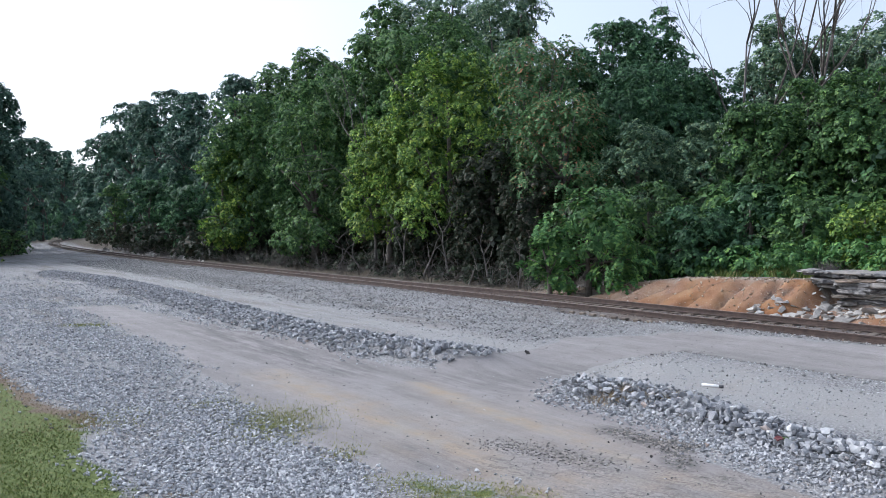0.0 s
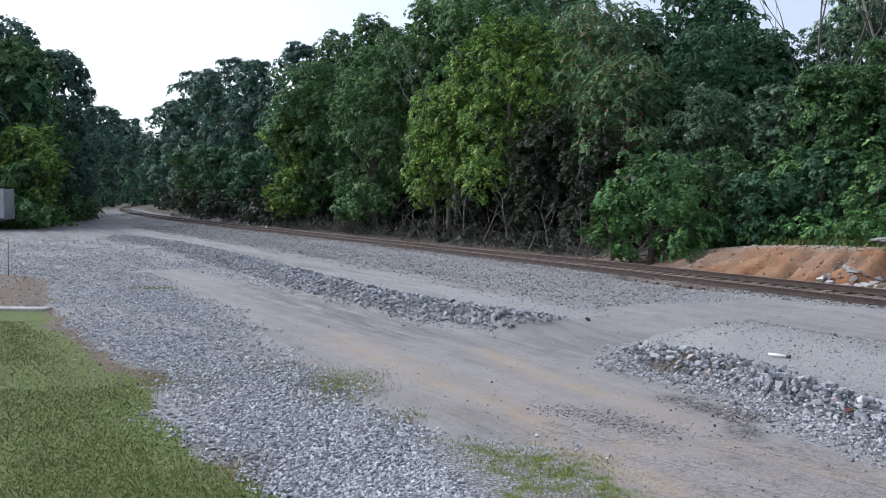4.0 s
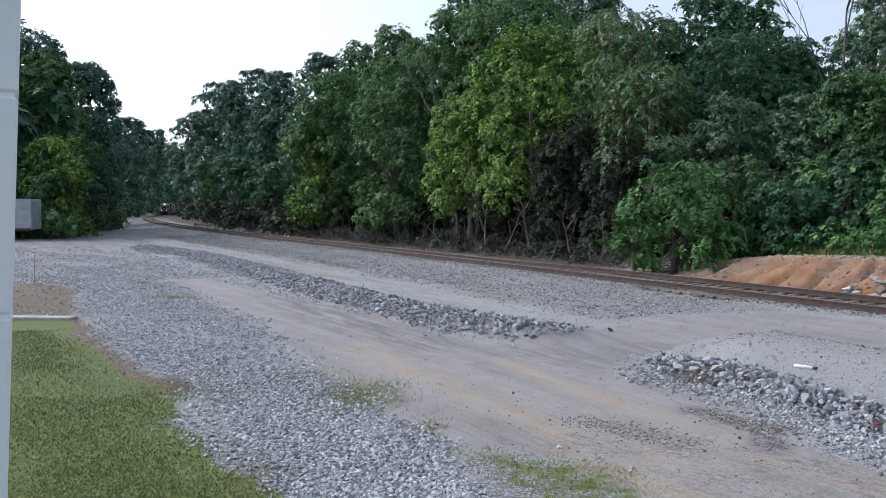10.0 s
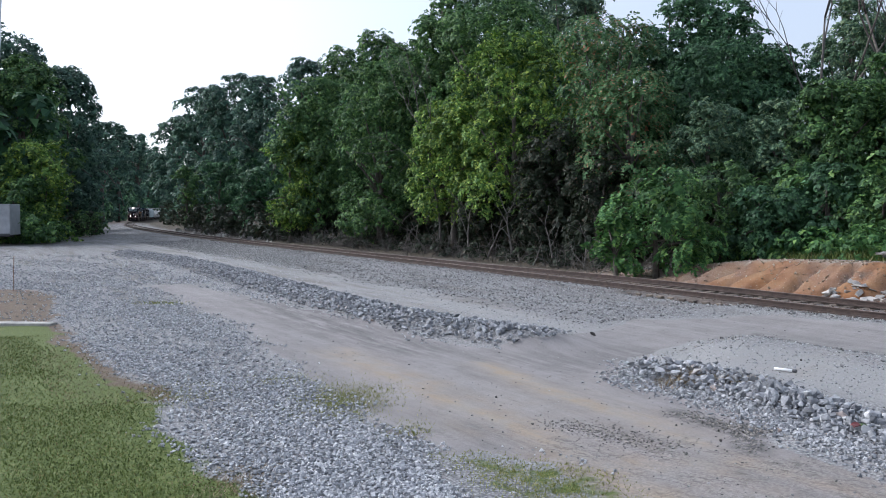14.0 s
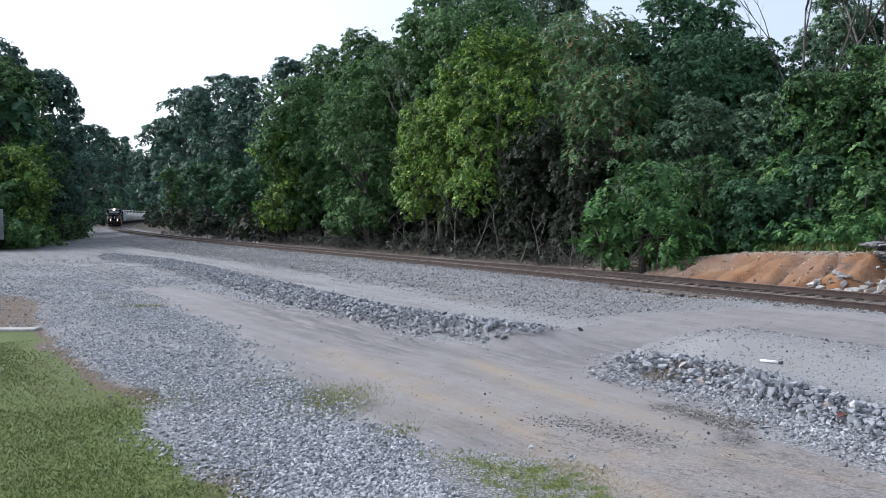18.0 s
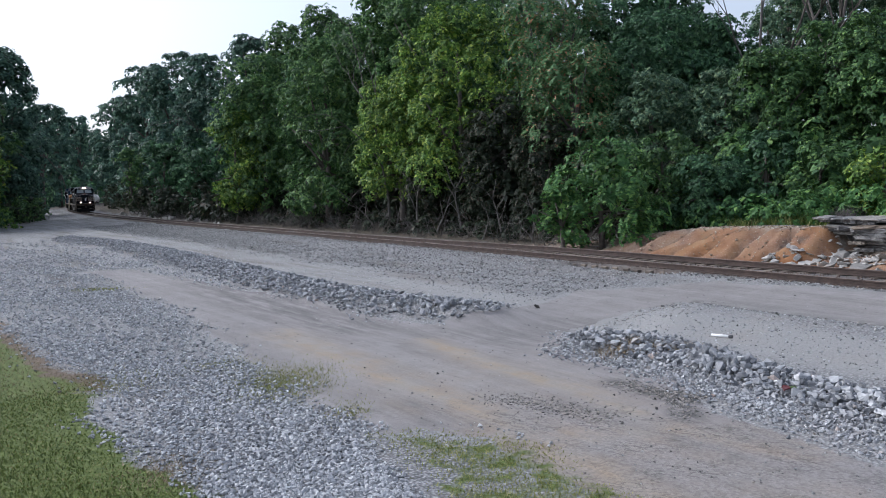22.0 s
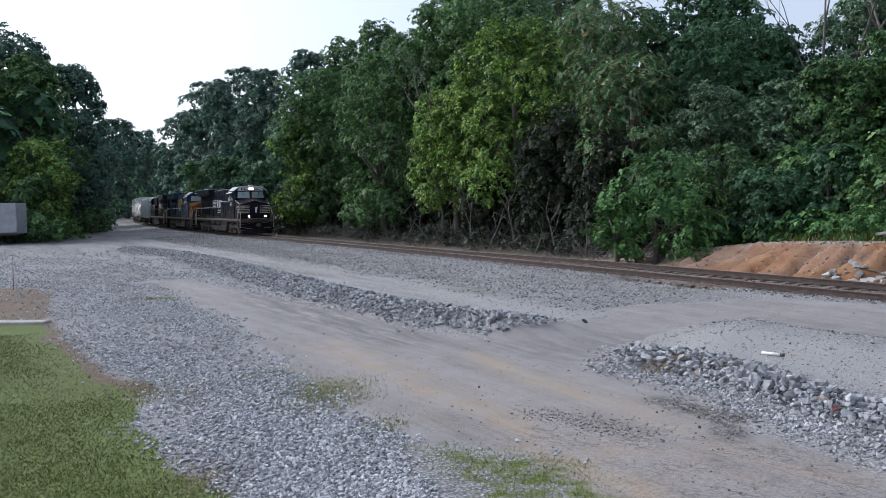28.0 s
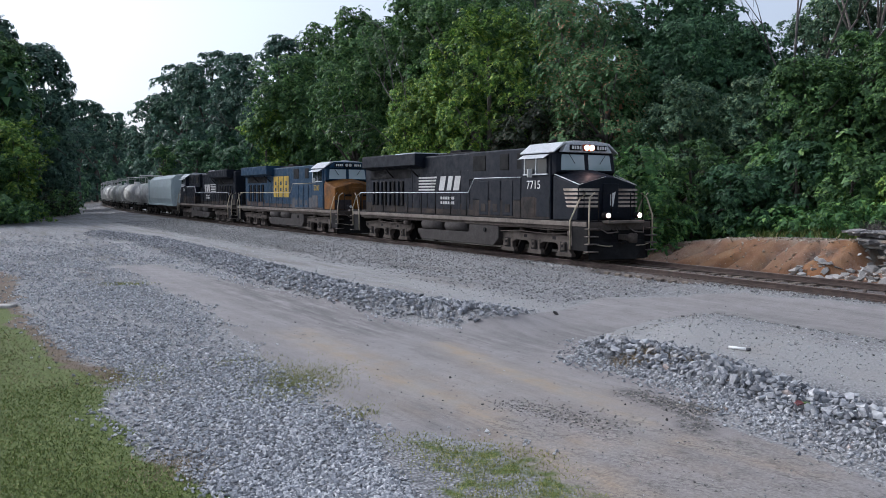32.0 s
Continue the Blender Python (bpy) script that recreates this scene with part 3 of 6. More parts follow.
def leaf_cloud(centres, radii, count, size, gen, droop=0.25, long=1.7, frond=False, axis=None):
    """Leaves (n, 3, 3) in small drooping tufts over the outsides of many lobes, thickest on top of each."""
    each = 16 if frond else 15
    tufts = max(count // each, 8)
    pick = gen.choice(len(centres), tufts, p=radii ** 2 / (radii ** 2).sum())
    d = gen.normal(size=(tufts, 3))
    d[:, 2] = d[:, 2] * 0.85 + 0.4
    d = unit(d)
    if axis is not None:
        away = centres[pick] - axis
        d = unit(d + 0.55 * unit(away * (1, 1, 0.6)))
    p = centres[pick] + d * radii[pick, None] * (0.72 + 0.36 * gen.random(tufts) ** 0.6)[:, None] * (1, 1, 0.85)
    # each tuft is a little dome whose leaves hang outwards
    nrm = unit(d * (0.75, 0.75, 0.6) + gen.normal(size=(tufts, 3)) * 0.22 + (0, 0, 0.55))
    out = d * (1, 1, 0.1) + gen.normal(size=(tufts, 3)) * 0.5 - (0, 0, droop)
    out = unit(out - nrm * (out * nrm).sum(1, keepdims=True))
    side = np.cross(nrm, out)
    w = size * (0.7 + 0.6 * gen.random((tufts, 1)))
    k = np.repeat(np.arange(tufts), each)
    n = len(k)
    if frond:
        u = gen.uniform(-0.3, 3.6, n)[:, None]
        hand = gen.choice([-1.0, 1.0], n)[:, None]
        q = p[k] + out[k] * w[k] * u + side[k] * w[k] * hand * 0.3 - nrm[k] * w[k] * 0.08 * u * u
        grow = unit(side[k] * hand + out[k] * 0.45 - nrm[k] * 0.25)
        face = unit(nrm[k] + gen.normal(size=(n, 3)) * 0.2)
    else:
        a, r = gen.uniform(0, 2 * math.pi, n)[:, None], np.sqrt(gen.random(n))[:, None]
        ring = out[k] * np.cos(a) + side[k] * np.sin(a)
        q = p[k] + ring * w[k] * 1.55 * r - nrm[k] * w[k] * (1.0 * r * r + 0.12 * gen.normal(size=(n, 1)))
        grow = unit(ring + out[k] * 0.3 - nrm[k] * (0.25 + 0.7 * r))
        face = unit(nrm[k] + ring * 0.75 * r + gen.normal(size=(n, 3)) * 0.2)
    grow = unit(grow - face * (grow * face).sum(1, keepdims=True))
    across = np.cross(face, grow)
    v = w[k] * gen.uniform(0.8, 1.25, (n, 1))
    return np.stack([q - grow * v * 0.45 + across * v * 0.75 / long, q - grow * v * 0.3 - across * v * 0.75 / long, q + grow * v * 0.7], 1)


TREE_LABELS = {"A": ("full green broadleaf tree at the edge of the woods", "tree"), "B": ("yellow-green maple tree beside the railway track", "tree"),
           "C": ("dark green broadleaf tree in dense woods", "tree"), "D": ("tall tree with reddish seed clusters among its leaves", "tree"),
           "E": ("bright green bushy sumac with drooping compound leaves", "bush"), "F": ("grey-green vine-covered tree at the wood's edge", "tree"), "G": ("broadleaf tree in the far woods, haze put into its leaf colour", "tree"), "H": ("tree under taller trees, shade put into its leaf colour", "tree")}
TREES = [0]


def tree(x, y, top, low, r, kind):
    """A tree that reaches the height top, its leaves from low up, with a crown of radius r."""
    TREES[0] += 1
    gen = np.random.default_rng(100 + TREES[0])
    g = float(land(np.array(x), np.array(y)))
    thing = tagged(new("bush" if top - g < 6 else "tree"), *TREE_LABELS[kind], group="trees of the woods")
    thing.location = (x, y, g)
    hi, lo = top - g, max(low - g, 0.15)
    depth = math.hypot(x, y)
    size = max(0.12, min(1.0, depth * 0.0025))
    if kind == "E":
        size *= 1.2
    mid, hz = (hi + lo) / 2, (hi - lo) / 2
    # lobes on a crown that stays wide low down, uneven all round
    lobe = 0.27 * min(r * 1.3, hz * 1.5)
    m = int(np.clip(12.6 * r * hz / (2.0 * lobe * lobe), 26, 150))
    u = gen.uniform(-1, 1, m)
    a = gen.uniform(0, 2 * math.pi, m)
    wide = np.where(u < 0, 1 - 0.25 * u ** 4, np.sqrt(np.clip(1 - 0.94 * np.abs(u) ** 2.6, 0.03, 1))) * (0.72 + 0.26 * gen.random(m)) * (1 + 0.12 * np.sin(3 * a + gen.uniform(0, 6)))
    rad = np.where(gen.random(m) < 0.12, 0.5, 1.0) * wide * r
    c = np.stack([rad * np.cos(a), rad * np.sin(a), mid + u * hz * 0.9], 1)
    size_c = lobe * gen.uniform(0.65, 1.35, m)
    axis = np.stack([0 * u, 0 * u, mid + 0.5 * u * hz], 1).mean(0)
    count = int(np.clip(8.2 * r * hz * 2 / (size * size * 0.45), 3500, 34000))
    leaves = leaf_cloud(c, size_c, count, size, gen, 0.7 if kind in "DE" else 0.25, 1.9 if kind in "DEF" else 1.5, kind in "DE", axis)
    inner = leaf_cloud(c * (0.6, 0.6, 0.92), size_c, count // 7, size * 1.5, gen, 0.25, 1.3)
    leaves = np.concatenate([leaves, inner])
    mid_leaf = leaves.mean(1)
    leaves = leaves[clear_of_line(mid_leaf[:, 0] + x, mid_leaf[:, 1] + y, mid_leaf[:, 2]) & (mid_leaf[:, 2] > 0.1)]
    part("crown", quads_mesh("crown", leaves, LEAVES[kind], 3), None, thing)
    # trunk and limbs
    tr = 0.018 * hi + 0.05
    sway = gen.uniform(-0.5, 0.5, 2)
    spine = [(sway[0] * t * t, sway[1] * t * t, hi * 0.86 * t - 0.3 * (t == 0)) for t in (0, 0.2, 0.45, 0.7, 1)]
    limbs = [(spine, [tr * 1.25, tr, tr * 0.75, tr * 0.5, tr * 0.15])]
    for q in gen.integers(0, m, 9):
        t = gen.uniform(0.3, 0.7)
        b = Vector((sway[0] * t * t, sway[1] * t * t, hi * 0.86 * t))
        e = Vector(c[q])
        limbs.append(([b, b.lerp(e, 0.5) + Vector((0, 0, 0.06 * r)), e], [tr * 0.4, tr * 0.28, tr * 0.1]))
    part("trunk", tubes_mesh("trunk", limbs, BARK), None, thing)


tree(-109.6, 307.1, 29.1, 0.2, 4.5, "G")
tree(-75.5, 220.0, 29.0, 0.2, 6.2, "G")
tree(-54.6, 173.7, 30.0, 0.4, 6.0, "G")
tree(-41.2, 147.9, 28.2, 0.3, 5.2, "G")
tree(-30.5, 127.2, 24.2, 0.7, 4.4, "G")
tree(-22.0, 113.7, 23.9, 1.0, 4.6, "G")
tree(-14.5, 103.2, 23.8, 1.2, 4.3, "A")
tree(-10.3, 99.0, 25.2, 10.6, 3.0, "A")
tree(-48.7, 145.0, 11.0, 1.8, 3.1, "A")
tree(-35.5, 119.2, 10.4, 1.8, 3.4, "C")
tree(-25.8, 101.6, 8.7, 1.8, 2.9, "C")
tree(-15.0, 84.1, 16.0, 2.2, 4.5, "A")
tree(-17.6, 83.1, 11.0, 1.2, 2.6, "B")
tree(-7.1, 68.6, 15.3, 1.6, 3.5, "A")
tree(-5.5, 76.6, 18.8, 2.7, 3.4, "A")
tree(-2.2, 67.4, 19.2, 3.7, 3.0, "A")
tree(2.0, 62.1, 18.4, 7.9, 4.4, "A")
tree(-0.9, 59.1, 11.0, 2.6, 2.9, "B")
tree(3.2, 55.0, 14.5, 2.4, 4.1, "B")
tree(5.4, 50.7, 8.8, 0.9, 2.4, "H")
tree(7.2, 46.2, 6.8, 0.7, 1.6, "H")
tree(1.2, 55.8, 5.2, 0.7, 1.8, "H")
tree(8.3, 51.7, 15.8, 6.0, 2.5, "D")
tree(9.1, 46.5, 10.8, 3.0, 2.5, "D")
tree(-1.4, 82.5, 26.5, 9.4, 2.8, "A")
tree(4.9, 80.2, 27.6, 9.3, 5.0, "F")
tree(9.0, 73.9, 24.5, 8.8, 4.3, "F")
tree(14.9, 57.4, 17.9, 7.6, 2.6, "C")
tree(12.0, 56.4, 15.6, 6.3, 2.2, "C")
tree(19.1, 61.2, 20.0, 7.9, 2.3, "C")
tree(15.4, 52.3, 13.7, 5.4, 3.8, "C")
tree(18.8, 52.1, 13.4, 5.0, 2.5, "C")
tree(12.7, 44.3, 9.0, 3.2, 1.8, "F")
tree(11.8, 39.3, 5.4, 0.7, 1.6, "A")
tree(8.4, 37.5, 4.8, 0.2, 2.2, "E")
tree(6.6, 37.5, 3.1, 0.3, 1.0, "E")
tree(16.7, 44.1, 8.7, 2.3, 2.4, "F")
tree(13.2, 37.2, 4.2, 0.7, 1.6, "C")
tree(18.5, 42.0, 9.7, 2.3, 2.2, "A")
tree(25.0, 54.8, 17.4, 7.5, 2.5, "F")
tree(21.2, 41.9, 10.9, 2.0, 2.4, "A")
tree(22.7, 39.8, 11.3, 2.1, 2.4, "A")
tree(29.8, 55.5, 17.2, 7.6, 2.9, "F")
tree(30.7, 51.5, 17.0, 7.3, 2.7, "F")
tree(15.4, 36.1, 5.2, 1.2, 1.4, "C")
tree(16.7, 34.0, 4.6, 1.4, 1.4, "A")
tree(18.3, 31.9, 4.1, 1.7, 1.4, "B")
tree(25.4, 38.6, 12.0, 2.1, 2.6, "A")
tree(28.4, 38.5, 12.8, 2.1, 3.0, "C")
tree(20.7, 30.8, 4.9, 1.9, 1.7, "A")
tree(-43.6, 84.6, 10.0, 0.2, 4.7, "B")
tree(-44.5, 80.4, 6.6, 0.2, 3.4, "A")
tree(-51.6, 95.9, 21.5, 0.6, 4.5, "A")
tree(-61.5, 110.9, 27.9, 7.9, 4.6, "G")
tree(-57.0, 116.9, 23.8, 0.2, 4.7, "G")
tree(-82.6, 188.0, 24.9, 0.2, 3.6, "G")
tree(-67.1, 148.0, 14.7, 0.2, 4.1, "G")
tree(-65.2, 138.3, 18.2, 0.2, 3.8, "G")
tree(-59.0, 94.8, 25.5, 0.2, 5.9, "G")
tree(-63.1, 90.6, 25.2, 0.2, 6.9, "A")
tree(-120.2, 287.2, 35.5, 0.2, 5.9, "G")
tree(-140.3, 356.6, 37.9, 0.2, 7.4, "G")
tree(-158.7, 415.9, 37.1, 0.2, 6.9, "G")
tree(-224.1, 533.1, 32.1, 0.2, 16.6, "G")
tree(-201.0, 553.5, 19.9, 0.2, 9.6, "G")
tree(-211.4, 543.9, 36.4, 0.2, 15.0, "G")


def box(bm, x0, x1, y0, y1, z0, z1):
    m = Matrix.Translation(((x0 + x1) / 2, (y0 + y1) / 2, (z0 + z1) / 2)) @ Matrix.Diagonal((abs(x1 - x0), abs(y1 - y0), abs(z1 - z0), 1))
    return bmesh.ops.create_cube(bm, size=1, matrix=m)["verts"]


def block(x0, x1, y0, y1, z0, z1, bevel=0.02):
    bm = bmesh.new()
    box(bm, x0, x1, y0, y1, z0, z1)
    if bevel:
        bmesh.ops.bevel(bm, geom=bm.edges[:], offset=bevel, segments=1, affect="EDGES")
    return bm


def prism(outline, y0, y1, bevel=0.0):
    """A section in x and z, drawn out from y0 to y1."""
    bm = bmesh.new()
    a = [bm.verts.new((x, y0, z)) for x, z in outline]
    b = [bm.verts.new((x, y1, z)) for x, z in outline]
    bm.faces.new(a)
    bm.faces.new(b[::-1])
    for i in range(len(a)):
        j = (i + 1) % len(a)
        bm.faces.new((a[j], a[i], b[i], b[j]))
    bmesh.ops.recalc_face_normals(bm, faces=bm.faces[:])
    if bevel:
        bmesh.ops.bevel(bm, geom=bm.edges[:], offset=bevel, segments=1, affect="EDGES")
    return bm


def side_prism(outline, x0, x1, bevel=0.0):
    """A section in y and z, drawn out from x0 to x1."""
    bm = prism(outline, x0, x1, bevel)
    for v in bm.verts:
        v.co = (v.co.y, v.co.x, v.co.z)
    bmesh.ops.reverse_faces(bm, faces=bm.faces[:])
    return bm


def hull(points, bevel=0.02):
    bm = bmesh.new()
    vs = [bm.verts.new(p) for p in points]
    bmesh.ops.convex_hull(bm, input=vs)
    bmesh.ops.dissolve_limit(bm, angle_limit=0.02, verts=bm.verts[:], edges=bm.edges[:])
    if bevel:
        bmesh.ops.bevel(bm, geom=bm.edges[:], offset=bevel, segments=1, affect="EDGES")
    return bm


def drum(p, q, r, segments=20, bevel=0.0):
    """A round bar from p to q."""
    p, q = Vector(p), Vector(q)
    bm = bmesh.new()
    m = Matrix.Translation((p + q) / 2) @ (q - p).to_track_quat("Z", "Y").to_matrix().to_4x4()
    bmesh.ops.create_cone(bm, cap_ends=True, segments=segments, radius1=r, radius2=r, depth=(q - p).length, matrix=m)
    if bevel:
        bmesh.ops.bevel(bm, geom=[e for e in bm.edges if len(e.link_faces) == 2 and any(len(f.verts) > 4 for f in e.link_faces)], offset=bevel, segments=3, affect="EDGES")
    for f in bm.faces:
        f.smooth = len(f.verts) == 4
    return bm


def bar(points, r=0.02, sides=6):
    bm = bmesh.new()
    v, f = tube(points, [r] * len(points), sides)
    vs = [bm.verts.new(c) for c in v]
    for q in f:
        face = bm.faces.new([vs[i] for i in q])
        face.smooth = len(q) == 4
    return bm


# ---- undergrowth and the depth of the woods ----
def thicket(name, label, bands, material_key, size, per, gen_seed):
    """Foliage nobody could count, in clumps through bands of (s0, s1, n0, n1, z0, z1, clumps)."""
    gen = np.random.default_rng(gen_seed)
    cs, rs = [], []
    for s0, s1, n0, n1, z0, z1, k in bands:
        s, n = gen.uniform(s0, s1, k), gen.uniform(n0, n1, k)
        x, y, _ = on_track(s, n)
        cs.append(np.stack([x, y, land(x, y) + gen.uniform(z0, z1, k) * (0.75 + 0.25 * np.sin(s * 0.35 + n))], 1))
        rs.append(gen.uniform(0.55, 1.15, k) * (1.0 + 0.06 * (z1 - z0)))
    c, r = np.concatenate(cs), np.concatenate(rs)
    leaves = leaf_cloud(c, r, int(len(c) * per * 1.35), size, gen, 0.3, 1.5)
    mid = leaves.mean(1)
    leaves = leaves[clear_of_line(mid[:, 0], mid[:, 1], mid[:, 2]) & (mid[:, 2] > 0.2)]
    tagged(new(name, quads_mesh(name, leaves, LEAVES[material_key], 3)), label, "undergrowth", kind="stuff")


thicket("woods_behind", "dense dark green woods rising behind the edge trees", [(60, 150, -46, -12, 0.5, 17, 420), (150, 330, -50, -10, 1, 20, 300)], "C", 0.5, 75, 31)
thicket("woods_slope", "dense dark green woods on the rising slope", [(-40, 14, -40, -17, 0.5, 10.5, 330), (14, 60, -40, -15, 0.5, 14, 420)], "C", 0.3, 105, 37)
thicket("woods_yard_side", "dense woods on the yard side of the line", [(72, 130, 15, 46, 0.5, 17, 330), (130, 330, 7.5, 42, 1, 19, 330), (330, 520, 6, 40, 1, 20, 150), (430, 640, -30, 60, 1, 22, 260)], "C", 0.9, 60, 32)
thicket("undergrowth_shade", "shrubs and saplings under the trees along the track, shade put into their colour", [(8, 60, -16, -9.4, 0.2, 4.6, 640), (60, 130, -10, -5.2, 0.2, 4.0, 280), (130, 320, -9, -5, 0.2, 6, 200)], "H", 0.32, 75, 33)
thicket("trackside_scrub", "low scrub growing close beside the track, shade put into its colour", [(9, 30, -7.6, -6.2, 0.0, 0.5, 40), (30, 62, -7.8, -6.4, 0.0, 0.6, 40), (88, 200, 8, 14, 0.0, 3.0, 200)], "H", 0.2, 60, 36)
thicket("undergrowth_green", "mixed green vines and shrubs at the wood's edge", [(-30, 8, -19, -10.5, 0.2, 4.2, 330), (62, 92, 12.5, 18, 0.1, 2.6, 90), (84, 130, 8.0, 12.0, 0.1, 3.0, 90)], "A", 0.24, 70, 34)
thicket("bank_weeds", "bright green weeds along the top of the cut bank", [(-30, 4, -10.4, -7.9, 0.05, 1.0, 260)], "E", 0.14, 60, 35)


# ---- bare twigs, snags and dead trees ----
def branching(base, direction, length, radius, gen, depth=3, out=None, spread=0.55):
    """Crooked branches, each forking into thinner ones."""
    out = [] if out is None else out
    pts, p, d = [Vector(base)], Vector(base), Vector(direction).normalized()
    for _ in range(4):
        d = (d + Vector(gen.normal(size=3) * 0.16)).normalized()
        p = p + d * length / 4
        pts.append(p.copy())
    out.append((pts, [radius * (1 - 0.17 * i) for i in range(5)]))
    if depth > 0:
        for i in (2, 3, 4, 4):
            side = (d + Vector(gen.normal(size=3) * spread) + Vector((0, 0, 0.15))).normalized()
            branching(pts[i], side, length * gen.uniform(0.45, 0.7), radius * (0.55 - 0.04 * i), gen, depth - 1, out, spread)
    return out


def snag(x, y, height, radius, seed, lean=(0, 0), depth=3, label="bare dead tree standing above the woods", name="dead_tree", spread=0.55):
    gen = np.random.default_rng(seed)
    g = float(land(np.array(x), np.array(y)))
    thing = tagged(new(name), label, "dead tree", "dead trees")
    thing.location = (x, y, g)
    tubes = branching((0, 0, -0.2), (lean[0], lean[1], 1), height * 0.62, radius, gen, depth, None, spread)
    wood = BARK if radius > 0.15 else DEADWOOD
    part("trunk", tubes_mesh("trunk", tubes[:1], wood), None, thing)
    big = tubes[1:]
    for piece in [[b] for b in big]:
        part("limb", tubes_mesh("limb", piece, wood, 5), None, thing)


snag(19.9, 49.5, 20.5, 0.17, 3, (-0.05, 0.0), spread=0.3)
snag(21.0, 50.5, 21.5, 0.15, 4, (-0.02, 0), spread=0.22)
snag(26.2, 49.5, 21.5, 0.2, 5, (-0.02, 0), spread=0.2)
snag(27.6, 50.0, 22.5, 0.18, 15, (0.02, 0), spread=0.2)
snag(29.4, 49.0, 22.0, 0.22, 6, (0.03, 0), spread=0.25)
snag(-1.9, 58.0, 15.0, 0.11, 7, (0.0, 0), 2, "pale bare snag among green crowns")
snag(-19.5, 110.0, 20.0, 0.2, 8, (0.05, 0), 2, "pale bare snag among green crowns")

for i, (s, n, h) in enumerate([(12.5, -6.0, 3.2), (15.5, -6.4, 4.2), (17.0, -5.9, 1.6), (20.0, -6.6, 5.0), (22.5, -6.2, 4.6), (25.0, -6.6, 5.2), (27.5, -6.2, 4.0), (31.0, -6.5, 4.8), (34.5, -6.4, 3.6), (39.0, -6.8, 4.2), (10.0, -6.6, 4.8)]):
    bx, by, _ = on_track(s, n)
    snag(float(bx), float(by), h, 0.05 + 0.006 * h, 40 + i, ((-1) ** i * 0.12, 0.05), 1, "grey leafless sapling at the wood's edge", "bare_sapling")


def brush():
    """The grey tangle under the trees."""
    gen = np.random.default_rng(51)
    tubes = []
    for _ in range(2500):
        s, n = gen.uniform(7, 112), gen.uniform(-8.6, -5.2)
        x, y, h = on_track(s, n)
        p = Vector((float(x), float(y), float(land(np.array(x), np.array(y)))))
        d = Vector(gen.normal(size=3) * (0.9, 0.6, 0.6) + (0, 0, 0.8)).normalized()
        pts = [p]
        for _ in range(4):
            d = (d + Vector(gen.normal(size=3) * 0.35) - Vector((0, 0, 0.12))).normalized()
            p = p + d * gen.uniform(0.2, 0.7)
            pts.append(p.copy())
        r = gen.uniform(0.008, 0.026)
        tubes.append((pts, [r, r * 0.85, r * 0.7, r * 0.5, r * 0.3]))
    tagged(new("dead_brush", tubes_mesh("dead_brush", tubes, DEADWOOD, 4)), "tangled grey dead branches under the trees", "brush", kind="stuff")


brush()

# ---- stones ----
STONE = Mat("crushed_limestone", 0.9)
STONE.colour(STONE.mix(1.0, STONE.ramp(STONE.island(), (0.0, (0.18, 0.184, 0.192)), (0.4, (0.345, 0.352, 0.364)), (0.8, (0.49, 0.495, 0.505)), (1.0, (0.58, 0.58, 0.578))), STONE.ramp(STONE.noise(40, 3), (0.3, 0.8), (0.7, 1.15)), "MULTIPLY"))
STONE = STONE.m
def rock_material(name, own):
    k = Mat(name, 0.88)
    tone = k.ramp(k.random() if own else k.island(), (0.0, (0.135, 0.139, 0.148)), (0.5, (0.285, 0.291, 0.303)), (0.9, (0.41, 0.415, 0.425)), (0.98, (0.47, 0.47, 0.47)), (1.0, (0.32, 0.25, 0.21)))
    k.colour(k.mix(1.0, tone, k.ramp(k.noise(9, 6), (0.3, 0.72), (0.7, 1.28)), "MULTIPLY"))
    return k.bump(k.noise(30, 5), 0.4, 0.02).m


ROCK = rock_material("quarried_rock", True)
ROCKS = rock_material("quarried_rock_mass", False)
BALLAST = Mat("track_ballast", 0.92)
BALLAST.colour(BALLAST.mix(1.0, BALLAST.ramp(BALLAST.island(), (0.0, (0.09, 0.089, 0.088)), (0.5, (0.25, 0.248, 0.243)), (1.0, (0.46, 0.447, 0.43))), BALLAST.ramp(BALLAST.noise(30, 3), (0.3, 0.8), (0.7, 1.15)), "MULTIPLY"))
BALLAST = BALLAST.m

RUSTSTONE = Mat("rust_stained_ballast", 0.92)
RUSTSTONE.colour(RUSTSTONE.ramp(RUSTSTONE.island(), (0.0, (0.05, 0.036, 0.028)), (0.7, (0.12, 0.088, 0.068)), (1.0, (0.24, 0.20, 0.17))))
RUSTSTONE = RUSTSTONE.m
TANSTONE = Mat("tan_stone", 0.92)
TANSTONE.colour(TANSTONE.ramp(TANSTONE.island(), (0.0, (0.17, 0.12, 0.08)), (0.6, (0.33, 0.26, 0.19)), (1.0, (0.46, 0.42, 0.36))))
TANSTONE = TANSTONE.m
CRUMB = Mat("asphalt_crumbs", 0.9)
CRUMB.colour(CRUMB.ramp(CRUMB.island(), (0.0, (0.07, 0.066, 0.062)), (0.5, (0.18, 0.17, 0.16)), (1.0, (0.38, 0.34, 0.29))))
CRUMB = CRUMB.m

OCTA = np.array([(1, 0, 0), (-1, 0, 0), (0, 1, 0), (0, -1, 0), (0, 0, 1), (0, 0, -1)], float)
OCTA_F = [(0, 2, 4), (2, 1, 4), (1, 3, 4), (3, 0, 4), (2, 0, 5), (1, 2, 5), (3, 1, 5), (0, 3, 5)]


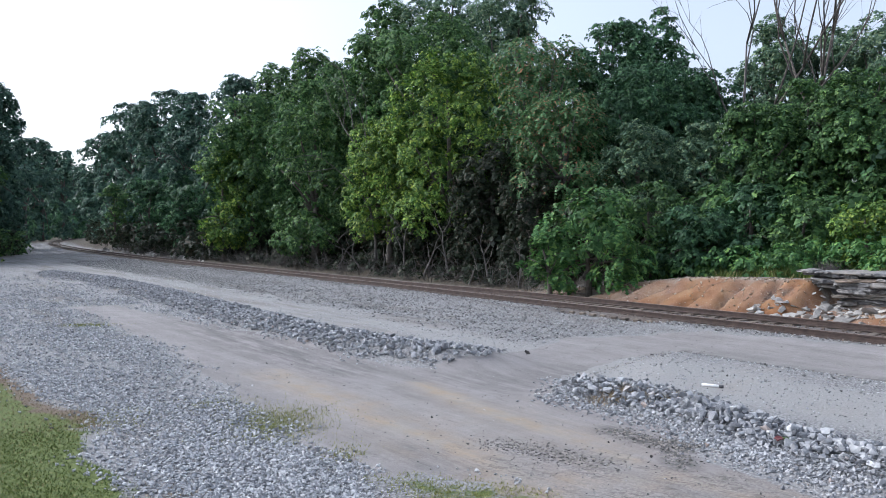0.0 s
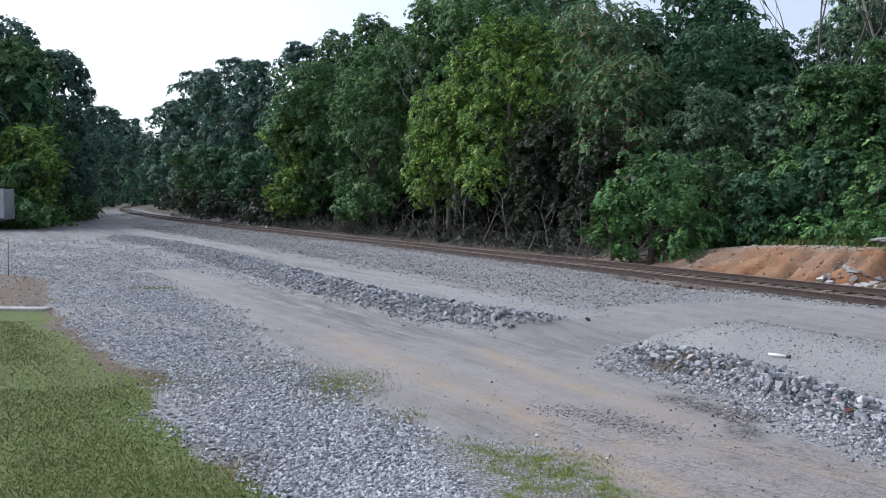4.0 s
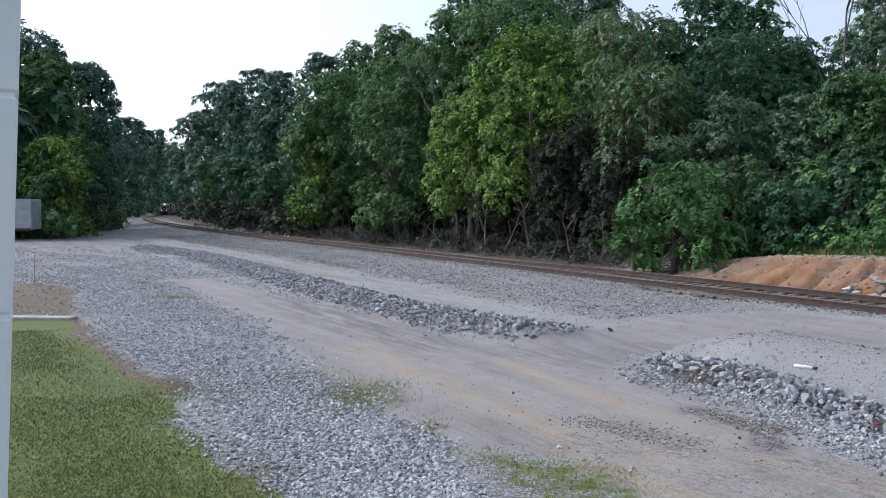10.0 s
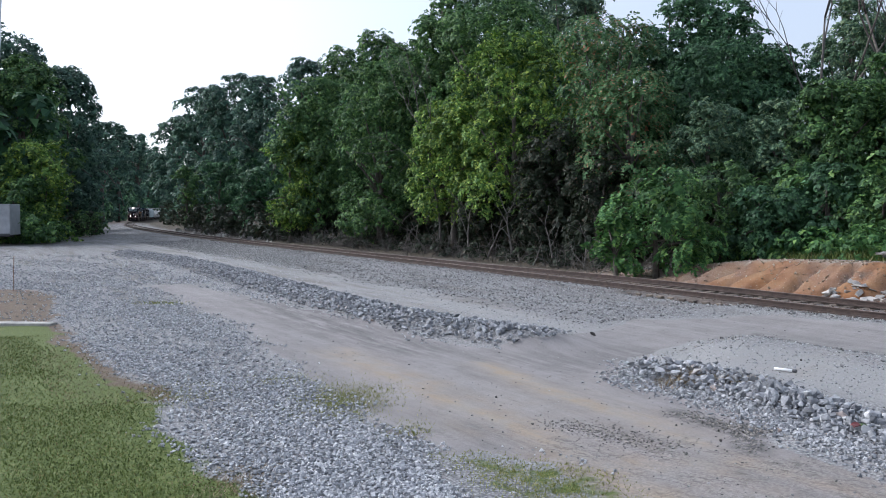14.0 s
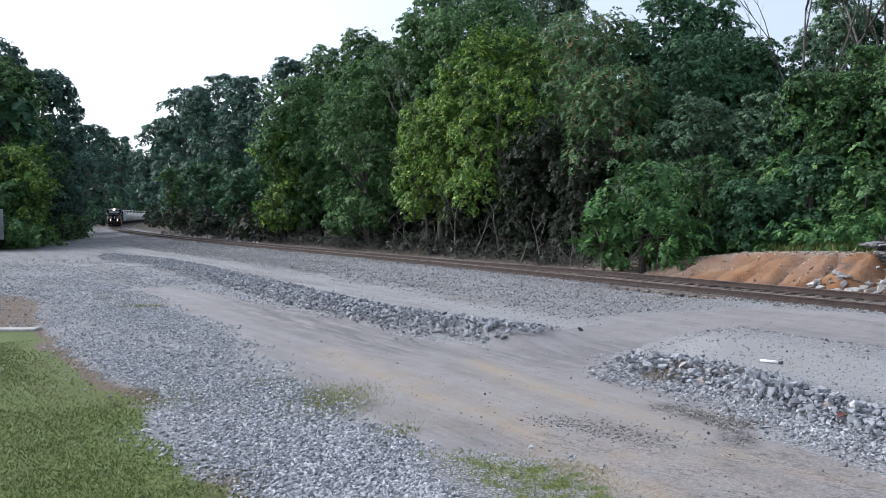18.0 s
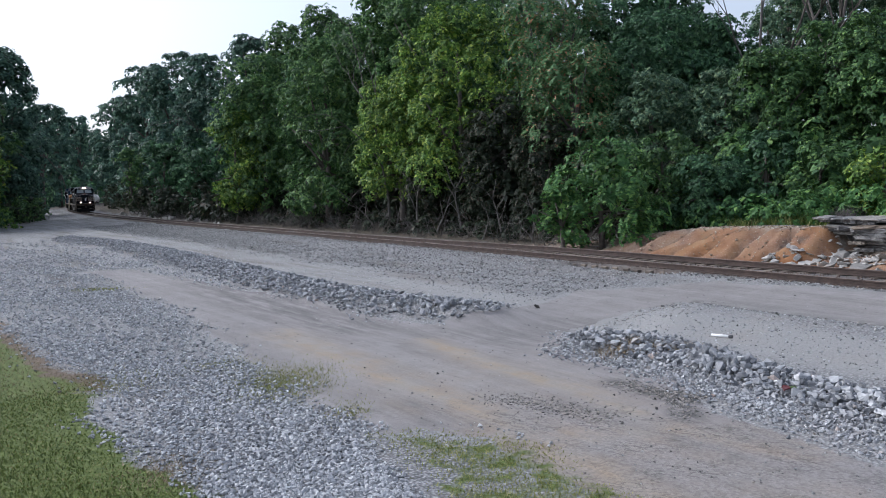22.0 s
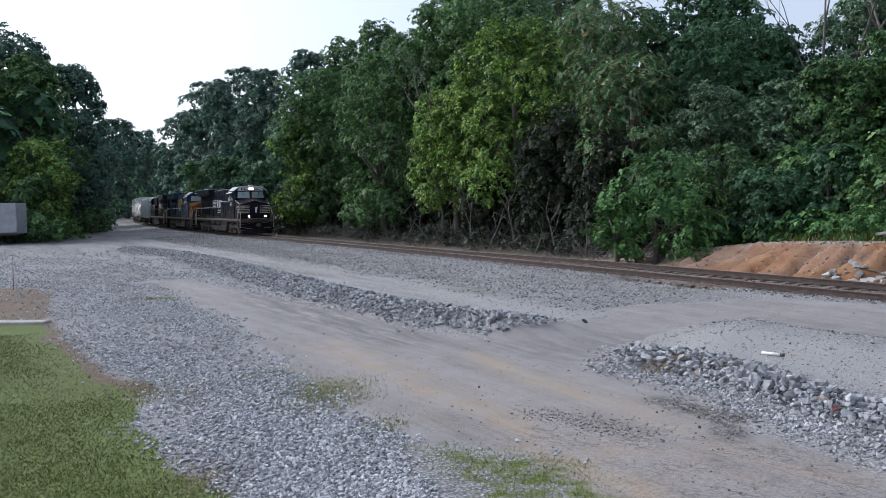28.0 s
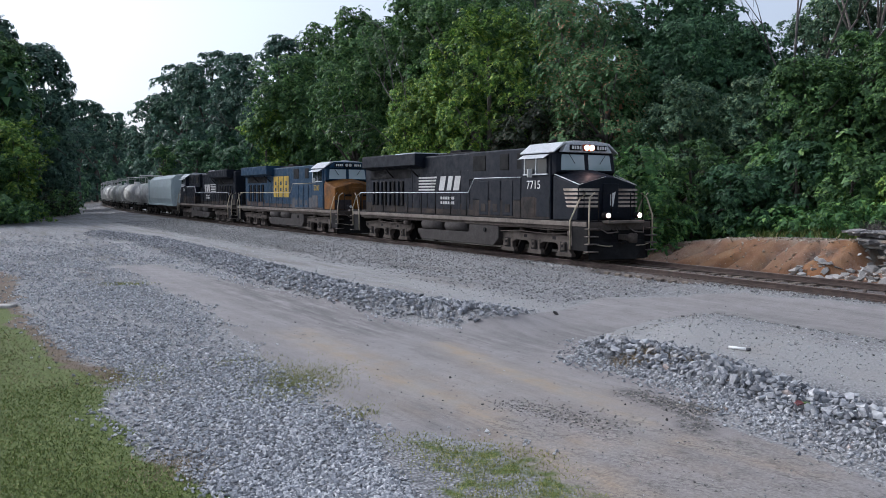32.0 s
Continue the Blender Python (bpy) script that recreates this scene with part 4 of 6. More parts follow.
def turned(gen, n):
    q = gen.normal(size=(n, 4))
    q /= np.linalg.norm(q, axis=1, keepdims=True)
    w, x, y, z = q.T
    return np.stack([np.stack([1 - 2 * (y * y + z * z), 2 * (x * y - z * w), 2 * (x * z + y * w)], -1), np.stack([2 * (x * y + z * w), 1 - 2 * (x * x + z * z), 2 * (y * z - x * w)], -1),
                     np.stack([2 * (x * z - y * w), 2 * (y * z + x * w), 1 - 2 * (x * x + y * y)], -1)], 1)


def stones(name, label, x, y, size, material, gen, base=OCTA, faces=OCTA_F, lift=0.25):
    n = len(x)
    v = base[None] * (1 + 0.35 * gen.normal(size=(n, len(base), 3)).clip(-1.3, 1.3)) * (gen.uniform(0.65, 1.35, (n, 1, 3)))
    v = np.einsum("nij,nkj->nki", turned(gen, n), v) * size[:, None, None] * 0.5
    v[:, :, 2] *= 0.8
    v += np.stack([x, y, land(x, y) + size * lift], 1)[:, None]
    return tagged(new(name, solids_mesh(name, v, faces, material)), label, "stones", kind="stuff")


def build_stones():
    gen = np.random.default_rng(61)
    # loose gravel between the lawn and the drive: thick near by, thinner with distance
    r = 6.5 + 70 * gen.random(230000) ** 2.3
    a = np.radians(gen.uniform(78, 126, 230000))
    x, y = -0.3 + r * np.cos(a), r * np.sin(a)
    road, lawn, soil = inside(x, y, ROAD), inside(x, y, LAWN), inside(x, y, BARE)
    s, n = track_coords(x, y)
    keep = (gen.random(len(x)) < smooth(0.45, -0.6, road + 0.3 * wobble(x, y, 0.8))) & (gen.random(len(x)) < smooth(0.3, -0.5, lawn + 0.35 * wobble(x, y, 0.7, 3))) & (gen.random(len(x)) < 0.25 + 0.75 * smooth(0.2, -0.4, soil))
    keep &= gen.random(len(x)) < smooth(75, 35, r)
    keep &= gen.random(len(x)) < 1 - smooth(-0.3, -0.05, inside(x, y, VERGE))
    keep &= gen.random(len(x)) < 1 - 0.7 * np.exp(-(((x + 2.4) / 0.5) ** 2) - ((y - 13.1) / 0.95) ** 2)
    keep &= (n > 9.5) & (along(x, y, BERM) > 1.2) & (along(x, y, PILE) > 0.9)
    keep &= gen.random(len(x)) < 0.35 + 0.65 * smooth(-0.5, 0.35, wobble(x, y, 2.4, 5) + 0.5 * wobble(x, y, 0.9, 6) + smooth(14, 9, r) * 0.9)
    x, y, r = x[keep][:34000], y[keep][:34000], r[keep][:34000]
    stones("gravel", "loose grey crushed limestone gravel", x, y, gen.uniform(0.028, 0.064, len(x)) * (0.85 + r * 0.018), STONE, gen)
    # grit strewn over the drive and the pad
    r = 7 + 20 * gen.random(14000) ** 1.3
    a = np.radians(gen.uniform(52, 112, 14000))
    x, y = -0.3 + r * np.cos(a), r * np.sin(a)
    s, n = track_coords(x, y)
    keep = (inside(x, y, LAWN) < -0.5) & (inside(x, y, VERGE) < -0.15) & (n > 3.4) & (gen.random(len(x)) < 0.08 + 0.92 * smooth(0.3, -0.3, inside(x, y, ROAD)))
    x, y = x[keep], y[keep]
    stones("grit", "scattered grey stone chips on the drive", x, y, gen.uniform(0.015, 0.036, len(x)), BALLAST, gen)
    # crumbs of the broken surface
    bx, by = [], []
    for line, k in ((BROKEN[0], 650), (BROKEN[1], 220), (CRUMBLED, 750), (SEAM, 500)):
        seg = np.array(line)
        u = gen.random(k) * (len(seg) - 1)
        w = 0.1 if line is SEAM else 0.24 if line is CRUMBLED else 0.15
        bx.append(np.interp(u, np.arange(len(seg)), seg[:, 0]) + gen.normal(size=k) * w)
        by.append(np.interp(u, np.arange(len(seg)), seg[:, 1]) + gen.normal(size=k) * w)
    r = 7.5 + 14 * gen.random(26000) ** 1.3
    a = np.radians(gen.uniform(60, 108, 26000))
    x, y = -0.3 + r * np.cos(a), r * np.sin(a)
    ok = (inside(x, y, ROAD) > 0) & (gen.random(26000) < 0.12 * smooth(0.1, 0.9, wobble(x, y, 0.8, 12) + 0.6 * wobble(x, y, 0.3, 13)))
    bx, by = np.concatenate(bx + [x[ok]]), np.concatenate(by + [y[ok]])
    stones("asphalt_crumbs", "dark crumbs of broken asphalt on the drive", bx, by, gen.uniform(0.014, 0.04, len(bx)), CRUMB, gen, lift=0.1)
    # small stones spilt along the foot of the pile
    seg = np.array(PILE)
    u = gen.random(5200) * 6.2
    x = np.interp(u, np.arange(len(seg)), seg[:, 0]) - 0.55 + gen.normal(size=5200) * 0.24
    y = np.interp(u, np.arange(len(seg)), seg[:, 1]) - 0.3 + gen.normal(size=5200) * 0.3
    stones("stone_spill", "small grey stones spilt at the foot of the rock pile", x, y, gen.uniform(0.03, 0.075, 5200), ROCKS, gen, lift=0.15)
    # ballast on the shoulder and between the ties
    s = -22 + 92 * gen.random(42000) ** 1.35
    n = -2.6 + 10.2 * gen.random(42000) ** 1.15
    open_tie = (np.abs(n) < 1.35) & (np.abs(((s + 24) / 0.52) % 1 - 0.5) > 0.3)
    near_rail = np.abs(np.abs(n) - 0.75) < 0.12
    gap = ((s > -4.4) & (s < 0.8) & (n > 1.2) & (n < 2.2)) | ((s < -4.4) & (n > 2.4))
    bx, by, _ = on_track(s, n)
    keep = ~near_rail & (inside(bx, by, ROAD) < -0.1) & ~(open_tie & (gen.random(len(s)) < 0.8)) & ~(gap & (gen.random(len(s)) < np.where(n < 1.75, 0.99, 0.75))) & (gen.random(len(s)) < 0.2 + 0.8 * smooth(7.6, 5.8, n))
    x, y, _ = on_track(s[keep], n[keep])
    size = gen.uniform(0.045, 0.085, len(x)) * (0.9 + 0.006 * np.clip(s[keep], 0, 60))
    stain = np.abs(n[keep]) + 0.25 * wobble(x, y, 1.2, 3) < 1.35
    stones("ballast", "grey crushed rock ballast beside the track", x[~stain], y[~stain], size[~stain], BALLAST, gen)
    stones("rusty_ballast", "rust-stained ballast between the rails", x[stain], y[stain], size[stain], RUSTSTONE, gen)
    # stones weathering out of the cut bank
    s, n = gen.uniform(-13, 12, 3600), -4.2 - 2.9 * gen.random(3600) ** 0.6
    x, y, _ = on_track(s, n)
    stones("bank_stones", "tan stones weathering out of the clay bank", x, y, 0.03 + 0.09 * gen.random(3600) ** 3, TANSTONE, gen, lift=0.1)
    # pale crumbs on the shelf behind the stone bank
    s, n = gen.uniform(-14, 40, 9000), gen.uniform(2.4, 9.8, 9000)
    x, y, _ = on_track(s, n)
    keep = (inside(x, y, ROAD) < -0.1) & (along(x, y, BERM) > 0.9)
    stones("stone_crumbs", "pale fine gravel beside the railway", x[keep], y[keep], gen.uniform(0.02, 0.05, keep.sum()), STONE, gen)


build_stones()


def split_stone(gen):
    """Corners and triangles of one sharp-edged broken stone."""
    flat = gen.uniform(0.5, 1.0, 3) * (1.0, 0.85, 0.72)
    bm = bmesh.new()
    vs = []
    for _ in range(11):
        d = gen.normal(size=3)
        d /= np.abs(d).max() ** 0.6 * np.linalg.norm(d) ** 0.4
        vs.append(bm.verts.new(d * flat * gen.uniform(0.8, 1.05)))
    found = bmesh.ops.convex_hull(bm, input=vs)
    bmesh.ops.delete(bm, geom=[v for v in found["geom_interior"] if isinstance(v, bmesh.types.BMVert)], context="VERTS")
    bmesh.ops.triangulate(bm, faces=bm.faces[:])
    bm.verts.index_update()
    v = np.array([tuple(c.co) for c in bm.verts])
    f = [tuple(c.index for c in face.verts) for face in bm.faces]
    bm.free()
    return v, f


STONE_SHAPES = [split_stone(np.random.default_rng(700 + i)) for i in range(16)]


def rock_meshes(count, material=ROCK):
    return [mesh_of("rock", [tuple(p) for p in v], f, material) for v, f in STONE_SHAPES[:count]]


def stone_mass(name, place, size, gen, material):
    """Many split stones in one mesh."""
    kind = gen.integers(0, len(STONE_SHAPES), len(size))
    verts, faces, at = [], [], 0
    for j, (v, f) in enumerate(STONE_SHAPES):
        own = np.flatnonzero(kind == j)
        w = np.einsum("nij,kj->nki", turned(gen, len(own)), v) * (size[own] * 0.62)[:, None, None] * (1, 1, 0.8) + place[own][:, None]
        faces.append((np.asarray(f)[None] + at + (np.arange(len(own)) * len(v))[:, None, None]).reshape(-1, 3))
        verts.append(w.reshape(-1, 3))
        at += len(own) * len(v)
    return solids_mesh(name, np.concatenate(verts)[None], np.concatenate(faces), material)


def bank_of_rocks(name, label, line, width, total, sizes, near, seed, cap=0.32):
    """A row of tipped stones: those the camera is nearest to are pieces of their own."""
    gen = np.random.default_rng(seed)
    seg = np.array(line, float)
    d = np.hypot(*np.diff(seg, axis=0).T)
    t = np.concatenate([[0], np.cumsum(d)])
    u = gen.random(total) * t[-1]
    x, y = np.interp(u, t, seg[:, 0]), np.interp(u, t, seg[:, 1])
    a, off = gen.uniform(0, 2 * math.pi, total), width * 0.82 * np.sqrt(gen.random(total)) * (1 + 0.16 * wobble(x, y, 1.3, 9))
    x, y = x + off * np.cos(a), y + off * np.sin(a)
    keep = inside(x, y, ROAD) < 0.12
    x, y, off = x[keep], y[keep], off[keep]
    size = (sizes[0] + (sizes[1] - sizes[0]) * gen.random(len(x)) ** 1.3) * (0.8 + 0.4 * gen.random(len(x)))
    size *= np.where(off > width * 0.7, 0.7, 1.0)
    order = np.argsort(np.hypot(x - near[0], y - near[1]))
    z = land(x, y) + size * (cap * 0.6 + 0.5 * cap * gen.random(len(x))) + gen.uniform(-0.02, 0.07, len(x))
    thing = tagged(new(name), label, "rock bank", "rock banks")
    shapes = rock_meshes(16)
    for i in order[:300]:
        m = Matrix.LocRotScale((x[i], y[i], z[i]), Euler(gen.uniform(0, 6.28, 3)), Vector((size[i] * gen.uniform(0.9, 1.35), size[i], size[i] * gen.uniform(0.7, 1.0))) * 0.66)
        part("rock", shapes[int(gen.integers(0, 16))], None, thing, at=m)
    rest = order[300:]
    tagged(part("loose_rock_mass", stone_mass("loose_rock_mass", np.stack([x[rest], y[rest], z[rest]], 1), size[rest], gen, ROCKS), None, thing), kind="stuff")


bank_of_rocks("rock_pile", "pile of broken grey rocks along the drive's edge", PILE, 0.85, 4600, (0.07, 0.175), (4.2, 12.3), 71)
bank_of_rocks("stone_bank", "long low bank of broken grey stones beside the track", BERM, 1.6, 11500, (0.09, 0.18), (0.3, 19.5), 72)

# ---- the rock ledge and rubble in the cut ----
LEDGE = Mat("layered_rock", 0.9)
LEDGE.colour(LEDGE.mix(1.0, LEDGE.ramp(LEDGE.random(), (0.0, (0.10, 0.099, 0.1)), (0.6, (0.21, 0.207, 0.207)), (0.8, (0.27, 0.255, 0.235)), (1.0, (0.24, 0.17, 0.11))), LEDGE.ramp(LEDGE.noise(5, 6), (0.3, 0.6), (0.7, 1.3)), "MULTIPLY")).bump(LEDGE.noise(12, 6), 0.7, 0.04)
LEDGE = LEDGE.m


def slab_mesh(gen):
    """A weathered slab with a ragged, rounded rim."""
    k = 22
    a = np.linspace(0, 2 * math.pi, k, endpoint=False)
    r = (np.cos(a) ** 6 + np.sin(a) ** 6) ** (-1 / 6) * (1 + 0.09 * np.sin(3 * a + gen.uniform(0, 6)) + 0.05 * np.sin(7 * a + gen.uniform(0, 6))) * gen.uniform(0.84, 1.08, k)
    v = []
    for z, w in ((-0.5, 0.93), (-0.22, 1.0), (0.25, 0.985), (0.5, 0.93)):
        w = w * gen.uniform(0.92, 1.05, k)
        v += [(r[i] * math.cos(a[i]) * w[i], r[i] * math.sin(a[i]) * w[i], z + gen.uniform(-0.08, 0.08)) for i in range(k)]
    f = [tuple(range(k))[::-1], tuple(range(3 * k, 4 * k))]
    f += [(j * k + i, j * k + (i + 1) % k, (j + 1) * k + (i + 1) % k, (j + 1) * k + i) for j in range(3) for i in range(k)]
    return mesh_of("slab", v, f, LEDGE)


def ledge():
    gen = np.random.default_rng(81)
    thing = tagged(new("rock_ledge"), "layered grey rock ledge cropping out of the cut bank", "rock ledge")
    shapes = [slab_mesh(gen) for _ in range(12)]
    z = 0.62
    while z < 1.76:
        thick = gen.uniform(0.045, 0.17)
        undercut = gen.choice([0.0, 0.05, 0.12, 0.3], p=[0.35, 0.3, 0.2, 0.15]) + 0.5 * (1.75 - z) * (z < 1.2)
        s = -3.75 - 0.8 * (z < 1.15) + gen.uniform(-0.25, 0.25)
        while s > -15:
            long = gen.uniform(0.2, 0.85)
            deep = gen.uniform(0.4, 0.7)
            n = -5.85 - undercut - deep + gen.uniform(-0.2, 0.12)
            x, y, h = on_track(s - long, n)
            part("slab", shapes[int(gen.integers(0, 12))], None, thing, at=pose(x, y, z + thick / 2 + gen.uniform(-0.03, 0.03), gen.uniform(-3.5, 3.5), gen.uniform(-5, 5), math.degrees(h) + gen.uniform(-16, 16)) @ Matrix.Diagonal((deep, long, thick * gen.uniform(0.6, 1.3), 1)))
            s -= 2 * long * gen.uniform(0.86, 1.02)
        z += thick * 0.95
    core = [(-6.75, 0.2), (-7.9, 0.2), (-7.9, 1.7), (-6.6, 1.7), (-6.75, 1.2)]
    part("core", sweep("core", core, 0, 0, np.arange(-15, -3.6, 0.6), LEDGE), None, thing)
    pale = Mat("pale_rock", 0.9)
    pale.colour(pale.mix(1.0, pale.ramp(pale.random(), (0.0, (0.2, 0.19, 0.175)), (1.0, (0.48, 0.46, 0.43))), pale.ramp(pale.noise(8, 5), (0.3, 0.75), (0.7, 1.2)), "MULTIPLY"))
    rubble = tagged(new("rubble"), "heap of broken pale rocks at the foot of the ledge", "rubble")
    shapes = rock_meshes(8, pale.m)
    for _ in range(298):
        s = gen.uniform(-9.2, -2.4)
        n = gen.uniform(-6.5 if s < -4.2 else -5.1, -4.0)
        x, y, _h = on_track(s, n)
        size = 0.12 + 0.3 * gen.random() ** 1.6
        part("rock", shapes[int(gen.integers(0, 8))], None, rubble, at=Matrix.LocRotScale((x, y, float(land(np.array(x), np.array(y))) + size * 0.12), Euler((gen.uniform(-0.5, 0.5), gen.uniform(-0.5, 0.5), gen.uniform(0, 6))), Vector((1.4, 1, 0.5)) * size * 0.8))
    far = tagged(new("rock_outcrop"), "weathered pale rocks at the foot of the far woods", "rock outcrop")
    for _ in range(120):
        s, n = gen.uniform(58, 130), gen.uniform(-7.6, -4.4)
        x, y, _h = on_track(s, n)
        size = gen.uniform(0.25, 0.8)
        part("rock", shapes[int(gen.integers(0, 8))], None, far, at=Matrix.LocRotScale((x, y, float(land(np.array(x), np.array(y))) + size * 0.2), Euler(gen.uniform(0, 6.28, 3)), Vector((1.2, 1, 0.7)) * size * 0.6))


ledge()

# ---- grass ----
BLADE = Mat("grass_blades", 0.6)
BLADE.colour(BLADE.ramp(BLADE.island(), (0.0, (0.05, 0.08, 0.011)), (0.55, (0.108, 0.152, 0.019)), (0.88, (0.17, 0.195, 0.042)), (1.0, (0.32, 0.265, 0.12))))
BLADE = BLADE.m
STRAW = Mat("dry_grass", 0.8)
STRAW.colour(STRAW.ramp(STRAW.island(), (0.0, (0.15, 0.11, 0.065)), (0.6, (0.27, 0.205, 0.125)), (1.0, (0.40, 0.33, 0.21))))
STRAW = STRAW.m


TUFT = Mat("sparse_weeds", 0.7)
TUFT.colour(TUFT.ramp(TUFT.island(), (0.0, (0.14, 0.16, 0.04)), (0.6, (0.25, 0.265, 0.07)), (1.0, (0.40, 0.36, 0.16))))
TUFT = TUFT.m


def blades(name, label, x, y, height, width, material, gen, lean=0.5, category="grass"):
    n = len(x)
    p = np.stack([x, y, land(x, y) - 0.005], 1)
    a = gen.uniform(0, 2 * math.pi, n)
    side = np.stack([np.cos(a), np.sin(a), 0 * a], 1) * (width * gen.uniform(0.6, 1.4, n))[:, None]
    tip = np.stack([gen.normal(size=n) * lean, gen.normal(size=n) * lean, np.ones(n)], 1) * (height * gen.uniform(0.5, 1.3, n))[:, None]
    return tagged(new(name, quads_mesh(name, np.stack([p - side, p + side, p + tip], 1), material, 3)), label, category, kind="stuff")


def build_grass():
    gen = np.random.default_rng(91)
    r = 5.5 + 17 * gen.random(240000) ** 1.25
    a = np.radians(gen.uniform(80, 128, 240000))
    x, y = -0.3 + r * np.cos(a), r * np.sin(a)
    lawn = inside(x, y, LAWN) + 0.3 * wobble(x, y, 0.9, 1)
    keep = (gen.random(len(x)) < smooth(-0.35, 0.9, lawn)) & (gen.random(len(x)) < 0.45 + 0.55 * smooth(-0.6, 0.3, wobble(x, y, 1.7, 7)))
    keep &= gen.random(len(x)) < 1 - 0.8 * smooth(-0.3, 0.5, inside(x, y, BARE))
    x, y, r = x[keep][:90000], y[keep][:90000], r[keep][:90000]
    blades("lawn_grass", "mown green lawn, thin and dry along its edge", x, y, np.full(len(x), 0.032), 0.006 * (0.5 + r * 0.09), BLADE, gen)
    x, y = [], []
    for cx, cy, ax, ay, k in ((-10.6, 27.4, 0.8, 0.5, 1500), (-2.4, 13.1, 0.75, 1.15, 5200), (-3.6, 14.6, 0.6, 0.6, 700), (-5.2, 13.4, 0.7, 0.9, 1500), (-1.2, 11.2, 0.3, 0.5, 500)):
        x.append(cx + gen.normal(size=k) * ax * 0.6)
        y.append(cy + gen.normal(size=k) * ay * 0.6)
    vx, vy = gen.uniform(-0.9, 2.4, 26000), gen.uniform(4.8, 10.3, 26000)
    ok = gen.random(26000) < smooth(-0.25, 0.6, inside(vx, vy, VERGE) + 0.3 * wobble(vx, vy, 0.6, 2))
    x, y = np.concatenate(x + [vx[ok]]), np.concatenate(y + [vy[ok]])
    blades("grass_tufts", "patchy green weeds growing through the gravel", x, y, np.full(len(x), 0.032), 0.008, TUFT, gen)
    s, n = gen.uniform(-30, 2, 9000), gen.uniform(-10.5, -7.6, 9000)
    x, y, _ = on_track(s, n)
    blades("tall_grass", "tall grass on top of the cut bank", x, y, np.full(len(x), 0.45) * (0.6 + 0.5 * wobble(x, y, 1.3, 4)).clip(0.3, 1.2), 0.018, BLADE, gen, 0.35)
    x, y = 3.4 + gen.normal(size=700) * 0.26, 14.0 + gen.normal(size=700) * 0.16
    blades("dead_weeds", "dried brown weeds caught among the rocks", np.concatenate([x, x[:300] + 0.75]), np.concatenate([y, y[:300] - 0.55]), np.full(1000, 0.13), 0.006, STRAW, gen, 0.9, "weeds")
    x, y = gen.uniform(-9.5, -4.6, 14000), gen.uniform(12, 20, 14000)
    ok = (inside(x, y, BARE) > -0.2) & (gen.random(14000) < 0.7)
    x[:2600], y[:2600] = -2.9 + gen.normal(size=2600) * 0.26, 8.9 + gen.normal(size=2600) * 0.4
    ok[:1100] = True
    ok[1100:2600] = False
    blades("dry_turf", "dry straw-coloured turf along the lawn's edge", x[ok], y[ok], np.full(ok.sum(), 0.035), 0.007, STRAW, gen, 0.9)
    # a dry bush on the bank
    x, y, _ = on_track(-3.9 + gen.normal(size=800) * 0.16, -7.2 + gen.normal(size=800) * 0.16)
    blades("dry_bush", "dry grey-brown bush on the edge of the ledge", x, y, np.full(800, 0.62), 0.007, DEADWOOD, gen, 0.35, "bush")


build_grass()

# ---- things in the yard ----
PIPEWHITE = Mat("white_plastic_pipe", 0.4).colour((0.75, 0.75, 0.74)).m
CONCRETE = Mat("old_concrete", 0.9)
CONCRETE.colour(CONCRETE.ramp(CONCRETE.noise(5, 6), (0.3, (0.30, 0.285, 0.26)), (0.7, (0.48, 0.46, 0.43)))).bump(CONCRETE.noise(40), 0.3)
CONCRETE = CONCRETE.m
ALU = Mat("weathered_aluminium_panel", 0.55)
ALU.colour(ALU.mix(1.0, (0.42, 0.43, 0.45), ALU.ramp(ALU.noise(1.5, 5), (0.3, 0.75), (0.7, 1.05)), "MULTIPLY"))
ALU = ALU.m
RUST = Mat("rusty_iron", 0.8)
RUST.colour(RUST.ramp(RUST.noise(8, 5), (0.3, (0.10, 0.05, 0.03)), (0.7, (0.24, 0.12, 0.06))))
RUST = RUST.m
RUBBER = Mat("tyre_rubber", 0.85).colour((0.03, 0.03, 0.032)).m
WALLPAINT = Mat("chalky_white_paint", 0.75)
WALLPAINT.colour(WALLPAINT.mix(WALLPAINT.ramp(WALLPAINT.noise(2.5, 7), (0.5, 0.0), (0.8, 0.5)), (0.74, 0.76, 0.79), (0.55, 0.57, 0.60))).bump(WALLPAINT.noise(14, 6), 0.35, 0.01)
WALLPAINT = WALLPAINT.m


def on_land(x, y, up=0.0):
    return (x, y, float(land(np.array(x), np.array(y))) + up)


